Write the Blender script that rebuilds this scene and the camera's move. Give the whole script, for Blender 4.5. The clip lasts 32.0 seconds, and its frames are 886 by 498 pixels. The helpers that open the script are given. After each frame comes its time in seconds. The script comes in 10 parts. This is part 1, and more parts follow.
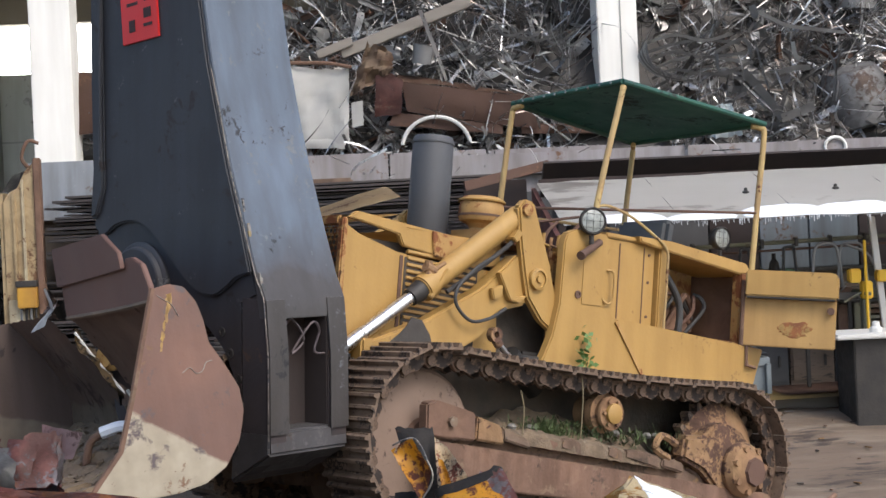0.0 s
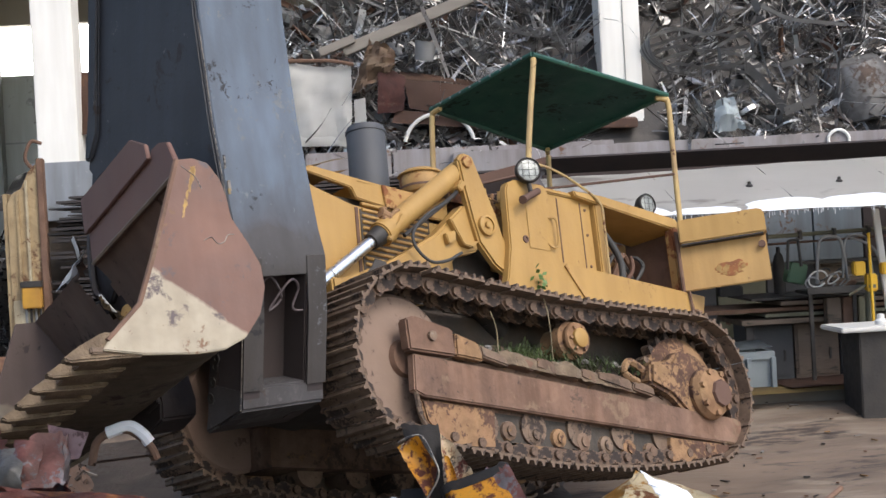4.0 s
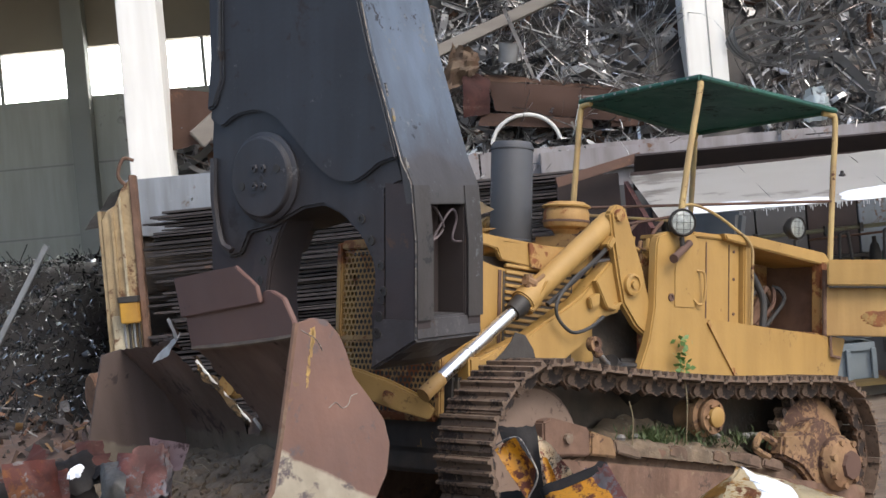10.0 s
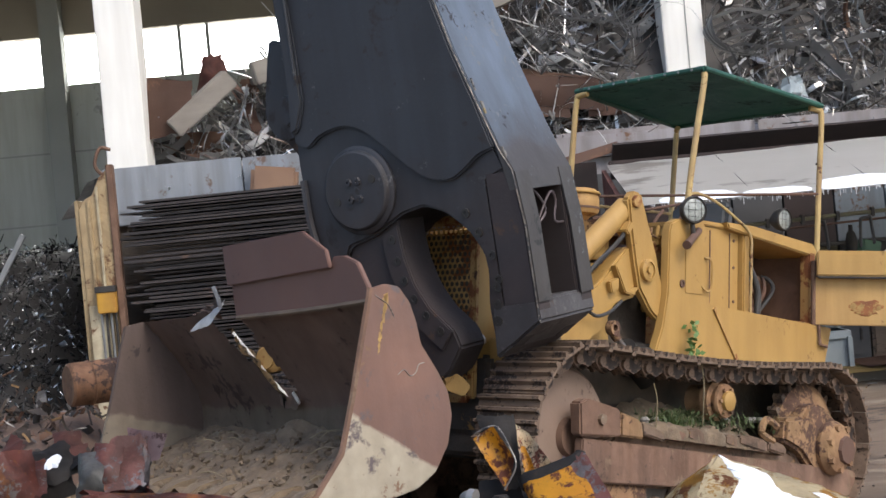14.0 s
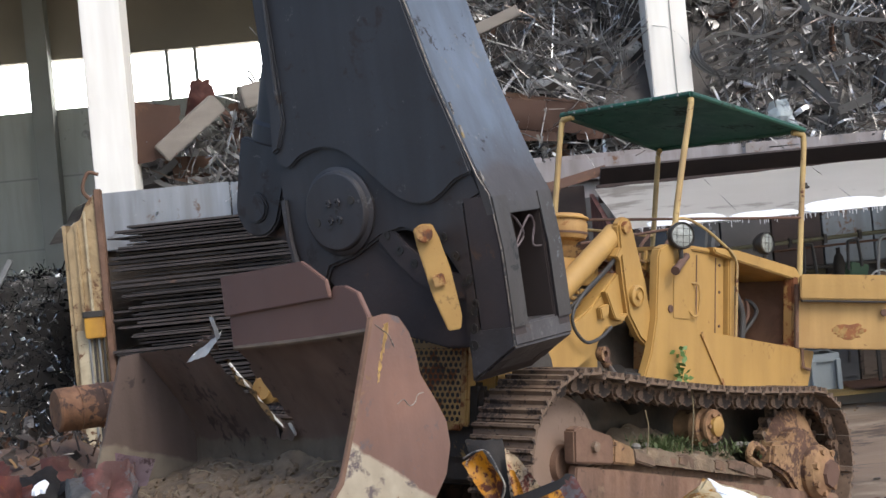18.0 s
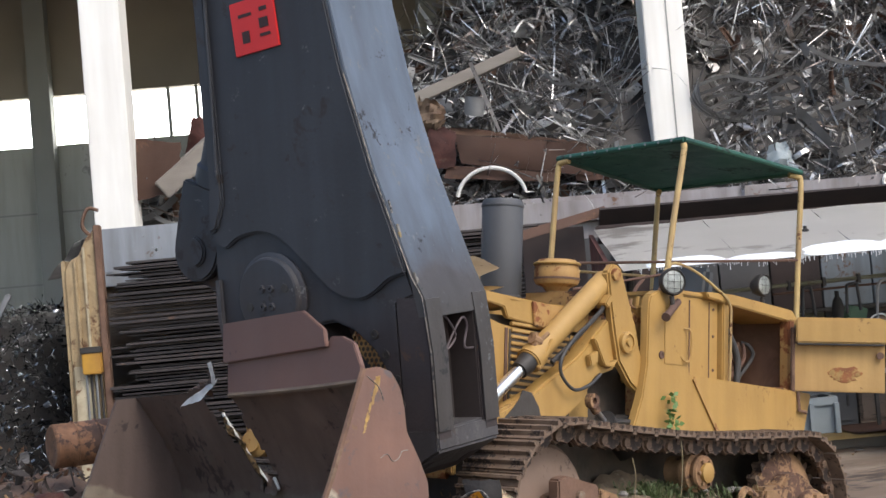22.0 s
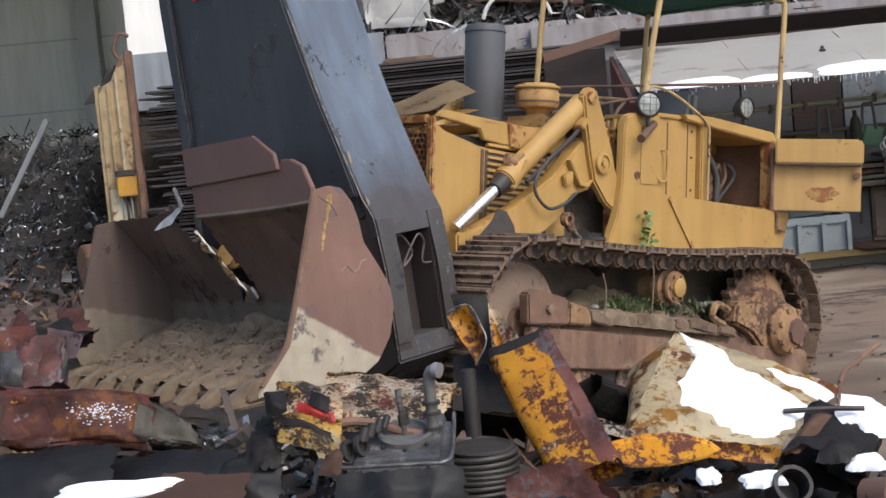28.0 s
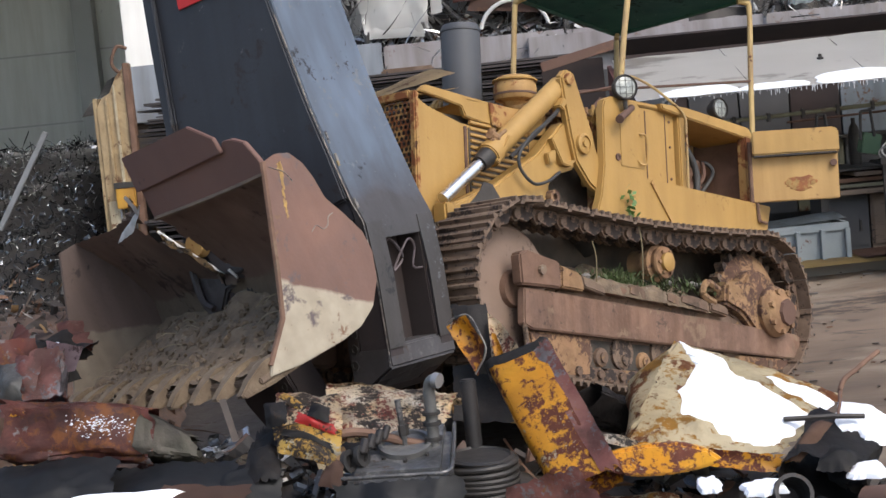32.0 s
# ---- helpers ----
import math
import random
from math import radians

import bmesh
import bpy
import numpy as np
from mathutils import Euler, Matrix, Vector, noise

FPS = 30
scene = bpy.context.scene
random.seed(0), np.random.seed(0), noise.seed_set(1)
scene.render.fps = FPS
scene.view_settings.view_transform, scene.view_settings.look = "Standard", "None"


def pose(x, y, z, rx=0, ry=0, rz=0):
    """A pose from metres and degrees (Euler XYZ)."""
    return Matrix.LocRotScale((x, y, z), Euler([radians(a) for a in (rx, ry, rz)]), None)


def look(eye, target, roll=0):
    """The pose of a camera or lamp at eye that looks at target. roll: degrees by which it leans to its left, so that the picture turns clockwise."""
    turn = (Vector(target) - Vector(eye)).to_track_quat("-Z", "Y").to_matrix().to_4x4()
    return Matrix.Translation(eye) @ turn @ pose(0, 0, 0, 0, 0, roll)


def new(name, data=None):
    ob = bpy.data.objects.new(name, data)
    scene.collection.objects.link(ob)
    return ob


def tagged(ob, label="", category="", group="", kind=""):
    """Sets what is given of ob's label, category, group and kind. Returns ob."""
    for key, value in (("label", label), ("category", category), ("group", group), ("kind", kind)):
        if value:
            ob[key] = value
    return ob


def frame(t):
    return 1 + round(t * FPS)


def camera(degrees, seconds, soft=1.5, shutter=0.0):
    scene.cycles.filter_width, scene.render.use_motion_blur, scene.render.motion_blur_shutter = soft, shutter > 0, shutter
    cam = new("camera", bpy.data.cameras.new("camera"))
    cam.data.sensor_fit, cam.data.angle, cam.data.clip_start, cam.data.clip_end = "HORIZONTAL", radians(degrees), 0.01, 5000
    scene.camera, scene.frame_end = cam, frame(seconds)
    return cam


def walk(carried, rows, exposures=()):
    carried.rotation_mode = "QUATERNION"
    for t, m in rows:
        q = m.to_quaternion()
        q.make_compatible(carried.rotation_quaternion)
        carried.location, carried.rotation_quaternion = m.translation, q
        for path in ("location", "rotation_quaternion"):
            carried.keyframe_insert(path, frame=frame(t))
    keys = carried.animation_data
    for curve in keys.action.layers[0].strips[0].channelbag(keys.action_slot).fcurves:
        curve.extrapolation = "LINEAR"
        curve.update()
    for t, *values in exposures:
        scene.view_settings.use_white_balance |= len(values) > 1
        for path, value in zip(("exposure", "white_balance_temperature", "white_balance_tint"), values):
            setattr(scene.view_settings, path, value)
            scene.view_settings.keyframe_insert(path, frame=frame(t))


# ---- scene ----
from mathutils.bvhtree import BVHTree

CAMERA_ROWS = [  # seconds, x, y, yaw, pitch, roll
    (0.0, 0.00, 0.00, -2.86, -0.48, -2.65),
    (0.5, 0.00, 0.00, -2.80, -0.41, -2.64),
    (1.0, 0.00, 0.00, -2.79, -0.32, -2.76),
    (1.5, 0.00, 0.00, -2.73, -0.19, -3.00),
    (2.0, 0.00, 0.00, -2.73, -0.13, -3.17),
    (2.5, 0.00, 0.00, -2.78, -0.39, -3.19),
    (4.5, 0.00, 0.00, -2.61, -0.60, -3.19),
    (5.0, 0.00, 0.00, -1.39, -0.16, -3.33),
    (5.5, 0.00, 0.00, 0.39, -0.09, -3.33),
    (6.0, 0.00, 0.00, 1.13, -0.43, -3.29),
    (6.5, 0.00, 0.00, 1.01, -0.62, -3.30),
    (7.0, 0.00, 0.00, 0.70, -0.38, -3.49),
    (7.5, 0.00, 0.00, 0.59, 0.50, -3.89),
    (8.0, 0.00, 0.00, 0.47, 0.99, -4.45),
    (8.5, 0.00, 0.00, 0.27, 0.54, -4.97),
    (9.0, 0.00, 0.00, 0.36, 0.14, -5.29),
    (9.5, 0.00, 0.00, 0.54, -0.05, -5.35),
    (10.0, 0.00, 0.00, 0.64, -0.25, -5.26),
    (10.5, 0.00, 0.00, 0.58, -0.30, -5.30),
    (11.0, 0.00, 0.00, 0.43, -0.27, -5.38),
    (11.5, 0.00, 0.00, 0.33, -0.34, -5.53),
    (12.0, 0.00, 0.00, 0.23, -0.50, -5.52),
    (12.5, 0.00, 0.00, 0.09, -0.71, -5.36),
    (13.0, 0.00, 0.00, -0.01, -0.79, -5.20),
    (13.5, 0.00, 0.00, -0.02, -0.75, -5.26),
    (15.5, 0.00, 0.00, -0.69, -0.40, -5.32),
    (16.0, 0.00, 0.00, -0.81, 0.19, -5.23),
    (16.5, 0.00, 0.00, -0.79, 0.27, -5.33),
    (17.0, 0.00, 0.00, -0.81, 0.16, -5.43),
    (17.5, 0.00, 0.00, -0.71, 0.15, -5.46),
    (18.0, 0.00, 0.00, -0.65, 0.12, -5.48),
    (18.5, 0.00, 0.00, -0.75, -0.00, -5.45),
    (19.0, 0.00, 0.00, -1.03, 0.02, -5.40),
    (19.5, 0.00, 0.00, -1.36, 0.51, -5.34),
    (20.0, 0.00, 0.00, -1.44, 1.21, -5.47),
    (20.5, 0.00, 0.00, -1.41, 1.53, -5.55),
    (21.0, 0.00, 0.00, -1.28, 1.98, -5.45),
    (21.5, 0.00, 0.00, -1.12, 1.97, -5.23),
    (22.0, 0.00, 0.00, -0.82, 1.57, -4.90),
    (22.5, 0.00, -0.05, -1.15, 0.91, -4.90),
    (23.0, 0.00, -0.09, -3.00, -0.72, -5.04),
    (23.5, 0.02, -0.15, -2.64, -1.25, -5.24),
    (24.0, 0.08, -0.19, -0.30, -1.94, -3.88),
    (24.5, 0.11, -0.26, -0.19, -2.40, -3.78),
    (25.0, 0.11, -0.31, -1.19, -2.67, -4.21),
    (25.5, 0.11, -0.33, -1.48, -2.98, -4.52),
    (26.0, 0.19, -0.33, -0.20, -4.11, -3.83),
    (26.5, 0.24, -0.33, 1.41, -4.91, -3.67),
    (28.5, 0.28, -0.33, 1.62, -4.89, -5.70),
    (29.0, 0.28, -0.33, 1.66, -4.74, -5.93),
    (29.5, 0.28, -0.33, 1.66, -4.77, -6.05),
    (30.0, 0.28, -0.33, 1.60, -4.92, -6.15),
    (30.5, 0.28, -0.33, 1.49, -4.90, -6.15),
    (31.0, 0.28, -0.33, 1.58, -4.77, -6.10),
    (31.5, 0.28, -0.33, 1.62, -4.73, -5.85),
    (32.0, 0.28, -0.33, 1.67, -4.54, -5.69),
]


def eye_pose(x, y, yaw, pitch, roll):
    a, p, eye = radians(yaw), radians(pitch), Vector((x, y, 1.7))
    return look(eye, eye + Vector((-math.sin(a) * math.cos(p), math.cos(a) * math.cos(p), math.sin(p))), roll)


def at(x, y, z, yaw, pitch, roll):
    """Pose of a thing whose x points ahead: heading, nose up, left side up."""
    return pose(x, y, z, 0, 0, yaw) @ pose(0, 0, 0, 0, -pitch, 0) @ pose(0, 0, 0, roll, 0, 0)


cam = camera(32.0, 32.0)
walk(cam, [(t, eye_pose(*r)) for t, *r in CAMERA_ROWS])

# ---- light ----
world = bpy.data.worlds.new("sky")
scene.world = world
world.use_nodes = True
wn = world.node_tree.nodes
sky = wn.new("ShaderNodeTexSky")
sky.sky_type, sky.sun_disc = "NISHITA", False
sky.sun_elevation, sky.sun_rotation = radians(48), radians(140)
sky.air_density, sky.dust_density, sky.ozone_density = 1.0, 2.6, 1.2
wn["Background"].inputs["Strength"].default_value = 0.15
world.node_tree.links.new(sky.outputs["Color"], wn["Background"].inputs["Color"])
sun = new("sun", bpy.data.lights.new("sun", "SUN"))
sun.data.energy, sun.data.angle, sun.data.color = 0.95, radians(26), (1.0, 0.975, 0.94)
sun.matrix_world = look((4.5, -5.4, 7.8), (0, 0, 0))
scene.view_settings.exposure = 0.93

GROUND = -0.35


# ---- materials ----
def surf(name, a, b, scale=3.0, rough=(0.55, 0.85), metal=0.0, bump=0.25, bscale=45.0, wear=None, wear2=None, island=0.0, coat=0.0, split=None, stretch=(1, 1, 1), streak=0.0, grime=0.0, rubbed=None):
    """Two colours in large noise, chips or stains with a shape of their own (colour, cover, scale, roughness, metal), fine relief."""
    m = bpy.data.materials.new(name)
    m.use_nodes = True
    n, k = m.node_tree.nodes, m.node_tree.links
    bsdf = n["Principled BSDF"]
    co = n.new("ShaderNodeTexCoord").outputs["Object"]
    if stretch != (1, 1, 1):
        mp = n.new("ShaderNodeMapping")
        mp.inputs["Scale"].default_value = stretch
        k.new(co, mp.inputs["Vector"])
        co = mp.outputs["Vector"]

    def noise_at(s, detail=6.0, dist=0.0, rough_=0.5):
        t = n.new("ShaderNodeTexNoise")
        t.inputs["Scale"].default_value, t.inputs["Detail"].default_value, t.inputs["Distortion"].default_value = s, detail, dist
        t.inputs["Roughness"].default_value = rough_
        k.new(co, t.inputs["Vector"])
        return t.outputs["Fac"]

    def steps(sock, lo, hi):
        r = n.new("ShaderNodeMapRange")
        r.inputs["From Min"].default_value, r.inputs["From Max"].default_value = lo, hi
        k.new(sock, r.inputs["Value"])
        return r.outputs["Result"]

    def mix(fac, x, y):
        q = n.new("ShaderNodeMix")
        q.data_type = "RGBA"
        k.new(fac, q.inputs[0])
        for s, v in ((q.inputs[6], x), (q.inputs[7], y)):
            if isinstance(v, tuple):
                s.default_value = (*v, 1)
            else:
                k.new(v, s)
        return q.outputs[2]

    def blend(fac, x, y):
        q = n.new("ShaderNodeMix")
        k.new(fac, q.inputs[0])
        for s, v in ((q.inputs[2], x), (q.inputs[3], y)):
            if isinstance(v, float):
                s.default_value = v
            else:
                k.new(v, s)
        return q.outputs[0]

    grain = noise_at(scale)
    col = mix(steps(grain, 0.32, 0.68), a, b)
    ro = blend(noise_at(scale * 3.1), float(rough[0]), float(rough[1]))
    me = float(metal)
    if island:
        g = n.new("ShaderNodeNewGeometry").outputs["Random Per Island"]
        r = n.new("ShaderNodeValToRGB")
        r.color_ramp.interpolation = "CONSTANT"
        els = r.color_ramp.elements
        for i, (p, c) in enumerate(island):
            e = els[i] if i < 2 else els.new(p)
            e.position, e.color = p, (*c, 1)
        k.new(g, r.inputs["Fac"])
        col = mix(steps(grain, 0.2, 1.3), r.outputs["Color"], a)
    if split:
        # a tide line: residue below the line c0 + c1 * x on the plate's own plane
        sx = n.new("ShaderNodeSeparateXYZ")
        k.new(co, sx.inputs[0])
        m1 = n.new("ShaderNodeMath")
        m1.operation, m1.inputs[1].default_value = "MULTIPLY_ADD", -split[2]
        k.new(sx.outputs["X"], m1.inputs[0])
        k.new(sx.outputs["Z"], m1.inputs[2])
        m2 = n.new("ShaderNodeMath")
        m2.operation, m2.inputs[1].default_value = "MULTIPLY_ADD", 0.09
        k.new(noise_at(7.0), m2.inputs[0])
        k.new(m1.outputs[0], m2.inputs[2])
        f = steps(m2.outputs[0], split[1] + 0.055, split[1] + 0.035)
        col = mix(f, col, mix(noise_at(14.0), split[0], tuple(c * 0.6 for c in split[0])))
    if rubbed:
        # paint rubbed off towards the working end, in ragged patches
        sr = n.new("ShaderNodeSeparateXYZ")
        k.new(co, sr.inputs[0])
        m3 = n.new("ShaderNodeMath")
        m3.operation, m3.inputs[1].default_value = "MULTIPLY_ADD", rubbed[3]
        k.new(noise_at(2.6, 9.0, 0.4, 0.62), m3.inputs[0])
        k.new(sr.outputs["Z"], m3.inputs[2])
        f = steps(m3.outputs[0], rubbed[1] + rubbed[3] * 0.5, rubbed[2] + rubbed[3] * 0.5)
        col = mix(f, col, mix(noise_at(6.0), rubbed[0], tuple(c * 0.6 for c in rubbed[0])))
    if streak:
        # rain streaks and grime running down
        mp = n.new("ShaderNodeMapping")
        mp.inputs["Scale"].default_value = (9.0, 9.0, 0.9)
        k.new(co, mp.inputs["Vector"])
        t = n.new("ShaderNodeTexNoise")
        t.inputs["Scale"].default_value, t.inputs["Detail"].default_value = 1.0, 8.0
        k.new(mp.outputs["Vector"], t.inputs["Vector"])
        dull = n.new("ShaderNodeMix")
        dull.data_type, dull.blend_type = "RGBA", "MULTIPLY"
        dull.inputs[0].default_value = streak
        k.new(col, dull.inputs[6])
        k.new(mix(steps(t.outputs["Fac"], 0.35, 0.66), (0.5, 0.44, 0.38), (1.0, 1.0, 1.0)), dull.inputs[7])
        col = dull.outputs[2]
    for w in (wear, wear2):
        if w:
            c, cover, s, wr, wm = w
            edge = 0.5 + (0.5 - cover) * 0.42
            both = n.new("ShaderNodeMix")
            both.inputs[0].default_value = 0.55
            k.new(noise_at(s * 0.8, 4.0), both.inputs[2])
            k.new(noise_at(s * 5.0, 12.0, 0.3, 0.68), both.inputs[3])
            f = steps(both.outputs[0], edge - 0.012, edge + 0.03)
            dark = mix(noise_at(s * 4.0), c, tuple(v * 0.45 for v in c))
            col = mix(f, col, dark)
            ro = blend(f, ro, float(wr))
            me = blend(f, me, float(wm))
    if grime:
        # oil and soot in blotches
        soil_f = n.new("ShaderNodeMix")
        soil_f.data_type, soil_f.blend_type = "RGBA", "MULTIPLY"
        soil_f.inputs[0].default_value = grime
        k.new(col, soil_f.inputs[6])
        k.new(mix(steps(noise_at(5.0, 10.0, 0.6, 0.62), 0.40, 0.58), (0.13, 0.10, 0.085), (1.0, 1.0, 1.0)), soil_f.inputs[7])
        col = soil_f.outputs[2]
    k.new(col, bsdf.inputs["Base Color"])
    k.new(ro, bsdf.inputs["Roughness"])
    if isinstance(me, float):
        bsdf.inputs["Metallic"].default_value = me
    else:
        k.new(me, bsdf.inputs["Metallic"])
    bsdf.inputs["Coat Weight"].default_value = coat
    if bump:
        bp = n.new("ShaderNodeBump")
        bp.inputs["Strength"].default_value, bp.inputs["Distance"].default_value = bump, 0.01
        k.new(blend(noise_at(bscale * 0.15), 0.0, noise_at(bscale)), bp.inputs["Height"])
        k.new(bp.outputs["Normal"], bsdf.inputs["Normal"])
    return m


def glow(name, colour, strength):
    m = bpy.data.materials.new(name)
    m.use_nodes = True
    b = m.node_tree.nodes["Principled BSDF"]
    b.inputs["Base Color"].default_value = (*colour, 1)
    b.inputs["Emission Color"].default_value = (*colour, 1)
    b.inputs["Emission Strength"].default_value = strength
    return m


RUST = (0.13, 0.055, 0.03)
yellow = surf("old yellow paint", (0.42, 0.254, 0.075), (0.355, 0.21, 0.061), 2.2, (0.45, 0.7), wear=(RUST, 0.15, 5.0, 0.9, 0.0), wear2=((0.33, 0.2, 0.075), 0.24, 5.0, 0.85, 0.0), bump=0.2, streak=0.27)
scorch_black = surf("scorched paint", (0.035, 0.032, 0.028), (0.075, 0.06, 0.04), 5.0, (0.6, 0.9), wear=((0.3, 0.2, 0.08), 0.3, 5.0, 0.8, 0.0), bump=0.3)
yellow_door = surf("rust patched yellow paint", (0.46, 0.285, 0.1), (0.38, 0.225, 0.08), 2.4, (0.5, 0.8), wear=((0.24, 0.09, 0.035), 0.2, 3.0, 0.9, 0.0), wear2=((0.3, 0.17, 0.07), 0.27, 4.0, 0.9, 0.0), bump=0.25, streak=0.5)
yellow_rusty = surf("rusted yellow paint", (0.44, 0.265, 0.09), (0.36, 0.205, 0.07), 3.0, (0.5, 0.8), wear=((0.26, 0.09, 0.03), 0.42, 2.6, 0.9, 0.0), wear2=((0.12, 0.055, 0.03), 0.33, 5.0, 0.9, 0.0), bump=0.35, streak=0.5)
pale_yellow = surf("pale yellow tube paint", (0.42, 0.30, 0.12), (0.30, 0.20, 0.09), 6.0, (0.5, 0.8), wear=(RUST, 0.3, 9.0, 0.9, 0.0))
track_steel = surf("muddy track steel", (0.12, 0.08, 0.055), (0.21, 0.145, 0.1), 9.0, (0.55, 0.9), 0.2, wear=((0.06, 0.042, 0.034), 0.42, 5.0, 0.8, 0.2), wear2=((0.3, 0.24, 0.18), 0.2, 9.0, 0.95, 0.0), bump=0.7)
rust_steel = surf("rusty steel", (0.2, 0.115, 0.075), (0.14, 0.08, 0.055), 4.0, (0.7, 0.95), 0.1, wear=((0.27, 0.18, 0.12), 0.3, 2.4, 0.95, 0.0), bump=0.35, grime=0.3)
frame_rust = surf("weathered rust red beam", (0.235, 0.155, 0.105), (0.165, 0.108, 0.076), 4.0, (0.75, 0.95), wear=((0.12, 0.085, 0.06), 0.36, 2.6, 0.95, 0.0), wear2=((0.34, 0.2, 0.09), 0.3, 4.0, 0.9, 0.0), bump=0.6, streak=0.6, grime=0.4)
red_bar = surf("red brown weathered bar", (0.255, 0.15, 0.1), (0.185, 0.112, 0.08), 3.0, (0.75, 0.95), wear=((0.3, 0.2, 0.13), 0.34, 2.4, 0.95, 0.0), wear2=((0.12, 0.075, 0.055), 0.3, 4.0, 0.9, 0.0), bump=0.5, streak=0.7, grime=0.3)
idler_rust = surf("smooth brown rust", (0.24, 0.165, 0.125), (0.19, 0.13, 0.095), 3.0, (0.7, 0.9), bump=0.2, wear=((0.14, 0.095, 0.07), 0.3, 4.0, 0.9, 0.0))
hub_rust = surf("ochre rusty casting", (0.34, 0.205, 0.1), (0.23, 0.125, 0.065), 5.0, (0.75, 0.95), wear=((0.14, 0.075, 0.05), 0.42, 5.0, 0.95, 0.0), bump=0.7, grime=0.4)
scorched = surf("scorched flaking paint", (0.06, 0.052, 0.045), (0.035, 0.03, 0.027), 5.0, (0.6, 0.9), wear=((0.42, 0.26, 0.08), 0.27, 3.0, 0.8, 0.0), bump=0.4)
black_metal = surf("oily black metal", (0.032, 0.03, 0.029), (0.052, 0.046, 0.041), 5.0, (0.4, 0.75), 0.4, bump=0.4)
dark_inside = surf("dark greasy metal and gap shade", (0.042, 0.036, 0.03), (0.08, 0.06, 0.043), 6.0, (0.6, 0.9), bump=0.6)
rubber = surf("black rubber", (0.03, 0.03, 0.031), (0.045, 0.043, 0.04), 8.0, (0.5, 0.7), bump=0.1)
chrome = surf("scratched chrome", (0.75, 0.75, 0.76), (0.6, 0.6, 0.6), 9.0, (0.2, 0.38), 1.0, wear=((0.25, 0.2, 0.15), 0.15, 12.0, 0.5, 0.4), bump=0.05)
green_sheet = surf("green sheet", (0.02, 0.09, 0.06), (0.012, 0.06, 0.045), 3.0, (0.4, 0.65), wear=((0.35, 0.42, 0.38), 0.17, 14.0, 0.8, 0.0), wear2=((0.03, 0.04, 0.03), 0.33, 4.0, 0.8, 0.0), bump=0.2)
muffler_grey = surf("dark grey heat paint", (0.07, 0.074, 0.083), (0.055, 0.057, 0.063), 2.0, (0.5, 0.75), wear=(RUST, 0.12, 4.0, 0.9, 0.0), bump=0.1)
lens = surf("lamp glass", (0.36, 0.38, 0.35), (0.22, 0.235, 0.22), 26.0, (0.12, 0.35), 0.1, bump=0.6, bscale=70)
bucket_out = surf("brown bucket steel with dried residue", (0.185, 0.1, 0.073), (0.135, 0.08, 0.064), 3.0, (0.6, 0.9), wear=((0.14, 0.11, 0.108), 0.32, 1.5, 0.7, 0.1), wear2=((0.24, 0.14, 0.085), 0.28, 4.4, 0.8, 0.0), bump=0.2, split=((0.46, 0.40, 0.30), 0.60, 0.78), streak=0.3)
# one bucket steel twice: shell lightened, far plate darkened to even out light
bucket_in = surf("dusty brown bucket inside, lightened for shade", (0.195, 0.135, 0.107), (0.145, 0.1, 0.08), 1.6, (0.6, 0.85), wear=((0.2, 0.15, 0.12), 0.36, 1.7, 0.9, 0.0), wear2=((0.1, 0.068, 0.056), 0.32, 2.6, 0.8, 0.1), bump=0.3, split=((0.25, 0.2, 0.15), 0.33, 0.0), streak=0.4)
bucket_side = surf("brown side plate, darkened for light", (0.1, 0.07, 0.058), (0.075, 0.053, 0.045), 1.6, (0.65, 0.9), wear=((0.12, 0.09, 0.075), 0.34, 2.0, 0.9, 0.0), wear2=((0.05, 0.035, 0.03), 0.32, 3.0, 0.8, 0.1), bump=0.3, split=((0.22, 0.18, 0.135), 0.46, 0.35), streak=0.4)
spill_brown = surf("brown spill plate", (0.155, 0.078, 0.058), (0.115, 0.06, 0.048), 1.4, (0.6, 0.8), bump=0.12, wear=((0.07, 0.05, 0.045), 0.18, 2.0, 0.8, 0.0))
lip_steel = surf("worn muddy lip", (0.2, 0.14, 0.095), (0.12, 0.085, 0.06), 6.0, (0.6, 0.9), 0.2, bump=0.5)
ochre_torn = surf("ochre brown greasy sheet", (0.16, 0.1, 0.04), (0.05, 0.035, 0.022), 6.0, (0.5, 0.8), wear=((0.02, 0.016, 0.014), 0.46, 4.0, 0.7, 0.2), bump=0.4)
bare_cut = surf("bright torn steel", (0.8, 0.79, 0.77), (0.55, 0.53, 0.51), 14.0, (0.3, 0.5), 0.25, bump=0.5)
soil = surf("brown soil", (0.18, 0.13, 0.084), (0.1, 0.072, 0.048), 16.0, (0.9, 1.0), bump=1.0, bscale=90, wear=((0.3, 0.245, 0.18), 0.3, 9.0, 1.0, 0.0))
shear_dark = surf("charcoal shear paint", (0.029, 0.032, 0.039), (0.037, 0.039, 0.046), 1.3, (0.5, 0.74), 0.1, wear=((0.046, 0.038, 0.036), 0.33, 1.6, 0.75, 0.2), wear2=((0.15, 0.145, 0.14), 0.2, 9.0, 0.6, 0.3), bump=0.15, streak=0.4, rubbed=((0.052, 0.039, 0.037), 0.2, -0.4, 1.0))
# worn brown steel, its base darkened to hold the body's shade on the jaw
shear_worn = surf("worn brown jaw steel", (0.034, 0.028, 0.029), (0.052, 0.037, 0.035), 3.0, (0.65, 0.9), 0.1, wear=((0.11, 0.065, 0.045), 0.3, 3.0, 0.8, 0.2), bump=0.3)
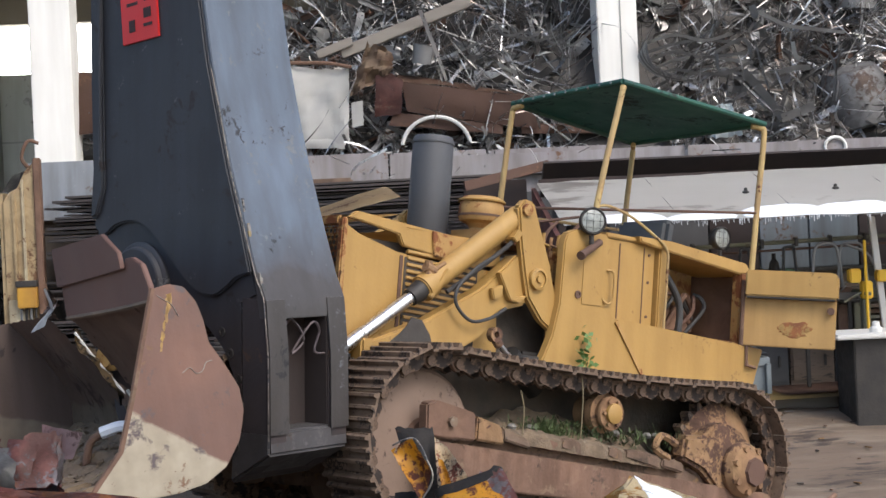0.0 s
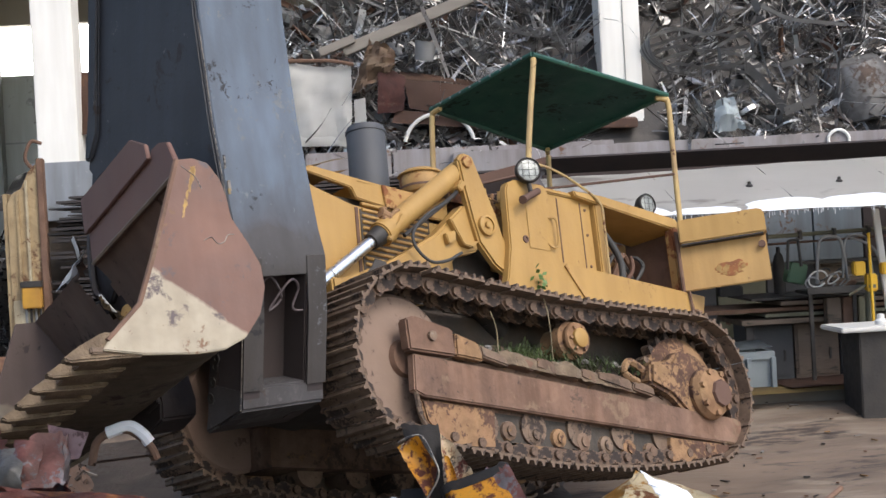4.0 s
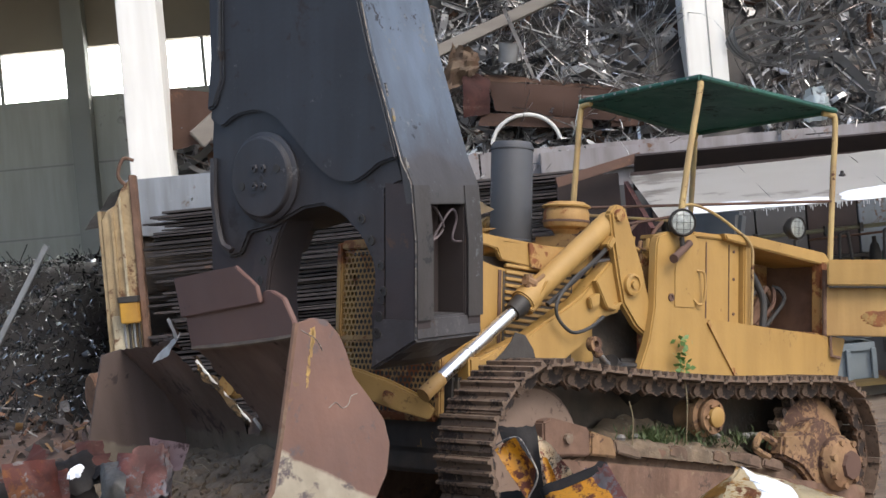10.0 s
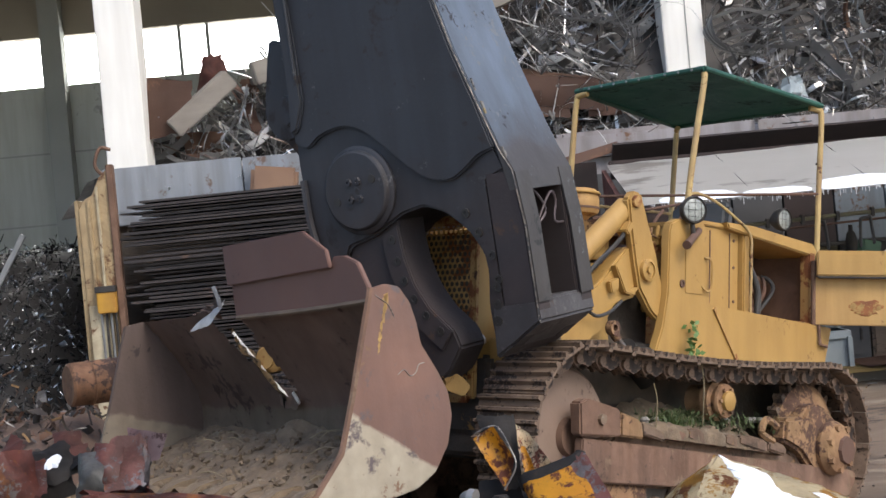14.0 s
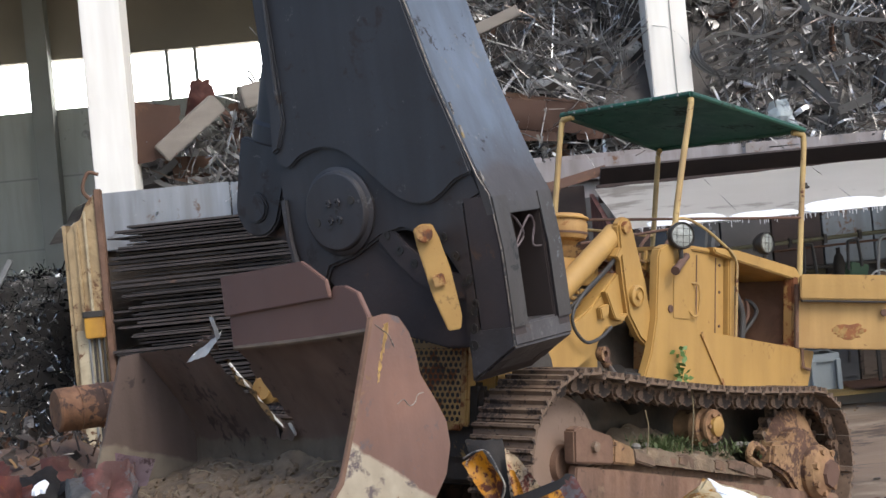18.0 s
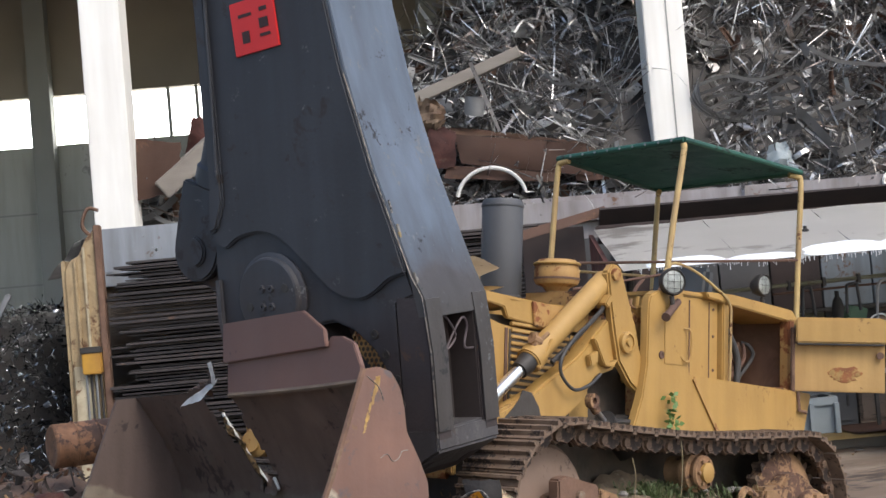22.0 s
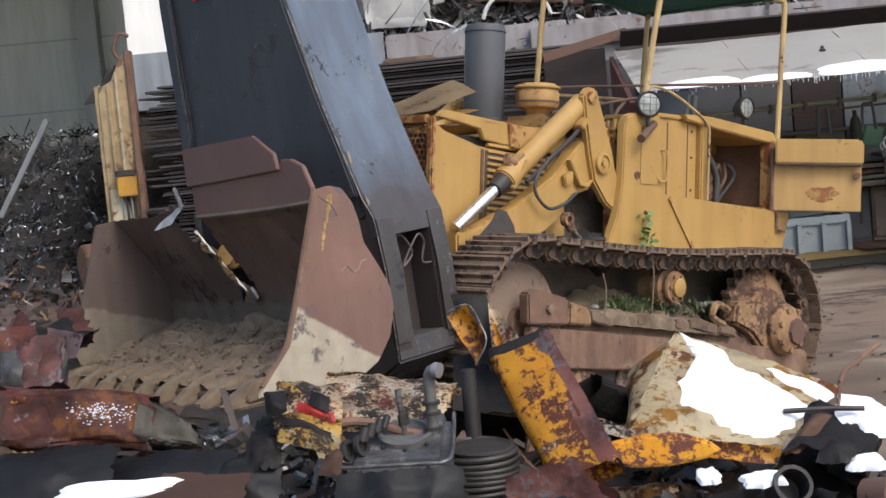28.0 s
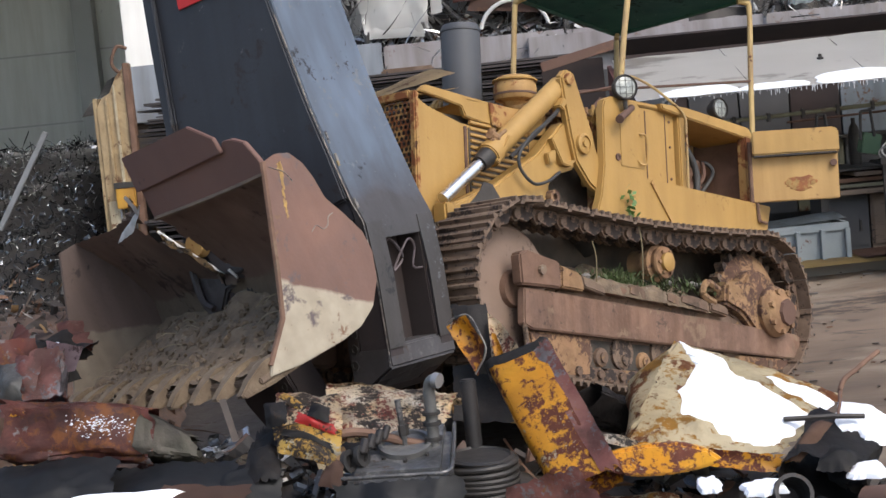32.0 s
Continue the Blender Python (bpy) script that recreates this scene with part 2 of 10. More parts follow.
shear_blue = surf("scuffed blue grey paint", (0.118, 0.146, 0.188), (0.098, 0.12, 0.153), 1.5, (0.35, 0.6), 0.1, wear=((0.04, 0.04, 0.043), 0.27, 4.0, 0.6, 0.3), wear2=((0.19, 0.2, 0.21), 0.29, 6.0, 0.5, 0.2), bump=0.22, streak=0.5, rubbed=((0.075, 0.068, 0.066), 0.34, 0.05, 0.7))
ochre_scuff = surf("ochre scuffed primer", (0.3, 0.22, 0.09), (0.16, 0.12, 0.07), 12.0, bump=0.3)
shear_foot = surf("worn grey brown jaw foot", (0.085, 0.08, 0.083), (0.056, 0.05, 0.05), 4.0, (0.4, 0.7), 0.3, wear=((0.15, 0.14, 0.14), 0.36, 6.0, 0.5, 0.4), wear2=((0.11, 0.075, 0.055), 0.26, 4.0, 0.8, 0.1), bump=0.3)
edge_bare = surf("bare worn edge", (0.3, 0.27, 0.23), (0.12, 0.1, 0.09), 16.0, (0.35, 0.7), 0.5, bump=0.3, wear=((0.07, 0.07, 0.075), 0.45, 8.0, 0.6, 0.2))
sign_red = surf("red sign enamel", (0.6, 0.018, 0.016), (0.5, 0.014, 0.014), 3.0, (0.4, 0.6), bump=0.05)
sign_dark = surf("dark sign print", (0.03, 0.012, 0.012), (0.04, 0.016, 0.016), 5.0, bump=0.0)
white_column = surf("white painted concrete", (0.84, 0.825, 0.77), (0.78, 0.765, 0.715), 1.2, (0.75, 0.9), bump=0.1, streak=0.18, wear=((0.5, 0.48, 0.43), 0.08, 2.0, 0.95, 0.0))
shed_panel = surf("grey green wall panel", (0.43, 0.44, 0.385), (0.38, 0.39, 0.345), 0.6, (0.8, 0.95), bump=0.08, wear=((0.33, 0.33, 0.3), 0.2, 0.9, 0.95, 0.0), streak=0.25)
pilaster_mat = surf("dark grey pilaster", (0.3, 0.305, 0.275), (0.25, 0.255, 0.23), 0.8, (0.8, 0.95), bump=0.08)
lintel_mat = surf("brown upper wall", (0.3, 0.26, 0.2), (0.24, 0.21, 0.165), 0.7, (0.8, 0.95), bump=0.1)
roof_mat = surf("dark roof underside", (0.2, 0.17, 0.135), (0.15, 0.13, 0.105), 0.8, (0.8, 0.95), bump=0.1)
daylight = glow("white daylight sky", (1.0, 1.0, 1.0), 4.5)
plate_wall = surf("weathered blue grey steel plate", (0.225, 0.255, 0.295), (0.28, 0.3, 0.325), 1.1, (0.55, 0.8), 0.15, streak=0.5, wear=((0.2, 0.14, 0.11), 0.34, 1.5, 0.9, 0.1), wear2=((0.42, 0.44, 0.45), 0.2, 2.6, 0.7, 0.1), bump=0.2)
plate_brown = surf("rust streaked lilac grey steel", (0.27, 0.245, 0.25), (0.33, 0.315, 0.32), 1.3, (0.55, 0.85), 0.15, streak=0.6, wear=((0.22, 0.12, 0.075), 0.3, 1.6, 0.9, 0.1), bump=0.2)
tan_panel = surf("tan rusty steel panel", (0.38, 0.27, 0.14), (0.46, 0.35, 0.2), 2.0, (0.55, 0.8), wear=((0.2, 0.1, 0.05), 0.38, 2.2, 0.9, 0.0), bump=0.2, grime=0.35, streak=0.5)
cream_panel = surf("cream painted steel", (0.55, 0.48, 0.33), (0.46, 0.38, 0.25), 2.4, (0.5, 0.8), wear=((0.2, 0.1, 0.05), 0.34, 4.0, 0.9, 0.0), bump=0.1, grime=0.3, streak=0.5)
sheet_dark = surf("dark oily steel sheet", (0.05, 0.043, 0.042), (0.085, 0.07, 0.066), 1.4, (0.35, 0.65), 0.6, bump=0.1, wear=((0.13, 0.08, 0.06), 0.2, 2.0, 0.8, 0.1))
white_roof = surf("weathered white roof sheet", (0.57, 0.55, 0.51), (0.5, 0.48, 0.44), 0.9, (0.6, 0.85), bump=0.1, wear=((0.42, 0.385, 0.34), 0.45, 0.6, 0.5, 0.0), stretch=(0.5, 1, 1))
snow = surf("wet snow", (0.86, 0.88, 0.91), (0.8, 0.82, 0.86), 5.0, (0.5, 0.7), bump=0.35, bscale=40)
red_steel = surf("oxide red steel", (0.14, 0.045, 0.034), (0.09, 0.035, 0.028), 2.0, (0.6, 0.85), bump=0.3, wear=((0.22, 0.13, 0.1), 0.36, 4.0, 0.8, 0.1), grime=0.5)
brown_steel = surf("brown beam", (0.12, 0.065, 0.045), (0.09, 0.05, 0.036), 2.0, (0.7, 0.9), bump=0.25, wear=((0.2, 0.11, 0.07), 0.3, 2.0, 0.9, 0.0))
mud = surf("wet muddy yard", (0.185, 0.135, 0.096), (0.1, 0.074, 0.054), 2.2, (0.45, 0.9), bump=1.0, bscale=24, wear=((0.27, 0.215, 0.16), 0.42, 1.4, 0.9, 0.0), wear2=((0.08, 0.06, 0.047), 0.36, 3.0, 0.6, 0.0), stretch=(0.22, 1, 1))
concrete = surf("stained concrete", (0.2, 0.19, 0.17), (0.15, 0.14, 0.125), 0.9, (0.7, 0.95), bump=0.3)
scrap_mix = surf("mixed bright scrap", (0.38, 0.37, 0.36), (0.6, 0.6, 0.6), 8.0, (0.18, 0.42), 0.7, bump=0.2,
                 island=((0.0, (0.09, 0.085, 0.08)), (0.24, (0.2, 0.19, 0.185)), (0.44, (0.4, 0.395, 0.39)), (0.6, (0.78, 0.78, 0.77)), (0.74, (0.14, 0.09, 0.065)), (0.84, (0.05, 0.048, 0.045)), (0.95, (0.3, 0.33, 0.38))))
scrap_dark = surf("black turnings", (0.04, 0.042, 0.044), (0.06, 0.06, 0.06), 8.0, (0.12, 0.35), 0.8, bump=0.2,
                  island=((0.0, (0.03, 0.031, 0.032)), (0.4, (0.075, 0.078, 0.08)), (0.68, (0.2, 0.205, 0.21)), (0.88, (0.55, 0.57, 0.58))))
drum_rust = surf("orange brown rusty drum", (0.28, 0.14, 0.065), (0.18, 0.085, 0.045), 5.0, (0.6, 0.9), wear=((0.09, 0.05, 0.035), 0.42, 3.0, 0.9, 0.0), bump=0.4, grime=0.5, streak=0.4)
scrap_ground = surf("rusty rubble", (0.09, 0.06, 0.045), (0.15, 0.09, 0.06), 7.0, (0.7, 0.95), bump=0.8, wear=((0.2, 0.09, 0.05), 0.3, 4.0, 0.9, 0.0))
scrap_rust = surf("mixed rusty debris", (0.1, 0.07, 0.05), (0.2, 0.13, 0.08), 7.0, (0.5, 0.85), 0.3, bump=0.4,
                  island=((0.0, (0.035, 0.03, 0.027)), (0.4, (0.1, 0.06, 0.042)), (0.62, (0.17, 0.085, 0.05)), (0.78, (0.2, 0.19, 0.18)), (0.9, (0.26, 0.15, 0.06)), (0.96, (0.4, 0.37, 0.33))))
orange_peel = surf("flaking orange tank paint", (0.7, 0.34, 0.02), (0.62, 0.26, 0.015), 4.0, (0.3, 0.55), wear=((0.2, 0.06, 0.035), 0.5, 5.5, 0.75, 0.1), wear2=((0.66, 0.56, 0.42), 0.26, 11.0, 0.8, 0.0), bump=0.35, grime=0.22)
cream_peel = surf("flaking cream tank paint", (0.66, 0.57, 0.38), (0.58, 0.47, 0.28), 3.0, (0.4, 0.65), wear=((0.26, 0.09, 0.03), 0.46, 3.2, 0.85, 0.1), wear2=((0.5, 0.24, 0.03), 0.40, 3.4, 0.7, 0.0), bump=0.3, grime=0.35)
red_peel = surf("scuffed oxide red tank", (0.17, 0.04, 0.026), (0.11, 0.04, 0.03), 3.0, (0.4, 0.7), wear=((0.34, 0.13, 0.045), 0.42, 3.4, 0.8, 0.0), wear2=((0.34, 0.31, 0.3), 0.34, 6.0, 0.8, 0.0), bump=0.4, grime=0.75)
mixed_peel = surf("cream and red crushed sheet", (0.74, 0.69, 0.58), (0.66, 0.46, 0.22), 7.0, (0.3, 0.6), wear=((0.34, 0.08, 0.05), 0.43, 14.0, 0.6, 0.0), wear2=((0.07, 0.05, 0.035), 0.47, 12.0, 0.6, 0.1), bump=0.5, grime=0.6)
gold_peel = surf("grimy yellow paint", (0.62, 0.42, 0.1), (0.5, 0.27, 0.04), 9.0, (0.3, 0.55), wear=((0.07, 0.045, 0.03), 0.47, 14.0, 0.6, 0.1), wear2=((0.72, 0.66, 0.5), 0.34, 11.0, 0.7, 0.0), bump=0.4, grime=0.65)
casting_black = surf("black oily casting", (0.06, 0.06, 0.062), (0.11, 0.11, 0.11), 9.0, (0.22, 0.5), 0.3, bump=0.6, wear=((0.26, 0.25, 0.24), 0.38, 14.0, 0.6, 0.3), wear2=((0.13, 0.09, 0.06), 0.3, 9.0, 0.8, 0.1), grime=0.5)
caked_mud = surf("caked mud", (0.2, 0.145, 0.092), (0.11, 0.078, 0.05), 12.0, (0.75, 1.0), bump=1.0, bscale=70, wear=((0.27, 0.21, 0.145), 0.34, 9.0, 0.9, 0.0))
engine_grey = surf("oily grey casting", (0.2, 0.197, 0.19), (0.13, 0.127, 0.12), 6.0, (0.3, 0.65), 0.4, bump=0.6, wear=((0.22, 0.2, 0.18), 0.34, 7.0, 0.6, 0.3), grime=0.5)
grey_paint = surf("blue grey crate paint", (0.15, 0.18, 0.195), (0.21, 0.235, 0.245), 3.0, (0.5, 0.8), wear=(RUST, 0.2, 5.0, 0.9, 0.0))
white_metal = surf("dented white enamel", (0.62, 0.61, 0.57), (0.54, 0.53, 0.5), 2.0, (0.35, 0.6), bump=0.1, wear=((0.3, 0.25, 0.2), 0.13, 4.0, 0.8, 0.0))
wood_grey = surf("weathered plank", (0.26, 0.235, 0.2), (0.19, 0.165, 0.14), 2.0, (0.8, 0.95), bump=0.5, stretch=(0.2, 3, 3))
leaf_green = surf("weed leaf", (0.07, 0.14, 0.03), (0.1, 0.18, 0.045), 20.0, (0.5, 0.7), bump=0.1)
weed_green = surf("dark weeds", (0.04, 0.06, 0.022), (0.07, 0.085, 0.032), 14.0, (0.6, 0.85), bump=0.1)
grass_green = surf("grass", (0.055, 0.095, 0.025), (0.09, 0.12, 0.04), 12.0, (0.6, 0.8), bump=0.1)
straw_dry = surf("dry straw", (0.25, 0.2, 0.12), (0.18, 0.14, 0.08), 9.0, bump=0.0)
bright_yellow = surf("bright yellow paint", (0.75, 0.45, 0.02), (0.68, 0.38, 0.02), 4.0, (0.4, 0.6), bump=0.1)
workshop_dark = surf("dark workshop wall", (0.05, 0.052, 0.056), (0.085, 0.083, 0.082), 1.5, (0.8, 0.95), bump=0.2)


# flat black: paints the shade into the roof and jaw recesses
flat_black = surf("flat black", (0.026, 0.02, 0.019), (0.038, 0.025, 0.022), 3.0, (0.8, 0.95), bump=0.2)
dark_board = surf("dark brown shade board", (0.045, 0.028, 0.024), (0.03, 0.02, 0.018), 2.0, (0.7, 0.9), bump=0.2)


# ---- mesh helpers ----
def box(x0, x1, y0, y1, z0, z1, bevel=0.0):
    bm = bmesh.new()
    bmesh.ops.create_cube(bm, size=1.0, matrix=Matrix.Translation(((x0 + x1) / 2, (y0 + y1) / 2, (z0 + z1) / 2)) @ Matrix.Diagonal((x1 - x0, y1 - y0, z1 - z0, 1)))
    if bevel:
        bmesh.ops.bevel(bm, geom=bm.edges[:], offset=bevel, segments=2, affect="EDGES")
    return bm


def moved(bm, m):
    bm.transform(m)
    return bm


def prism(poly, y0, y1, bevel=0.0):
    """A plate with the outline poly in x and z, from y0 to y1."""
    bm = bmesh.new()
    f = bm.faces.new([bm.verts.new((x, y0, z)) for x, z in poly])
    r = bmesh.ops.extrude_face_region(bm, geom=[f])
    bmesh.ops.translate(bm, verts=[v for v in r["geom"] if isinstance(v, bmesh.types.BMVert)], vec=(0, y1 - y0, 0))
    bmesh.ops.recalc_face_normals(bm, faces=bm.faces[:])
    if bevel:
        bmesh.ops.bevel(bm, geom=bm.edges[:], offset=bevel, segments=2, affect="EDGES", clamp_overlap=True)
    return bm


def slab(poly, z0, z1, bevel=0.0):
    """A slab with the outline poly in x and y."""
    return moved(prism([(x, y) for x, y in poly], -z1, -z0, bevel), Matrix(((1, 0, 0, 0), (0, 0, 1, 0), (0, -1, 0, 0), (0, 0, 0, 1))))


def rod(p, q, r, r2=None, seg=14, bevel=0.0):
    p, q = Vector(p), Vector(q)
    bm = bmesh.new()
    m = Matrix.Translation((p + q) / 2) @ (q - p).to_track_quat("Z", "Y").to_matrix().to_4x4()
    bmesh.ops.create_cone(bm, cap_ends=True, segments=seg, radius1=r, radius2=r if r2 is None else r2, depth=(q - p).length, matrix=m)
    if bevel:
        bmesh.ops.bevel(bm, geom=[e for e in bm.edges if len(e.link_faces) == 2 and min(len(f.verts) for f in e.link_faces) != max(len(f.verts) for f in e.link_faces)], offset=bevel, segments=2, affect="EDGES")
    return bm


def lathe(profile, seg=24, m=Matrix()):
    """A turned body from (radius, height) pairs about z."""
    bm = bmesh.new()
    rings = []
    for r, h in profile:
        rings.append([bm.verts.new(m @ Vector((r * math.cos(2 * math.pi * i / seg), r * math.sin(2 * math.pi * i / seg), h))) for i in range(seg)])
    for a, b in zip(rings, rings[1:]):
        for i in range(seg):
            bm.faces.new((a[i], a[(i + 1) % seg], b[(i + 1) % seg], b[i]))
    bm.faces.new(rings[0][::-1])
    bm.faces.new(rings[-1])
    bmesh.ops.recalc_face_normals(bm, faces=bm.faces[:])
    return bm


def tube(points, r, seg=8):
    pts = [Vector(p) for p in points]
    bm = bmesh.new()
    rings, up = [], Vector((0.13, 0.21, 0.97))
    for i, p in enumerate(pts):
        d = (pts[min(i + 1, len(pts) - 1)] - pts[max(i - 1, 0)]).normalized()
        s = d.cross(up)
        s = (s if s.length > 1e-3 else d.cross(Vector((1, 0, 0)))).normalized()
        u = s.cross(d)
        rings.append([bm.verts.new(p + (s * math.cos(2 * math.pi * k / seg) + u * math.sin(2 * math.pi * k / seg)) * r) for k in range(seg)])
    for a, b in zip(rings, rings[1:]):
        for k in range(seg):
            bm.faces.new((a[k], a[(k + 1) % seg], b[(k + 1) % seg], b[k]))
    bm.faces.new(rings[0][::-1])
    bm.faces.new(rings[-1])
    bmesh.ops.recalc_face_normals(bm, faces=bm.faces[:])
    return bm


def curve(points, n=6):
    """Points of a smooth line through the given ones."""
    p = [Vector(q) for q in points]
    p = [p[0] * 2 - p[1]] + p + [p[-1] * 2 - p[-2]]
    out = []
    for a, b, c, d in zip(p, p[1:], p[2:], p[3:]):
        for i in range(n):
            t = i / n
            out.append(0.5 * ((2 * b) + (c - a) * t + (2 * a - 5 * b + 4 * c - d) * t * t + (3 * b - a - 3 * c + d) * t ** 3))
    return out + [p[-2]]


def sheet(a, b, c, d, nu=10, nv=10, amp=0.03, thick=0.006, seed=0.0, bulge=0.0, rag=0.0, freq=3.0, crease=0.0):
    """A crumpled plate over the corners a, b, c, d."""
    a, b, c, d = Vector(a), Vector(b), Vector(c), Vector(d)
    nrm = (b - a).cross(d - a).normalized()
    bm = bmesh.new()
    grid = []
    for j in range(nv + 1):
        row = []
        for i in range(nu + 1):
            u, v = i / nu, j / nv
            if rag:
                u2, v2 = (u, v)
                if j in (0, nv):
                    v2 += rag * noise.noise((i * 1.7 + seed, j * 3.1, seed))
                if i in (0, nu):
                    u2 += rag * noise.noise((i * 2.3, j * 1.9 + seed, seed))
                u, v = u2, v2
            p = a * (1 - u) * (1 - v) + b * u * (1 - v) + c * u * v + d * (1 - u) * v
            w = noise.noise(p * freq + Vector((seed, seed, seed))) + 0.5 * noise.noise(p * freq * 2.6 + Vector((seed, 0, seed)))
            if crease:
                w += crease * (1 - 3.2 * abs(noise.noise(p * freq * 1.6 + Vector((0, seed, 2.0)))) - 1.6 * abs(noise.noise(p * freq * 4.3 + Vector((seed, 5.0, 0)))))
            row.append(bm.verts.new(p + nrm * (amp * w + bulge * math.sin(math.pi * u) * math.sin(math.pi * v))))
        grid.append(row)
    for j in range(nv):
        for i in range(nu):
            bm.faces.new((grid[j][i], grid[j][i + 1], grid[j + 1][i + 1], grid[j + 1][i]))
    bmesh.ops.solidify(bm, geom=bm.faces[:], thickness=thick)
    bmesh.ops.recalc_face_normals(bm, faces=bm.faces[:])
    return bm


def blob(a, b, c, d, thick=0.03, seed=0.0, amp=0.0, bulge=0.0, freq=3.0, under=0.0, rings=7, seg=44, lumps=0.35, fill=0.82):
    """A soft-edged patch lying on the crumpled plate over the corners a, b, c, d."""
    a, b, c, d = Vector(a), Vector(b), Vector(c), Vector(d)
    nrm = (b - a).cross(d - a).normalized()
    bm = bmesh.new()
    rows_ = []
    for i in range(rings + 1):
        r, row = i / rings, []
        for k in range(seg):
            g = 2 * math.pi * k / seg
            e = fill + lumps * noise.noise((math.cos(g) * 1.6 + seed, math.sin(g) * 1.6, seed)) + lumps * 0.4 * noise.noise((math.cos(g) * 5 + seed, math.sin(g) * 5, 3.0))
            q = max(abs(math.cos(g)), abs(math.sin(g))) ** 0.55
            u, v = 0.5 + 0.5 * r * e * math.cos(g) / q, 0.5 + 0.5 * r * e * math.sin(g) / q
            p = a * (1 - u) * (1 - v) + b * u * (1 - v) + c * u * v + d * (1 - u) * v
            w = noise.noise(p * freq + Vector((under, under, under))) + 0.5 * noise.noise(p * freq * 2.6 + Vector((under, 0, under)))
            h = thick * (1 - r ** 3) ** 0.5 * (1 + 0.35 * noise.noise(p * 9.0)) - 0.006 * (r > 0.99)
            row.append(bm.verts.new(p + nrm * (amp * w + bulge * math.sin(math.pi * u) * math.sin(math.pi * v) + h)))
        rows_.append(row)
    for x, y in zip(rows_, rows_[1:]):
        for k in range(seg):
            bm.faces.new((x[k], x[(k + 1) % seg], y[(k + 1) % seg], y[k]))
    bmesh.ops.remove_doubles(bm, verts=bm.verts[:], dist=1e-5)
    low = bmesh.ops.extrude_face_region(bm, geom=bm.faces[:])
    bmesh.ops.translate(bm, verts=[v for v in low["geom"] if isinstance(v, bmesh.types.BMVert)], vec=nrm * -0.004)
    bmesh.ops.recalc_face_normals(bm, faces=bm.faces[:])
    return bm


def snow_on(a, b, c, d, outline, thick, seed, amp=0.0, bulge=0.0, freq=3.0, under=0.0, rings=14, fine=5):
    """Melting snow inside an outline of (u, v) on the crumpled plate over the corners a, b, c, d."""
    a, b, c, d = Vector(a), Vector(b), Vector(c), Vector(d)
    nrm = (b - a).cross(d - a).normalized()
    loop_ = [Vector(q) for q in outline]
    rim = []
    for p, q in zip(loop_, loop_[1:] + loop_[:1]):
        for i in range(fine):
            e = p.lerp(q, i / fine)
            rim.append(e + 0.035 * Vector((noise.noise((e.x * 14 + seed, e.y * 14, seed)), noise.noise((e.x * 14, e.y * 14 + seed, 4.0)))))
    mid = sum(rim, Vector((0, 0))) / len(rim)
    bm = bmesh.new()
    rows_ = []
    for i in range(rings + 1):
        r, row = i / rings, []
        for e in rim:
            u, v = mid.lerp(e, r)
            p = a * (1 - u) * (1 - v) + b * u * (1 - v) + c * u * v + d * (1 - u) * v
            w = noise.noise(p * freq + Vector((under, under, under))) + 0.5 * noise.noise(p * freq * 2.6 + Vector((under, 0, under)))
            h = thick * (1 - r ** 2.4) ** 0.6 * (1 + 0.5 * noise.noise(p * 11.0)) - 0.004 * r ** 6
            s = math.sin(math.pi * min(max(u, 0), 1)) * math.sin(math.pi * min(max(v, 0), 1))
            row.append(bm.verts.new(p + nrm * (amp * w + bulge * s + h)))
        rows_.append(row)
    n = len(rim)
    for x, y in zip(rows_, rows_[1:]):
        for k in range(n):
            bm.faces.new((x[k], x[(k + 1) % n], y[(k + 1) % n], y[k]))
    bmesh.ops.remove_doubles(bm, verts=bm.verts[:], dist=1e-5)
    bmesh.ops.recalc_face_normals(bm, faces=bm.faces[:])
    return bm



def joined(*bms):
    out = bmesh.new()
    for b in bms:
        me = bpy.data.meshes.new("piece")
        b.to_mesh(me)
        out.from_mesh(me)
        b.free()
        bpy.data.meshes.remove(me)
    return out


def mesh_of(name, bm, material, smooth=True):
    me = bpy.data.meshes.new(name)
    bm.to_mesh(me)
    bm.free()
    me.materials.append(material)
    if smooth:
        me.shade_smooth()
        me.set_sharp_from_angle(angle=radians(32))
    return me


def part(name, bm, material, parent, label=""):
    ob = new(name, mesh_of(name, bm, material))
    ob.parent = parent
    return tagged(ob, label)


def thing(name, bm, material, label, category, group="", kind=""):
    return tagged(new(name, mesh_of(name, bm, material)), label, category, group, kind)


def root(name, label, category, m=None):
    ob = new(name)
    if m:
        ob.matrix_basis = m
    return tagged(ob, label, category)


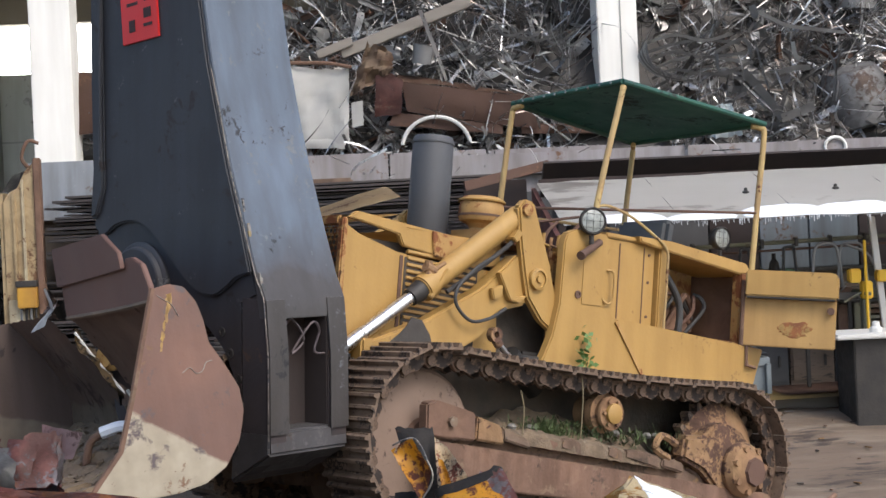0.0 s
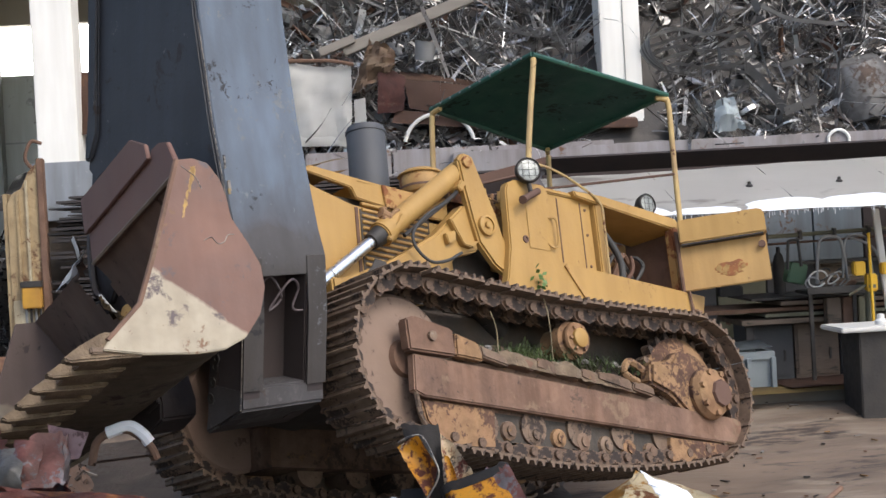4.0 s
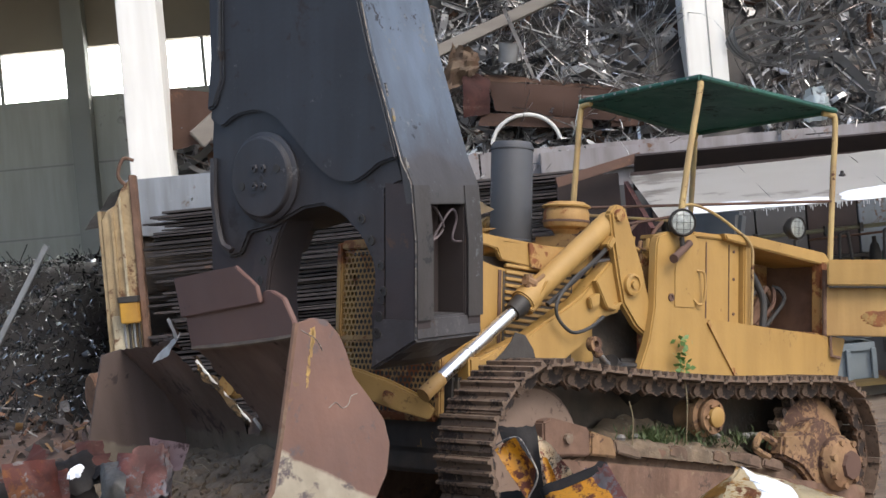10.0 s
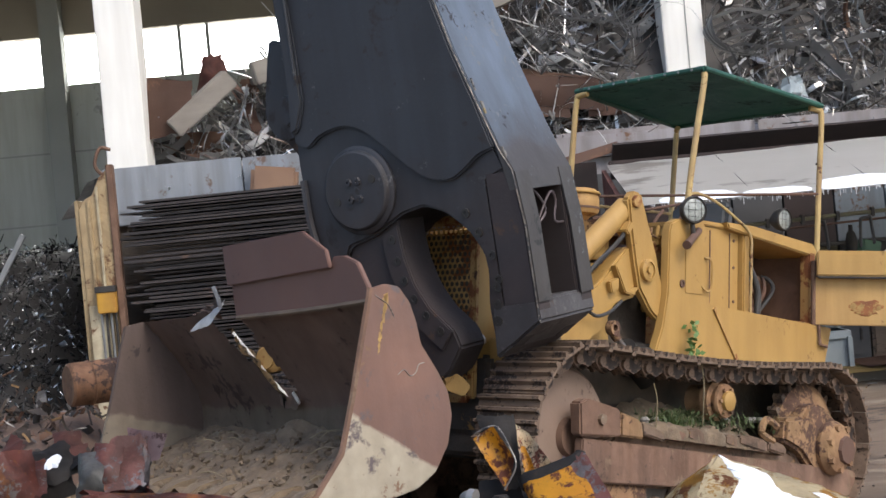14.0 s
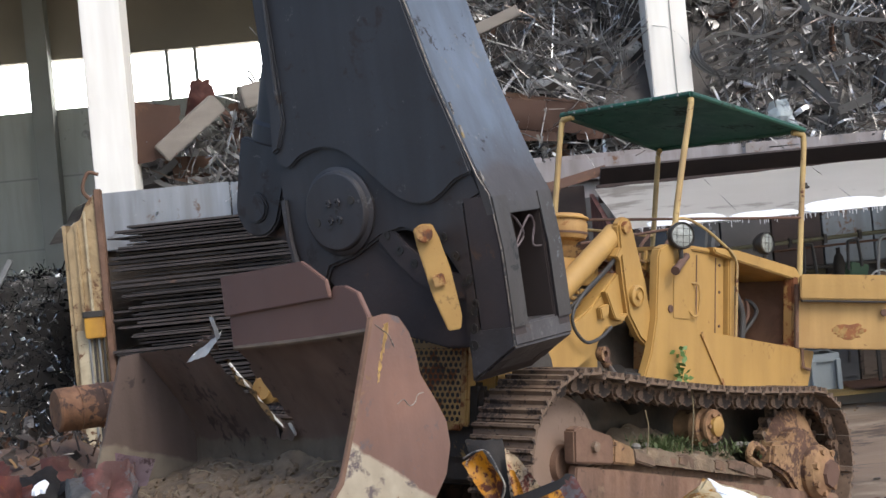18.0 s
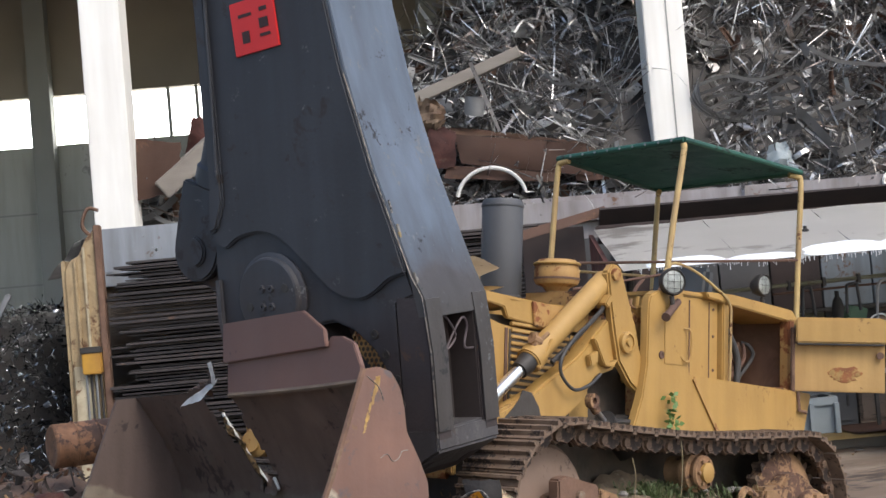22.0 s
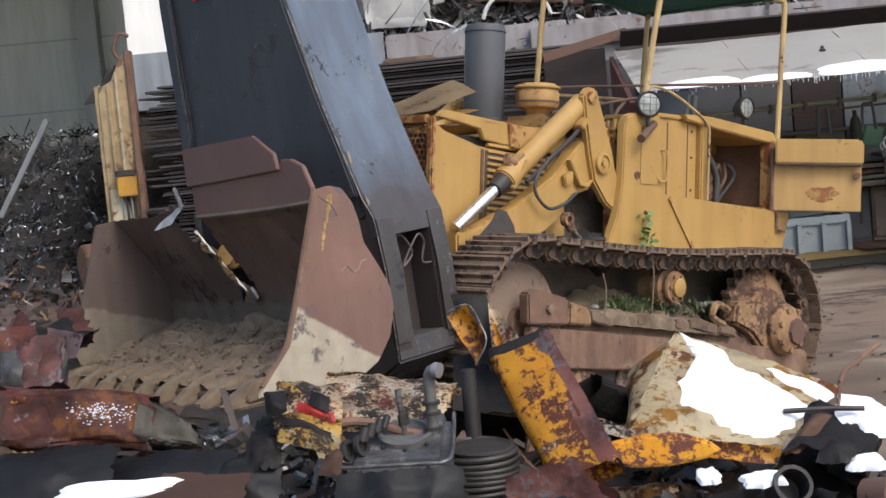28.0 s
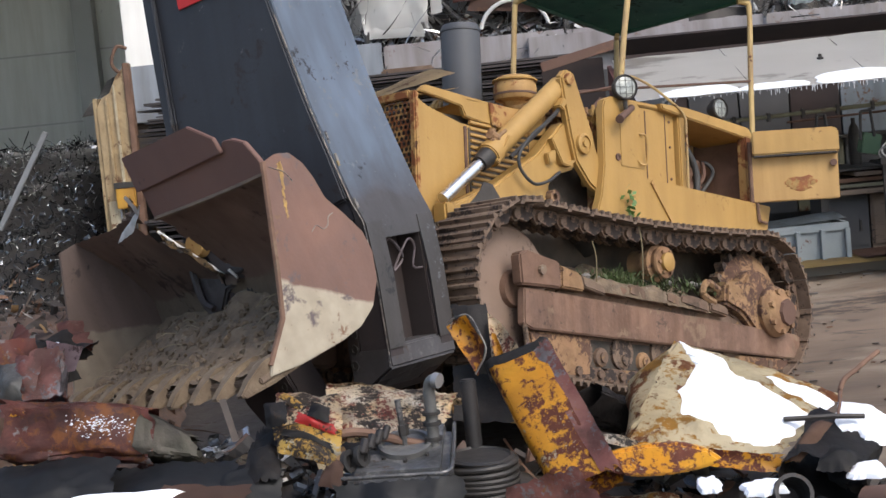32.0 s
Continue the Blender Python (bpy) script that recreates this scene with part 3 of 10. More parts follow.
class Pieces:
    """Collects many small pieces for one mesh."""

    def __init__(self):
        self.v, self.f = [], []

    def strip(self, c, d, s, length, width, bend, twist, n=5):
        base = len(self.v)
        up = np.cross(d, s)
        p = np.array(c, float)
        d, s, up = (np.array(x, float) for x in (d, s, up))
        for i in range(n + 1):
            w = s * width / 2
            self.v += [tuple(p - w), tuple(p + w)]
            a, b = bend / n, twist / n
            d, up = d * math.cos(a) + up * math.sin(a), up * math.cos(a) - d * math.sin(a)
            s, up = s * math.cos(b) + up * math.sin(b), up * math.cos(b) - s * math.sin(b)
            p = p + d * length / n
        for i in range(n):
            k = base + 2 * i
            self.f.append((k, k + 1, k + 3, k + 2))

    def bar(self, c, d, s, length, width, thick):
        base = len(self.v)
        c, d, s = (np.array(x, float) for x in (c, d, s))
        u = np.cross(d, s)
        for e in (-1, 1):
            for a, b in ((-1, -1), (1, -1), (1, 1), (-1, 1)):
                self.v.append(tuple(c + d * length / 2 * e + s * width / 2 * a + u * thick / 2 * b))
        for q in ((0, 1, 2, 3), (7, 6, 5, 4), (0, 4, 5, 1), (1, 5, 6, 2), (2, 6, 7, 3), (3, 7, 4, 0)):
            self.f.append(tuple(base + i for i in q))

    def done(self, name, material, label, category, smooth=False):
        me = bpy.data.meshes.new(name)
        me.from_pydata(self.v, [], self.f)
        me.materials.append(material)
        if smooth:
            me.shade_smooth()
        return tagged(new(name, me), label, category, kind="stuff")


rng = np.random.default_rng(7)


def unit():
    v = rng.normal(size=3)
    v /= np.linalg.norm(v)
    s = np.cross(v, rng.normal(size=3))
    return v, s / np.linalg.norm(s)


def bumpy(x, y, f, seed=0.0):
    return noise.noise((x * f + seed, y * f, seed)) + 0.5 * noise.noise((x * f * 2.3, y * f * 2.3 + seed, seed))


def mound(name, x0, x1, y0, y1, nx, ny, height, material, label, category, kind="structure"):
    v = [(x0 + (x1 - x0) * i / nx, y0 + (y1 - y0) * j / ny) for j in range(ny + 1) for i in range(nx + 1)]
    me = bpy.data.meshes.new(name)
    me.from_pydata([(x, y, height(x, y)) for x, y in v], [], [(j * (nx + 1) + i, j * (nx + 1) + i + 1, (j + 1) * (nx + 1) + i + 1, (j + 1) * (nx + 1) + i) for j in range(ny) for i in range(nx)])
    me.materials.append(material)
    me.shade_smooth()
    return tagged(new(name, me), label, category, kind=kind)


# ---- ground and shed ----
YARD = 0.17  # the yard rises towards the shed


def ground_height(x, y):
    near = max(0.0, 1 - abs(y - 12) / 14) * max(0.0, 1 - abs(x) / 16)
    u = min(max((y - 9.3) / 4.0, 0.0), 1.0)
    return GROUND + (YARD - GROUND) * u * u * (3 - 2 * u) + 0.05 * bumpy(x, y, 0.7) * near + 0.02 * bumpy(x, y, 3.0, 4.0) * near


gx = [-600, -200, -60, -25] + [-14 + 0.2 * i for i in range(151)] + [25, 60, 200, 600]
gy = [-600, -200, -60, -10] + [2 + 0.2 * j for j in range(121)] + [40, 100, 300, 900]
me = bpy.data.meshes.new("ground")
me.from_pydata([(x, y, ground_height(x, y)) for y in gy for x in gx], [], [(j * len(gx) + i, j * len(gx) + i + 1, (j + 1) * len(gx) + i + 1, (j + 1) * len(gx) + i) for j in range(len(gy) - 1) for i in range(len(gx) - 1)])
me.materials.append(mud)
me.shade_smooth()
tagged(new("ground", me), "wet brown muddy yard with wheel ruts, rising to the shed", "ground", kind="structure")

# black mud sheet: oil, and the machines' ground shade put into its colour
oily = surf("black oily mud with painted shade", (0.032, 0.026, 0.022), (0.055, 0.042, 0.033), 3.0, (0.3, 0.7), bump=0.8, bscale=30, wear=((0.09, 0.065, 0.045), 0.3, 2.0, 0.9, 0.0))
mound("oily_ground", -3.6, 1.4, 6.3, 12.9, 50, 66, lambda x, y: ground_height(x, y) - 0.05 + 0.085 * min(1.0, 2.2 * (1 - ((x + 1.1) / 2.5) ** 2) ** 0.5 * (1 - ((y - 9.6) / 3.3) ** 2) ** 0.5 if abs(x + 1.1) < 2.5 and abs(y - 9.6) < 3.3 else 0.0) + 0.01 * bumpy(x, y, 5.0), oily, "black oily churned mud, also painting in the shade under the machines", "ground")

for i, x in enumerate((-9.2, -3.205, 2.79, 8.8, 14.8)):
    c = thing("column_%d" % (i + 1), box(x - 0.215, x + 0.215, 16.4, 16.85, GROUND, 7.0, 0.012), white_column, "white painted concrete shed column", "column", kind="structure")
    if i != 1:
        part("joint", box(x + 0.03, x + 0.042, 16.392, 16.41, 2.0, 7.0), pilaster_mat, c)
thing("wall_back_lower", box(-14, 16, 24.0, 24.25, GROUND, 4.47), shed_panel, "grey green concrete panel wall", "wall", kind="structure")
thing("wall_back_upper", box(-14, 16, 24.0, 24.25, 5.24, 7.4), lintel_mat, "brown wall above the strip window", "wall", kind="structure")
for z in (0.9, 2.32, 3.42):
    thing("panel_joint", box(-14, 16, 23.985, 24.0, z, z + 0.025), pilaster_mat, "dark joint between wall panels", "joint", kind="structure")
win = root("window_1", "long strip window with white daylight", "window")
win["kind"] = "structure"
for x in (-13.2, -11.4, -9.6, -7.8, -6.9, -4.62, -3.72, -3.28, -1.9, -1.0, 0.8, 2.6, 4.4, 6.2, 8.0):
    part("mullion", box(x - 0.025, x + 0.025, 24.05, 24.12, 4.47, 5.24), pilaster_mat, win)
for x in (-11.6, -5.64, 0.4, 6.4, 12.4):
    thing("pilaster", box(x - 0.16, x + 0.16, 23.7, 24.0, GROUND, 7.4, 0.01), pilaster_mat, "dark grey pilaster on the back wall", "pilaster", kind="structure")
thing("backdrop", box(-15, 17, 24.9, 24.95, 3.9, 6.0), daylight, "bright overcast sky outside the strip window", "sky", kind="structure")
thing("wall_left", box(-14.25, -14, 16.4, 24.25, GROUND, 7.4), shed_panel, "grey green shed side wall", "wall", kind="structure")
thing("wall_right", box(16, 16.25, 16.4, 24.25, GROUND, 7.4), shed_panel, "grey green shed side wall", "wall", kind="structure")
thing("ceiling", box(-14.25, 16.25, 16.2, 24.25, 7.0, 7.4), roof_mat, "dark shed roof underside", "ceiling", kind="structure")

# retaining wall of steel plates
wall = root("retaining_wall", "wall of weathered blue grey and rusty steel plates holding back scrap", "wall")
wall["kind"] = "structure"
xs = [-3.42, -1.95, -0.62, 0.28, 1.3, 2.6, 4.1, 5.6, 7.4, 9.5, 12.0]
for i, (a, b) in enumerate(zip(xs, xs[1:])):
    top = 2.64 - 0.02 * i + 0.012 * math.sin(i * 2.1)
    y = 15.98 - 0.012 * (i % 3)
    part("plate", moved(box(a + 0.008, b - 0.008, y, y + 0.06, 2.04 if i < 1 else GROUND, top, 0.008), Matrix()), plate_wall if i in (0, 1, 6, 7) else plate_brown, wall)
part("rail", box(0.9, 12.0, 15.86, 15.97, 2.3, 2.52, 0.01), plate_brown, wall, "lilac grey rust streaked top channel")
part("ring", tube([(4.92 + 0.11 * math.cos(q / 20 * 6.2832), 15.84, 2.44 + 0.1 * math.sin(q / 20 * 6.2832)) for q in range(21)], 0.018, 7), white_column, wall, "pale ring hung on the plates")
part("backing", box(-3.4, 12, 16.06, 16.12, GROUND, 2.3), dark_inside, wall)
part("shelf_edge", box(-0.65, -0.1, 15.8, 15.95, 2.02, 2.34, 0.02), frame_rust, wall, "rust brown bent box on the plate wall")
part("bent_box", moved(box(-0.24, 0.24, -0.1, 0.1, -0.17, 0.17, 0.04), pose(-1.62, 15.86, 2.33, 0, 8, 0)), surf("brown board", (0.25, 0.15, 0.09), (0.19, 0.11, 0.07), 2.0, bump=0.1), wall, "brown bent box hung on the plates")


# ---- scrap heap behind the plates ----
RIDGE_X = (-9.0, -4.0, -3.0, -2.0, -1.0, 0.0, 1.0, 2.0, 4.0, 5.5, 7.0, 10.0)
RIDGE_Z = (1.0, 2.7, 3.2, 3.5, 4.2, 4.65, 5.3, 5.9, 5.8, 5.1, 4.4, 3.6)


def heap_height(x, y):
    t = min(max((y - 16.1) / 3.2, 0.0), 1.0)
    back = min(max((23.6 - y) / 2.5, 0.25), 1.0)
    h = float(np.interp(x, RIDGE_X, RIDGE_Z))
    return 2.15 + (h - 2.15) * (t * (1.9 - 0.9 * t)) * back + 0.13 * bumpy(x, y, 1.7) * (0.3 + t)


mound("scrap_mound", -3.9, 11.5, 16.14, 23.7, 90, 50, heap_height, black_metal, "dark core of the mixed scrap heap", "scrap heap")


def scatter(pieces, count, area, height, sizes, wire=0.35, lift=0.12, flat=0.0, jut=1.0, thin=1.0, sunk=None):
    (x0, x1), (y0, y1) = area
    for _ in range(count):
        x, y = rng.uniform(x0, x1), y0 + (y1 - y0) * rng.uniform() ** 1.4
        d, s = unit()
        if flat:
            d[2] *= 1 - flat
            d /= np.linalg.norm(d)
            s = np.cross(d, rng.normal(size=3) * (1 - flat) + np.array([0, 0, flat * 2]))
            s /= np.linalg.norm(s)
        c = (x, y, height(x, y) + rng.uniform(-0.5, 1.0) * lift)
        if sunk and sunk(x, y):
            c = (x, y, c[2] - 0.6)
        k = rng.uniform()
        big = rng.uniform(*sizes) * (1 + 1.2 * (rng.uniform() < 0.06))
        if by_column(x, y):
            c = (x, y + 0.5, c[2] - 1.4)
        if k < wire:
            pieces.strip(c, d, s, big * 1.7, rng.uniform(0.012, 0.03) * max(thin, 0.5), rng.normal() * 1.6 * jut, rng.normal() * 1.5, 6)
        elif k < wire + 0.3:
            pieces.strip(c, d, s, big * 1.1, rng.uniform(0.03, 0.09) * thin, rng.normal() * 1.3 * jut, rng.normal() * 0.8, 5)
        elif k < wire + 0.48:
            pieces.strip(c, d, s, big * 0.7, rng.uniform(0.1, 0.26) * thin, rng.normal() * 0.9, rng.normal() * 0.4, 4)
        else:
            pieces.bar(c, d, s, big, rng.uniform(0.02, 0.07) * thin, rng.uniform(0.015, 0.05) * thin)


def by_column(x, y):
    return 15.9 < y < 17.0 and min(abs(x - q) for q in (-3.205, 2.79, 8.8)) < 0.45


heap = Pieces()
scatter(heap, 6500, ((-2.7, 8.5), (16.2, 19.6)), heap_height, (0.12, 0.5), wire=0.42, thin=0.55)
scatter(heap, 3500, ((-0.5, 7.5), (16.2, 18.6)), heap_height, (0.12, 0.4), wire=0.75, lift=0.2, thin=0.6)
for _ in range(150):
    # sheaves of bent rods
    x, y = rng.uniform(0.8, 6.5), rng.uniform(16.3, 18.8)
    y += 0.9 * by_column(x, y)
    d, s = unit()
    d[2] = abs(d[2]) * 0.6
    d /= np.linalg.norm(d)
    for _ in range(14):
        e = d + rng.normal(size=3) * 0.22
        e /= np.linalg.norm(e)
        heap.strip((x + rng.normal() * 0.07, y + rng.normal() * 0.07, heap_height(x, y) + rng.uniform(0, 0.12)), e, np.cross(e, s) / np.linalg.norm(np.cross(e, s)), rng.uniform(0.3, 0.7), 0.011, rng.normal() * 0.9, 0.5, 5)
heap.done("loose_scrap", scrap_mix, "tangle of bright metal offcuts, strips and wire", "scrap")


def on_heap(x, y, dz=0.0):
    y += 0.95 * by_column(x, y)
    return Vector((x, y, heap_height(x, y) + dz))


def scrap_sheet(c, w, h, yaw, tilt, seed, material, label):
    q = pose(c[0], c[1], c[2], tilt, 0, yaw)
    k = [q @ Vector(p) for p in ((-w / 2, 0, -h / 2), (w / 2, 0, -h / 2), (w / 2, 0, h / 2), (-w / 2, 0, h / 2))]
    return thing("scrap_sheet", sheet(*k, 7, 7, 0.05, 0.008, seed, 0.03, 0.12, 5.0), material, label, "scrap sheet", "sheets in the scrap heap")


bright_sheet = surf("bright aluminium sheet", (0.6, 0.6, 0.59), (0.42, 0.42, 0.41), 4.0, (0.25, 0.5), 0.8, bump=0.2)
grey_sheet = surf("dull zinc sheet", (0.3, 0.3, 0.3), (0.22, 0.215, 0.21), 4.0, (0.4, 0.65), 0.6, bump=0.2)
for i in range(90):
    x, y = rng.uniform(-3.2, 7.2), rng.uniform(16.3, 18.9)
    m, l = ((bright_sheet, "bright crumpled aluminium sheet in the heap"), (grey_sheet, "dull grey bent zinc sheet in the heap"), (rust_steel, "rusty bent steel sheet in the heap"), (grey_sheet, "dull grey bent zinc sheet in the heap"))[i % 4]
    scrap_sheet(on_heap(x, y, rng.uniform(0.0, 0.15)), rng.uniform(0.15, 0.5), rng.uniform(0.1, 0.32), rng.uniform(-80, 80), rng.uniform(-70, 40), i * 3.7, m, l)
for i in range(26):
    x, y = rng.uniform(0.5, 7.0), rng.uniform(16.3, 18.6)
    r = rng.uniform(0.1, 0.24)
    q = pose(*on_heap(x, y, r * 0.4), rng.uniform(40, 110), rng.uniform(-40, 40), rng.uniform(0, 180))
    a1 = rng.uniform(3.2, 6.0)
    thing("hoop", tube([q @ Vector((r * math.cos(a1 * k / 22), r * math.sin(a1 * k / 22), 0.02 * k / 22)) for k in range(23)], rng.uniform(0.008, 0.016), 6), bright_sheet if i % 2 else grey_sheet, "bent bright metal hoop lying in the heap", "hoop", "hoops in the heap")
for i in range(24):
    x, y = rng.uniform(-3.0, 7.0), rng.uniform(16.4, 18.8)
    q = pose(*on_heap(x, y, 0.05), rng.uniform(-30, 30), rng.uniform(50, 120), rng.uniform(0, 180))
    l = rng.uniform(0.5, 1.4)
    thing("steel_profile", joined(moved(box(-0.03, 0.03, -0.004, 0.004, -l / 2, l / 2), q), moved(box(-0.03, -0.022, -0.03, 0.03, -l / 2, l / 2), q)), (grey_sheet, brown_steel, rust_steel)[i % 3], "bent length of steel angle in the heap", "steel profile", "profiles in the heap")



def strip_mesh(name, length, width, bend, twist, thick, material, lip=0.0):
    """A bent strip of sheet metal with its own thickness, through the origin."""
    bm = bmesh.new()
    p, d, up = Vector((-length / 2, 0, 0)), Vector((1, 0, 0)), Vector((0, 0, 1))
    rows_ = []
    n = 9
    for i in range(n + 1):
        side_ = d.cross(up).normalized()
        row = [p - side_ * width / 2, p + side_ * width / 2]
        if lip:
            row = [row[0] + up * lip] + row + [row[1] + up * lip]
        rows_.append([bm.verts.new(q) for q in row])
        b = bend / n * (1 + 0.6 * math.sin(i * 1.7))
        d, up = d * math.cos(b) + up * math.sin(b), up * math.cos(b) - d * math.sin(b)
        up = (up * math.cos(twist / n) + side_ * math.sin(twist / n)).normalized()
        p = p + d * length / n
    for a, b in zip(rows_, rows_[1:]):
        for k in range(len(a) - 1):
            bm.faces.new((a[k], a[k + 1], b[k + 1], b[k]))
    bmesh.ops.solidify(bm, geom=bm.faces[:], thickness=thick)
    return mesh_of(name, bm, material)


OFFCUTS = [
    (strip_mesh("offcut", 0.75, 0.032, 1.2, 0.6, 0.003, bright_sheet), "bright curved strip of sheet metal in the heap"),
    (strip_mesh("offcut", 0.55, 0.05, -0.9, 1.4, 0.003, bright_sheet), "bright twisted strip of sheet metal in the heap"),
    (strip_mesh("offcut", 0.9, 0.02, 2.4, 0.4, 0.003, grey_sheet), "long dull curled strip in the heap"),
    (strip_mesh("offcut", 0.45, 0.1, 0.9, 0.3, 0.003, grey_sheet), "dull grey bent offcut in the heap"),
    (strip_mesh("offcut", 0.42, 0.17, 0.7, -0.4, 0.003, bright_sheet), "bright folded offcut in the heap"),
    (strip_mesh("offcut", 0.8, 0.05, 0.3, 0.3, 0.003, grey_sheet, 0.025), "bent grey channel strip in the heap"),
    (strip_mesh("offcut", 0.65, 0.06, -0.5, 0.8, 0.003, rust_steel, 0.03), "rusty bent channel strip in the heap"),
    (strip_mesh("offcut", 0.6, 0.022, 4.2, 0.3, 0.003, bright_sheet), "bright curled ring of strip in the heap"),
    (strip_mesh("offcut", 0.5, 0.12, 1.8, 0.9, 0.004, brown_steel), "brown bent plate offcut in the heap")]
for k in range(290):
    mesh, label = OFFCUTS[int(rng.choice(9, p=(0.15, 0.14, 0.14, 0.11, 0.1, 0.12, 0.08, 0.1, 0.06)))]
    x, y = rng.uniform(-3.3, 7.6), 16.25 + 2.3 * rng.uniform() ** 1.3
    o = new("offcut", mesh)
    o.matrix_basis = pose(*on_heap(x, y, rng.uniform(0.0, 0.14)), rng.uniform(-70, 70), rng.uniform(-60, 60), rng.uniform(0, 360))
    tagged(o, label, "scrap strip", "offcuts in the heap")

def ribbon(points, w, up, thick=0.004):
    """A bent flat strip along a smooth line, its breadth towards up."""
    pts = curve(points, 7)
    bm = bmesh.new()
    rows_ = []
    for k, p in enumerate(pts):
        d = (pts[min(k + 1, len(pts) - 1)] - pts[max(k - 1, 0)]).normalized()
        a = (Vector(up) - d * Vector(up).dot(d)).normalized() * w / 2
        rows_.append((bm.verts.new(p - a), bm.verts.new(p + a)))
    for a, b in zip(rows_, rows_[1:]):
        bm.faces.new((a[0], a[1], b[1], b[0]))
    bmesh.ops.solidify(bm, geom=bm.faces[:], thickness=thick)
    bmesh.ops.recalc_face_normals(bm, faces=bm.faces[:])
    return bm


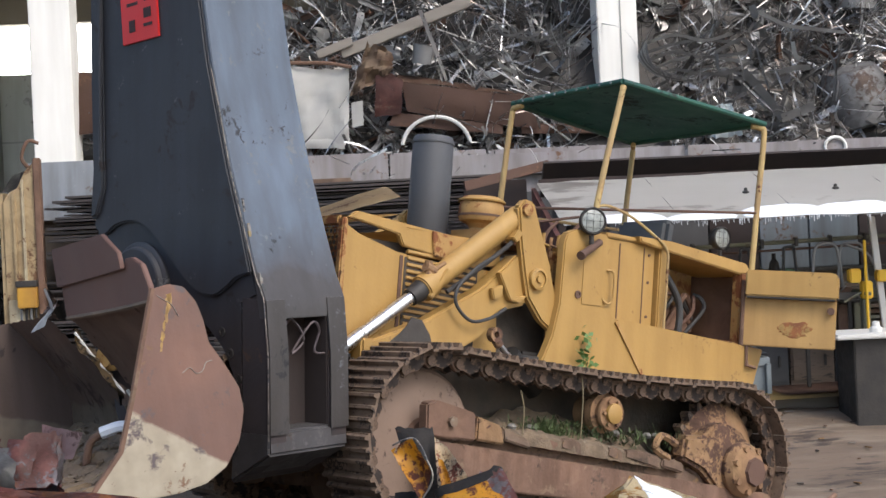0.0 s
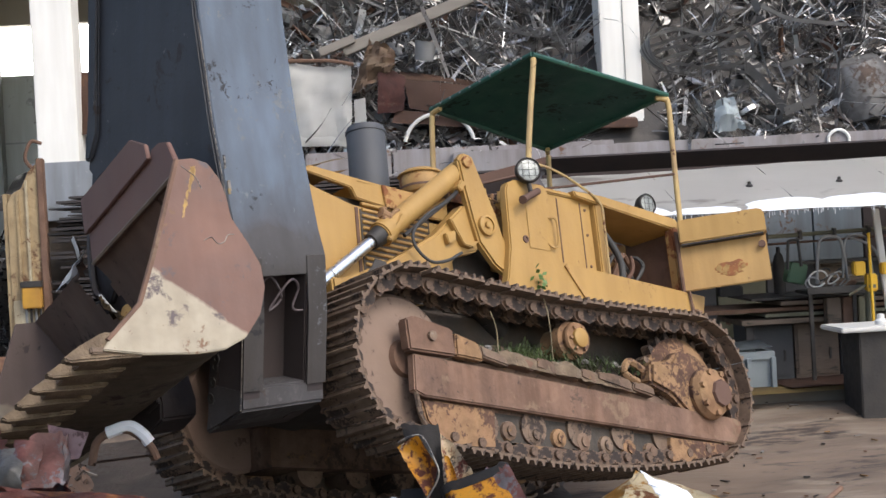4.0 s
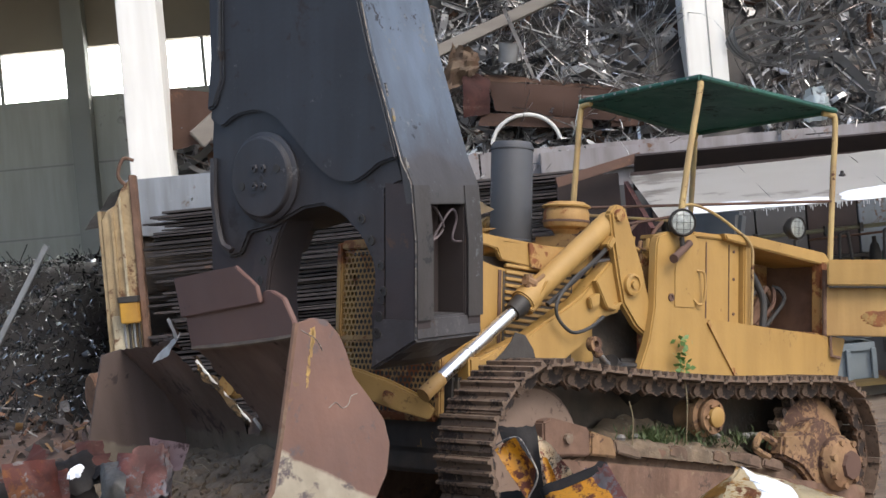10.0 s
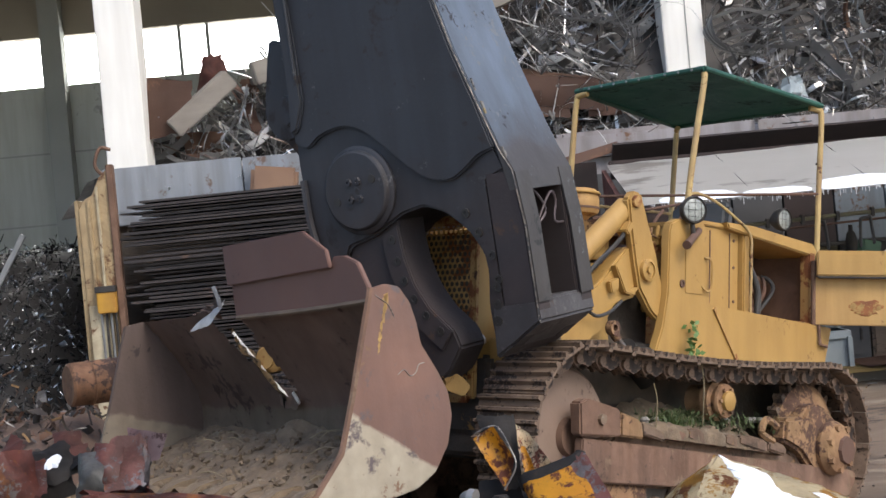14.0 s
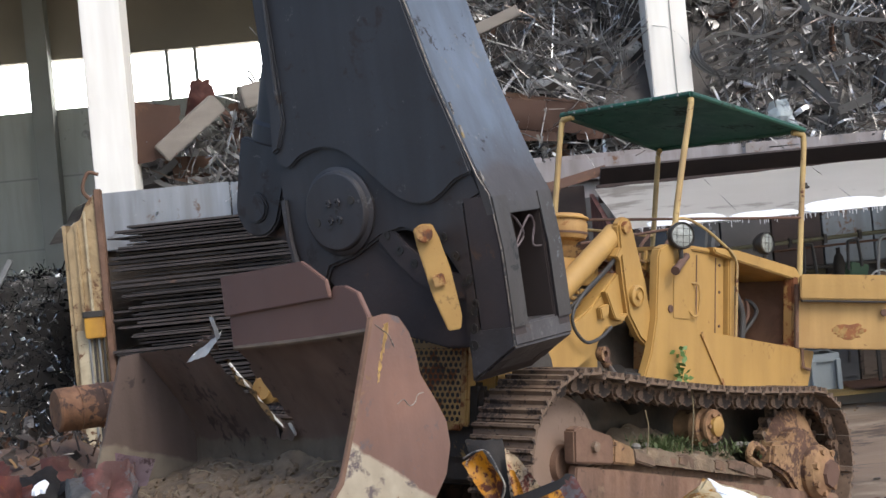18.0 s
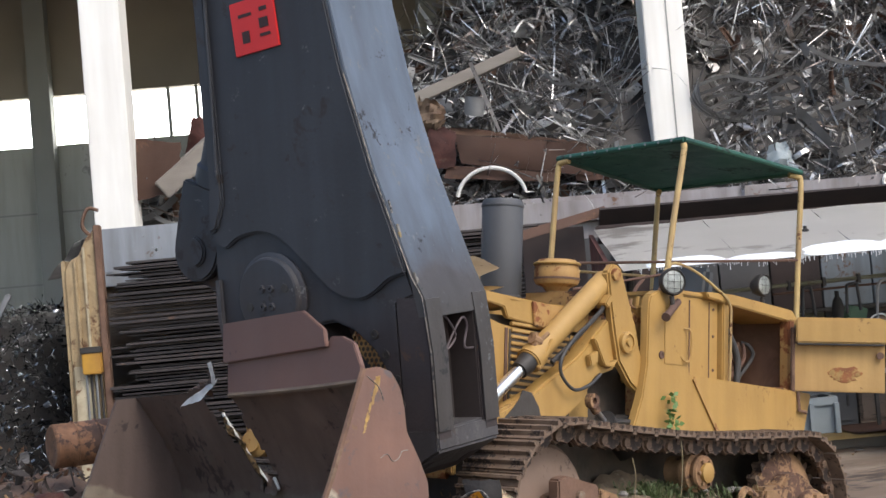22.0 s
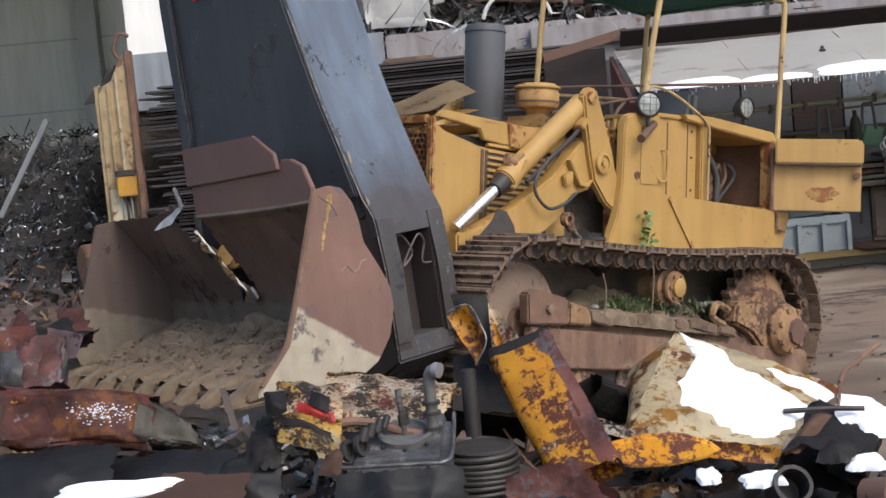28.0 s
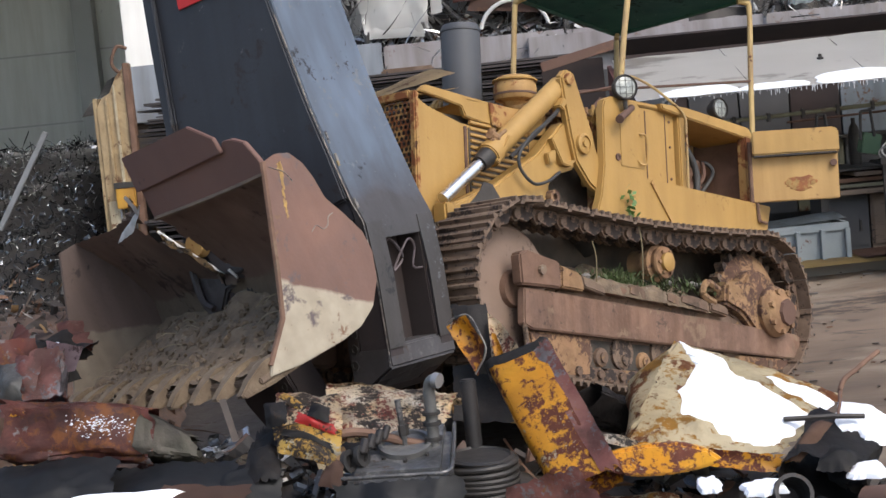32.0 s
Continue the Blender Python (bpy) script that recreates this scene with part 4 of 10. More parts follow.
for pts, wide, m, l in (
    (((3.19, 16.18, 3.90), (3.06, 16.18, 3.67), (3.08, 16.18, 3.44), (3.20, 16.18, 3.30)), 0.030, grey_sheet, "curved strip nested with others beside the column"),
    (((3.17, 16.21, 3.87), (3.05, 16.21, 3.64), (3.10, 16.21, 3.42), (3.26, 16.21, 3.29)), 0.030, bright_sheet, "curved strip nested with others beside the column"),
    (((3.15, 16.24, 3.83), (3.05, 16.24, 3.62), (3.12, 16.24, 3.41), (3.32, 16.24, 3.28)), 0.030, grey_sheet, "curved strip nested with others beside the column"),
    (((3.13, 16.27, 3.79), (3.04, 16.27, 3.60), (3.14, 16.27, 3.39), (3.38, 16.27, 3.27)), 0.030, bright_sheet, "curved strip nested with others beside the column"),
    (((3.11, 16.30, 3.76), (3.03, 16.30, 3.57), (3.16, 16.30, 3.37), (3.44, 16.30, 3.26)), 0.030, grey_sheet, "curved strip nested with others beside the column"),
    (((3.09, 16.33, 3.72), (3.03, 16.33, 3.55), (3.18, 16.33, 3.35), (3.50, 16.33, 3.25)), 0.030, bright_sheet, "curved strip nested with others beside the column"),
    (((3.07, 16.36, 3.68), (3.02, 16.36, 3.53), (3.19, 16.36, 3.33), (3.57, 16.36, 3.23)), 0.030, grey_sheet, "curved strip nested with others beside the column"),
    (((3.05, 16.39, 3.65), (3.01, 16.39, 3.50), (3.21, 16.39, 3.31), (3.63, 16.39, 3.22)), 0.030, bright_sheet, "curved strip nested with others beside the column"),
    (((3.02, 16.28, 3.63), (3.38, 16.28, 3.72), (3.69, 16.28, 3.65), (4.01, 16.28, 3.71)), 0.035, bright_sheet, "long swept strip of sheet metal on the heap"),
    (((3.05, 16.32, 3.54), (3.38, 16.32, 3.63), (3.70, 16.32, 3.66), (4.09, 16.32, 3.61)), 0.035, grey_sheet, "long swept strip of sheet metal on the heap"),
    (((3.08, 16.36, 3.46), (3.39, 16.36, 3.55), (3.70, 16.36, 3.48), (4.16, 16.36, 3.51)), 0.035, grey_sheet, "long swept strip of sheet metal on the heap"),
    (((3.12, 16.40, 3.37), (3.39, 16.40, 3.46), (3.71, 16.40, 3.49), (4.24, 16.40, 3.40)), 0.035, bright_sheet, "long swept strip of sheet metal on the heap"),
    (((3.15, 16.44, 3.28), (3.39, 16.44, 3.37), (3.71, 16.44, 3.31), (4.31, 16.44, 3.30)), 0.035, grey_sheet, "long swept strip of sheet metal on the heap"),
    (((3.18, 16.48, 3.19), (3.40, 16.48, 3.28), (3.72, 16.48, 3.32), (4.39, 16.48, 3.19)), 0.035, grey_sheet, "long swept strip of sheet metal on the heap"),
    (((3.79, 16.22, 3.51), (4.10, 16.22, 3.64), (4.15, 16.22, 3.40), (3.85, 16.22, 3.30), (3.80, 16.22, 3.50)), 0.040, grey_sheet, "bent rectangular frame strip on the heap"),
    (((4.07, 16.18, 3.30), (4.27, 16.18, 3.07), (4.48, 16.18, 2.78)), 0.090, grey_sheet, "broad grey strip lying down the heap"),
    (((4.46, 16.17, 2.78), (4.64, 16.17, 2.84), (4.82, 16.17, 2.90)), 0.100, bright_sheet, "broad bright offcut on the heap"),
    (((4.46, 16.20, 3.27), (4.64, 16.20, 3.31), (4.80, 16.20, 3.31)), 0.060, bright_sheet, "bright bent offcut on the heap"),
    (((4.21, 16.16, 3.62), (4.26, 16.16, 3.36), (4.34, 16.16, 3.08)), 0.020, grey_sheet, "long thin rod of strip on the heap"),
    (((4.20, 16.20, 3.99), (4.23, 16.20, 3.85), (4.15, 16.20, 3.70)), 0.080, grey_sheet, "dull tapering offcut hanging on the heap"),
    (((4.63, 16.22, 3.59), (4.65, 16.22, 3.45), (4.70, 16.22, 3.40)), 0.050, bright_sheet, "short bright folded offcut on the heap"),
    (((4.31, 16.30, 3.93), (4.59, 16.30, 3.78), (4.87, 16.30, 3.73), (5.22, 16.30, 3.68)), 0.040, bright_sheet, "long bright strip across the heap"),
    (((4.84, 16.25, 3.55), (5.03, 16.25, 3.44), (5.09, 16.25, 3.22), (5.04, 16.25, 2.95)), 0.030, grey_sheet, "long bent strip across the heap"),
    (((2.16, 16.25, 3.58), (2.02, 16.25, 3.83), (2.00, 16.25, 4.10)), 0.012, grey_sheet, "thin rod in a fan of bright rods"),
    (((2.18, 16.27, 3.57), (2.07, 16.27, 3.82), (2.08, 16.27, 4.07)), 0.012, bright_sheet, "thin rod in a fan of bright rods"),
    (((2.20, 16.29, 3.55), (2.12, 16.29, 3.81), (2.17, 16.29, 4.05)), 0.012, grey_sheet, "thin rod in a fan of bright rods"),
    (((2.23, 16.31, 3.54), (2.17, 16.31, 3.79), (2.25, 16.31, 4.03)), 0.012, bright_sheet, "thin rod in a fan of bright rods"),
    (((2.25, 16.33, 3.52), (2.22, 16.33, 3.78), (2.34, 16.33, 4.01)), 0.012, grey_sheet, "thin rod in a fan of bright rods"),
    (((2.27, 16.35, 3.50), (2.27, 16.35, 3.77), (2.42, 16.35, 3.98)), 0.012, bright_sheet, "thin rod in a fan of bright rods"),
    (((2.30, 16.37, 3.49), (2.32, 16.37, 3.75), (2.51, 16.37, 3.96)), 0.012, grey_sheet, "thin rod in a fan of bright rods"),
    (((2.32, 16.39, 3.47), (2.37, 16.39, 3.74), (2.59, 16.39, 3.94)), 0.012, bright_sheet, "thin rod in a fan of bright rods"),
    (((2.34, 16.41, 3.45), (2.42, 16.41, 3.72), (2.68, 16.41, 3.92)), 0.012, grey_sheet, "thin rod in a fan of bright rods"),
    (((1.47, 16.30, 3.94), (1.55, 16.30, 3.81), (1.67, 16.30, 3.79), (1.79, 16.30, 3.83)), 0.030, grey_sheet, "bent strip of dull metal on the heap"),
    (((1.64, 16.30, 3.89), (1.72, 16.30, 3.77), (1.84, 16.30, 3.76), (1.97, 16.30, 3.83)), 0.030, grey_sheet, "bent strip of dull metal on the heap"),
    (((1.81, 16.30, 3.84), (1.89, 16.30, 3.73), (2.00, 16.30, 3.74), (2.14, 16.30, 3.82)), 0.030, grey_sheet, "bent strip of dull metal on the heap"),
    (((1.98, 16.30, 3.79), (2.07, 16.30, 3.69), (2.17, 16.30, 3.71), (2.32, 16.30, 3.81)), 0.030, grey_sheet, "bent strip of dull metal on the heap"),
    (((2.16, 16.30, 3.74), (2.24, 16.30, 3.65), (2.34, 16.30, 3.69), (2.49, 16.30, 3.80)), 0.030, grey_sheet, "bent strip of dull metal on the heap"),
):
    thing("bent_strip", ribbon(pts, wide, (0.3, -0.4, 1)), m, l, "scrap strip", "strips in the heap")


# larger pieces along the edge of the heap
fridge = root("crushed_cabinet", "dented white enamel cabinet panel with a torn brown rim", "scrap cabinet")
part("panel", sheet((-0.8, 16.2, 2.72), (-0.12, 16.2, 2.7), (-0.09, 16.34, 3.5), (-0.93, 16.36, 3.58), 14, 14, 0.07, 0.012, 3.0, 0.03, 0.03, 3.4), white_metal, fridge)
part("rim", tube(curve([(-0.95, 16.33, 3.6), (-0.6, 16.3, 3.585), (-0.3, 16.3, 3.57), (-0.06, 16.3, 3.52)]), 0.02, 6), rust_steel, fridge)
part("lower_fold", sheet((-0.8, 16.17, 2.68), (-0.12, 16.17, 2.66), (-0.12, 16.2, 2.78), (-0.7, 16.2, 2.8), 12, 4, 0.03, 0.01, 13.0, 0.02, 0.06), white_metal, fridge)
part("flap", sheet((-0.08, 16.22, 2.88), (0.04, 16.22, 2.9), (0.04, 16.27, 3.16), (-0.08, 16.27, 3.14), 5, 5, 0.02, 0.01, 8.0), white_metal, fridge)
beam = root("crushed_box_girder", "rust brown crushed box girder lying on the heap", "girder")
part("web", sheet((0.5, 16.22, 3.02), (1.85, 16.2, 2.78), (1.85, 16.26, 3.12), (0.45, 16.28, 3.35), 18, 6, 0.03, 0.02, 5.0, 0.03, 0.02), brown_steel, beam)
part("flange", sheet((0.42, 16.28, 3.36), (1.85, 16.26, 3.13), (1.85, 16.6, 3.2), (0.42, 16.6, 3.46), 14, 4, 0.03, 0.015, 6.0), rust_steel, beam)
part("end_plate", sheet((0.16, 16.2, 2.98), (0.44, 16.2, 3.0), (0.47, 16.26, 3.36), (0.19, 16.28, 3.5), 8, 8, 0.05, 0.014, 9.0, 0, 0.05), red_steel, beam)
part("lower_flange", sheet((0.3, 16.2, 2.88), (1.5, 16.18, 2.74), (1.5, 16.22, 2.84), (0.36, 16.24, 3.02), 14, 4, 0.03, 0.015, 8.0), brown_steel, beam)
thing("girder", moved(box(-0.6, 0.6, -0.09, 0.09, -0.05, 0.05, 0.01), pose(2.3, 16.3, 2.78, 10, 2, -3)), brown_steel, "rust brown flat girder on the heap edge", "girder")
crumple = surf("tan crumpled sheet", (0.3, 0.22, 0.15), (0.17, 0.1, 0.065), 5.0, (0.5, 0.8), 0.3, bump=0.3, grime=0.4)
thing("crumpled_plate", sheet((-0.1, 16.22, 3.2), (0.36, 16.22, 3.45), (0.37, 16.3, 3.66), (0.12, 16.32, 3.8), 12, 12, 0.13, 0.01, 12.0, 0.05, 0.1, 6.0), crumple, "tan torn and crumpled steel plate", "scrap plate")
thing("plank", moved(box(-0.74, 0.74, -0.07, 0.07, -0.06, 0.06, 0.008), pose(0.53, 16.42, 3.93, 0, -20, 0)), wood_grey, "long grey weathered plank leaning in the heap", "plank")
thing("plank", moved(box(-0.2, 0.2, -0.06, 0.06, -0.045, 0.045, 0.008), pose(-0.23, 16.36, 3.73, 0, -20, 0)), wood_grey, "short pale plank leaning in the heap", "plank")
thing("hoop", tube([(0.79 + 0.36 * math.cos(a / 20 * math.pi), 16.16, 2.62 + 0.33 * math.sin(a / 20 * math.pi)) for a in range(1, 20)], 0.022, 8), white_metal, "bent white hose hoop at the heap edge", "hoop")
thing("pail", lathe([(0.0, 0), (0.1, 0), (0.115, 0.2), (0.122, 0.205), (0.11, 0.205), (0.096, 0.01), (0.0, 0.01)], 20, pose(0.68, 16.35, 3.53, 8, 10, 0)), grey_sheet, "small dented grey pail in the heap", "pail")
concr = root("precast_beam", "pale concrete coloured box beam lying slantwise on the heap", "beam")
part("beam_body", moved(box(-0.42, 0.42, -0.12, 0.12, -0.11, 0.11, 0.015), pose(-2.42, 16.75, 3.3, 8, -38, 12)), wood_grey, concr)
thing("crumpled_plate", sheet((-3.1, 16.65, 2.95), (-2.55, 16.6, 3.0), (-2.5, 16.8, 3.55), (-3.05, 16.8, 3.66), 8, 8, 0.04, 0.012, 21.0, 0.02, 0.06), brown_steel, "rust brown bent plate standing in the heap", "scrap plate")
thing("crumpled_plate", sheet((-2.5, 17.0, 3.45), (-2.1, 17.0, 3.5), (-2.2, 17.1, 3.86), (-2.4, 17.1, 3.84), 8, 8, 0.09, 0.012, 25.0, 0.06, 0.12), red_steel, "dark red crumpled plate on top of the heap", "scrap plate")
thing("carton_block", moved(box(-0.2, 0.2, -0.14, 0.14, -0.13, 0.13, 0.015), pose(-1.66, 16.9, 3.62, 5, -12, 14)), wood_grey, "pale square block on the heap", "block")
dented_tank = surf("dull grey dented tank", (0.24, 0.235, 0.23), (0.17, 0.165, 0.16), 5.0, (0.45, 0.7), 0.5, bump=0.4, wear=((0.13, 0.09, 0.07), 0.4, 3.0, 0.8, 0.1), grime=0.5)
thing("scrap_tank", joined(lathe([(0.0, 0), (0.3, 0), (0.34, 0.03), (0.34, 0.5), (0.27, 0.62), (0.0, 0.64)], 24, pose(5.45, 16.6, 2.72, 12, -14, 0))), dented_tank, "dented grey metal tank with holes lying in the heap", "tank")
thing("scrap_drum", lathe([(0.0, 0), (0.22, 0), (0.22, 0.3), (0.2, 0.3), (0.2, 0.04), (0.0, 0.04)], 22, pose(5.65, 17.2, 4.05, 6, 4, 0)), grey_sheet, "open grey steel drum on the heap", "drum")
thing("scrap_bag", sheet((3.66, 16.1, 2.6), (4.02, 16.1, 2.62), (3.92, 16.2, 2.97), (3.74, 16.2, 2.93), 10, 10, 0.09, 0.02, 31.0, 0.08, 0.1, 7.0), surf("pale plastic film", (0.62, 0.68, 0.7), (0.5, 0.56, 0.58), 5.0, (0.2, 0.4), bump=0.2), "crumpled pale plastic sack on the plate wall", "sack")

# dark turnings at the side of the shed
def left_height(x, y):
    t = min(max((y - 14.5) / 5.0, 0.0), 1.0)
    return GROUND + 2.25 * t ** 0.8 * min(1.0, max(0.15, (-3.3 - x) / 1.2)) + 0.12 * bumpy(x, y, 1.5, 9.0)


mound("turnings_mound", -12, -3.45, 14.0, 23.6, 50, 45, left_height, black_metal, "core of the dark turnings heap", "scrap heap")
turn = Pieces()
scatter(turn, 9000, ((-7.0, -3.5), (14.6, 20.0)), left_height, (0.03, 0.12), wire=0.55, lift=0.05, thin=0.28)
turn.done("turnings", scrap_dark, "glinting black metal turnings", "scrap")
rusty = Pieces()
scatter(rusty, 1600, ((-7.0, -3.6), (12.0, 16.0)), lambda x, y: max(left_height(x, y), GROUND + 0.55 * max(0, 1 - abs(y - 13) / 3)) + 0.05, (0.05, 0.2), wire=0.3, lift=0.08, thin=0.5)
rusty.done("rusty_debris", scrap_rust, "loose rusty debris in front of the turnings", "scrap")
thing("steel_profile", moved(box(-0.03, 0.03, -0.02, 0.02, -0.6, 0.6, 0.005), pose(-4.75, 16.6, 1.55, 0, 32, 0)), grey_sheet, "bent grey bar sticking out of the turnings", "steel profile")
thing("crumpled_plate", sheet((-4.9, 13.6, 0.35), (-4.3, 13.6, 0.4), (-4.25, 13.7, 0.9), (-4.8, 13.7, 0.75), 8, 8, 0.15, 0.01, 41.0, 0.05, 0.15, 6.0), surf("orange rust sheet", (0.34, 0.17, 0.08), (0.2, 0.09, 0.05), 5.0, bump=0.4), "orange rusty crumpled sheet on the debris", "scrap plate")

# ---- open bin with stacked sheets ----
bin_ = root("sheet_bin", "tan rusty steel bin end with a lamp box and cable duct", "bin")
part("end_panel", prism([(-3.42, GROUND), (-3.12, GROUND), (-3.06, 2.55), (-3.12, 2.58), (-3.2, 2.5), (-3.28, 2.34), (-3.36, 2.3), (-3.42, 2.2)], 14.86, 14.94, 0.006), tan_panel, bin_)
part("end_side", box(-3.46, -3.42, 14.88, 15.9, GROUND, 2.3, 0.006), tan_panel, bin_)
part("post", box(-3.12, -3.055, 14.83, 14.95, GROUND, 2.62, 0.01), rust_steel, bin_, "brown rusty corner post")
part("stile", box(-3.24, -3.215, 14.835, 14.87, GROUND, 2.42, 0.004), cream_panel, bin_)
part("stile", box(-3.33, -3.3, 14.835, 14.87, GROUND, 2.3, 0.004), tan_panel, bin_)
part("lower_panel", box(-3.4, -3.24, 14.83, 14.86, GROUND, 1.28, 0.006), cream_panel, bin_, "cream lower panel")
part("hook", tube(curve([(-3.14, 14.9, 2.5), (-3.22, 14.86, 2.62), (-3.16, 14.86, 2.78), (-3.06, 14.88, 2.76)]), 0.018, 6), rust_steel, bin_)
lampbox = part("lamp_box", box(-3.3, -3.12, 14.74, 14.84, 1.2, 1.44, 0.012), surf("amber lamp paint", (0.5, 0.27, 0.03), (0.36, 0.18, 0.03), 6.0, bump=0.2), bin_, "amber lamp box")
part("lamp_frame", box(-3.31, -3.11, 14.73, 14.85, 1.4, 1.46, 0.006), black_metal, lampbox)
for i in range(4):
    part("cable_duct", rod((-3.28 + 0.045 * i, 14.82, GROUND), (-3.28 + 0.045 * i, 14.82, 1.2), 0.013, seg=8), (grey_sheet, black_metal)[i % 2], bin_)
part("far_panel", sheet((-3.3, 14.95, 2.3), (-3.1, 14.95, 2.32), (-3.08, 15.0, 2.6), (-3.3, 15.1, 2.5), 5, 5, 0.06, 0.01, 2.0, 0, 0.1), black_metal, bin_, "torn black corner sheet")
stack = root("sheet_stack", "stack of dark oily steel sheets with ragged ends", "sheet stack")
z = 0.2
for i in range(58):
    th = rng.uniform(0.012, 0.03)
    x0 = -3.05 + 0.07 * abs(math.sin(i * 1.3)) + rng.uniform(0, 0.16)
    tilt = 1.6 * (i / 58) + rng.uniform(-0.3, 0.3)
    y0 = 14.85 + rng.uniform(-0.06, 0.1)
    part("steel_sheet", moved(slab([(x0, y0), (1.25 + rng.uniform(-.2, .3), y0 + 0.02), (1.3, 15.75), (x0 + rng.uniform(-0.2, 0.2), 15.75)], 0, th, 0.002), pose(0, 0, z, 0, -tilt * 0.35, rng.uniform(-0.6, 0.6))), sheet_dark, stack)
    z += th + rng.uniform(0.006, 0.022)
thing("stack_support", box(-2.7, 1.1, 15.0, 15.7, GROUND, 0.21, 0.02), black_metal, "dark timber and steel support under the sheets", "support")
thing("rusty_drum", lathe([(0.0, 0), (0.135, 0), (0.15, 0.015), (0.15, 0.14), (0.158, 0.15), (0.15, 0.16), (0.15, 0.3), (0.158, 0.31), (0.15, 0.32), (0.15, 0.46), (0.0, 0.47)], 26, pose(-2.6, 10.5, 0.88, 0, 90, 30)), drum_rust, "rusty brown drum lying on the debris", "drum")
mound("side_debris", -5.2, -1.9, 9.3, 13.0, 40, 40, lambda x, y: GROUND + 0.95 * max(0.0, 1 - ((y - 11.0) / 1.9) ** 2) * min(1.0, max(0.0, (-1.9 - x) / 0.7)) + 0.06 * bumpy(x, y, 3.0), scrap_ground, "low heap of rusty debris beside the sheet bin", "scrap heap")
side = Pieces()
scatter(side, 1300, ((-5.0, -2.0), (9.6, 12.4)), lambda x, y: GROUND + 0.95 * max(0.0, 1 - ((y - 11.0) / 1.9) ** 2) * min(1.0, max(0.0, (-1.9 - x) / 0.7)) + 0.03, (0.03, 0.12), wire=0.2, lift=0.05, flat=0.4, thin=0.45)
side.done("side_scrap", scrap_rust, "rusty plates and bits on the low heap", "scrap")

# ---- lean-to workshop ----
lean = root("lean_to_roof", "weathered white sheet roof with melting snow along the eave", "roof")
lean["kind"] = "structure"
SLOPE = [(1.62, 12.5, 1.74), (7.5, 12.3, 1.70), (7.5, 14.0, 2.2), (1.58, 14.0, 2.14)]
for i in range(6):
    u0, u1 = i / 6, (i + 1) / 6 - 0.0005
    lo, hi = (Vector(SLOPE[0]), Vector(SLOPE[1])), (Vector(SLOPE[3]), Vector(SLOPE[2]))
    part("roof_sheet", sheet(lo[0].lerp(lo[1], u0), lo[0].lerp(lo[1], u1), hi[0].lerp(hi[1], u1), hi[0].lerp(hi[1], u0), 6, 6, 0.012, 0.02, i * 2.0, 0, 0.0), white_roof, lean)
part("gable", moved(prism([(12.45, 1.66), (14.1, 2.1), (14.1, 1.3), (13.2, 0.9)], -0.02, 0.02), Matrix(((0, -1, 0, 1.56), (1, 0, 0, 0), (0, 0, 1, 0), (0, 0, 0, 1)))), red_steel, lean, "oxide red gable plate")
part("barge", moved(box(-0.42, 0.42, -0.02, 0.02, -0.045, 0.045, 0.004), pose(1.34, 14.3, 2.235, 0, -12, 10)), brown_steel, lean, "rust brown barge board")
# boards coloured dark to paint in the recess's shade above the roof
part("ridge_board", box(1.6, 9.0, 14.02, 14.06, 2.13, 2.175, 0.006), dark_board, lean, "dark brown board painting in shade above the roof")
part("ridge_fascia", moved(prism([(14.62, 2.02), (14.2, 2.325), (14.26, 2.345), (14.68, 2.04)], -3.66, 3.66), Matrix(((0, -1, 0, 5.34), (1, 0, 0, 0), (0, 0, 1, 0), (0, 0, 0, 1)))), flat_black, lean, "black leaning board painting in the shaded recess above the roof")
# flat black sheet in place of the shaded opening
part("gable_infill", box(0.95, 1.54, 14.5, 14.54, 1.5, 2.2, 0.006), flat_black, lean, "black sheet painting in the shaded opening under the barge board")
for i in range(9):
    a = 0.012 + rng.uniform(0, 0.015) + i * 0.108
    b = a + rng.uniform(0.11, 0.15)
    lo, hi = Vector(SLOPE[0]).lerp(Vector(SLOPE[1]), a), Vector(SLOPE[0]).lerp(Vector(SLOPE[1]), b)
    up = Vector((0, 0.75, 0.2))
    k = (0.34, 0.22, 0.5, 0.55, 0.42, 0.5, 0.3, 0.5, 0.4)[i]
    thing("snow_patch", blob(lo + Vector((0, -0.02, 0.012)), hi + Vector((0, -0.02, 0.012)), hi + up * k + Vector((-0.1, 0, 0.012)), lo + up * k * 0.8 + Vector((0.1, 0, 0.012)), 0.016, i * 5.0, lumps=0.16, fill=0.96), snow, "melting snow patch on the white roof", "snow", "snow on the roof")
for x in (3.31, 4.1):
    thing("roof_bolt", lathe([(0.0, 0), (0.03, 0), (0.03, 0.02), (0.015, 0.03), (0.015, 0.05), (0.0, 0.055)], 12, pose(x, 13.25, 1.945)), black_metal, "black bolt head standing on the roof sheet", "bolt", "bolts on the roof")
ice = Pieces()
for _ in range(300):
    u = rng.uniform(0.02, 1)
    p = Vector(SLOPE[0]).lerp(Vector(SLOPE[1]), u)
    l = 0.02 + 0.05 * rng.uniform() ** 3
    ice.bar((p.x, p.y, p.z - l / 2 + 0.01), (0, 0, 1), (1, 0, 0), l, 0.005, 0.005)
ice.done("icicles", surf("grey wet ice", (0.6, 0.62, 0.64), (0.45, 0.47, 0.5), 6.0, (0.2, 0.4), bump=0.2), "row of small icicles along the eave", "icicles")
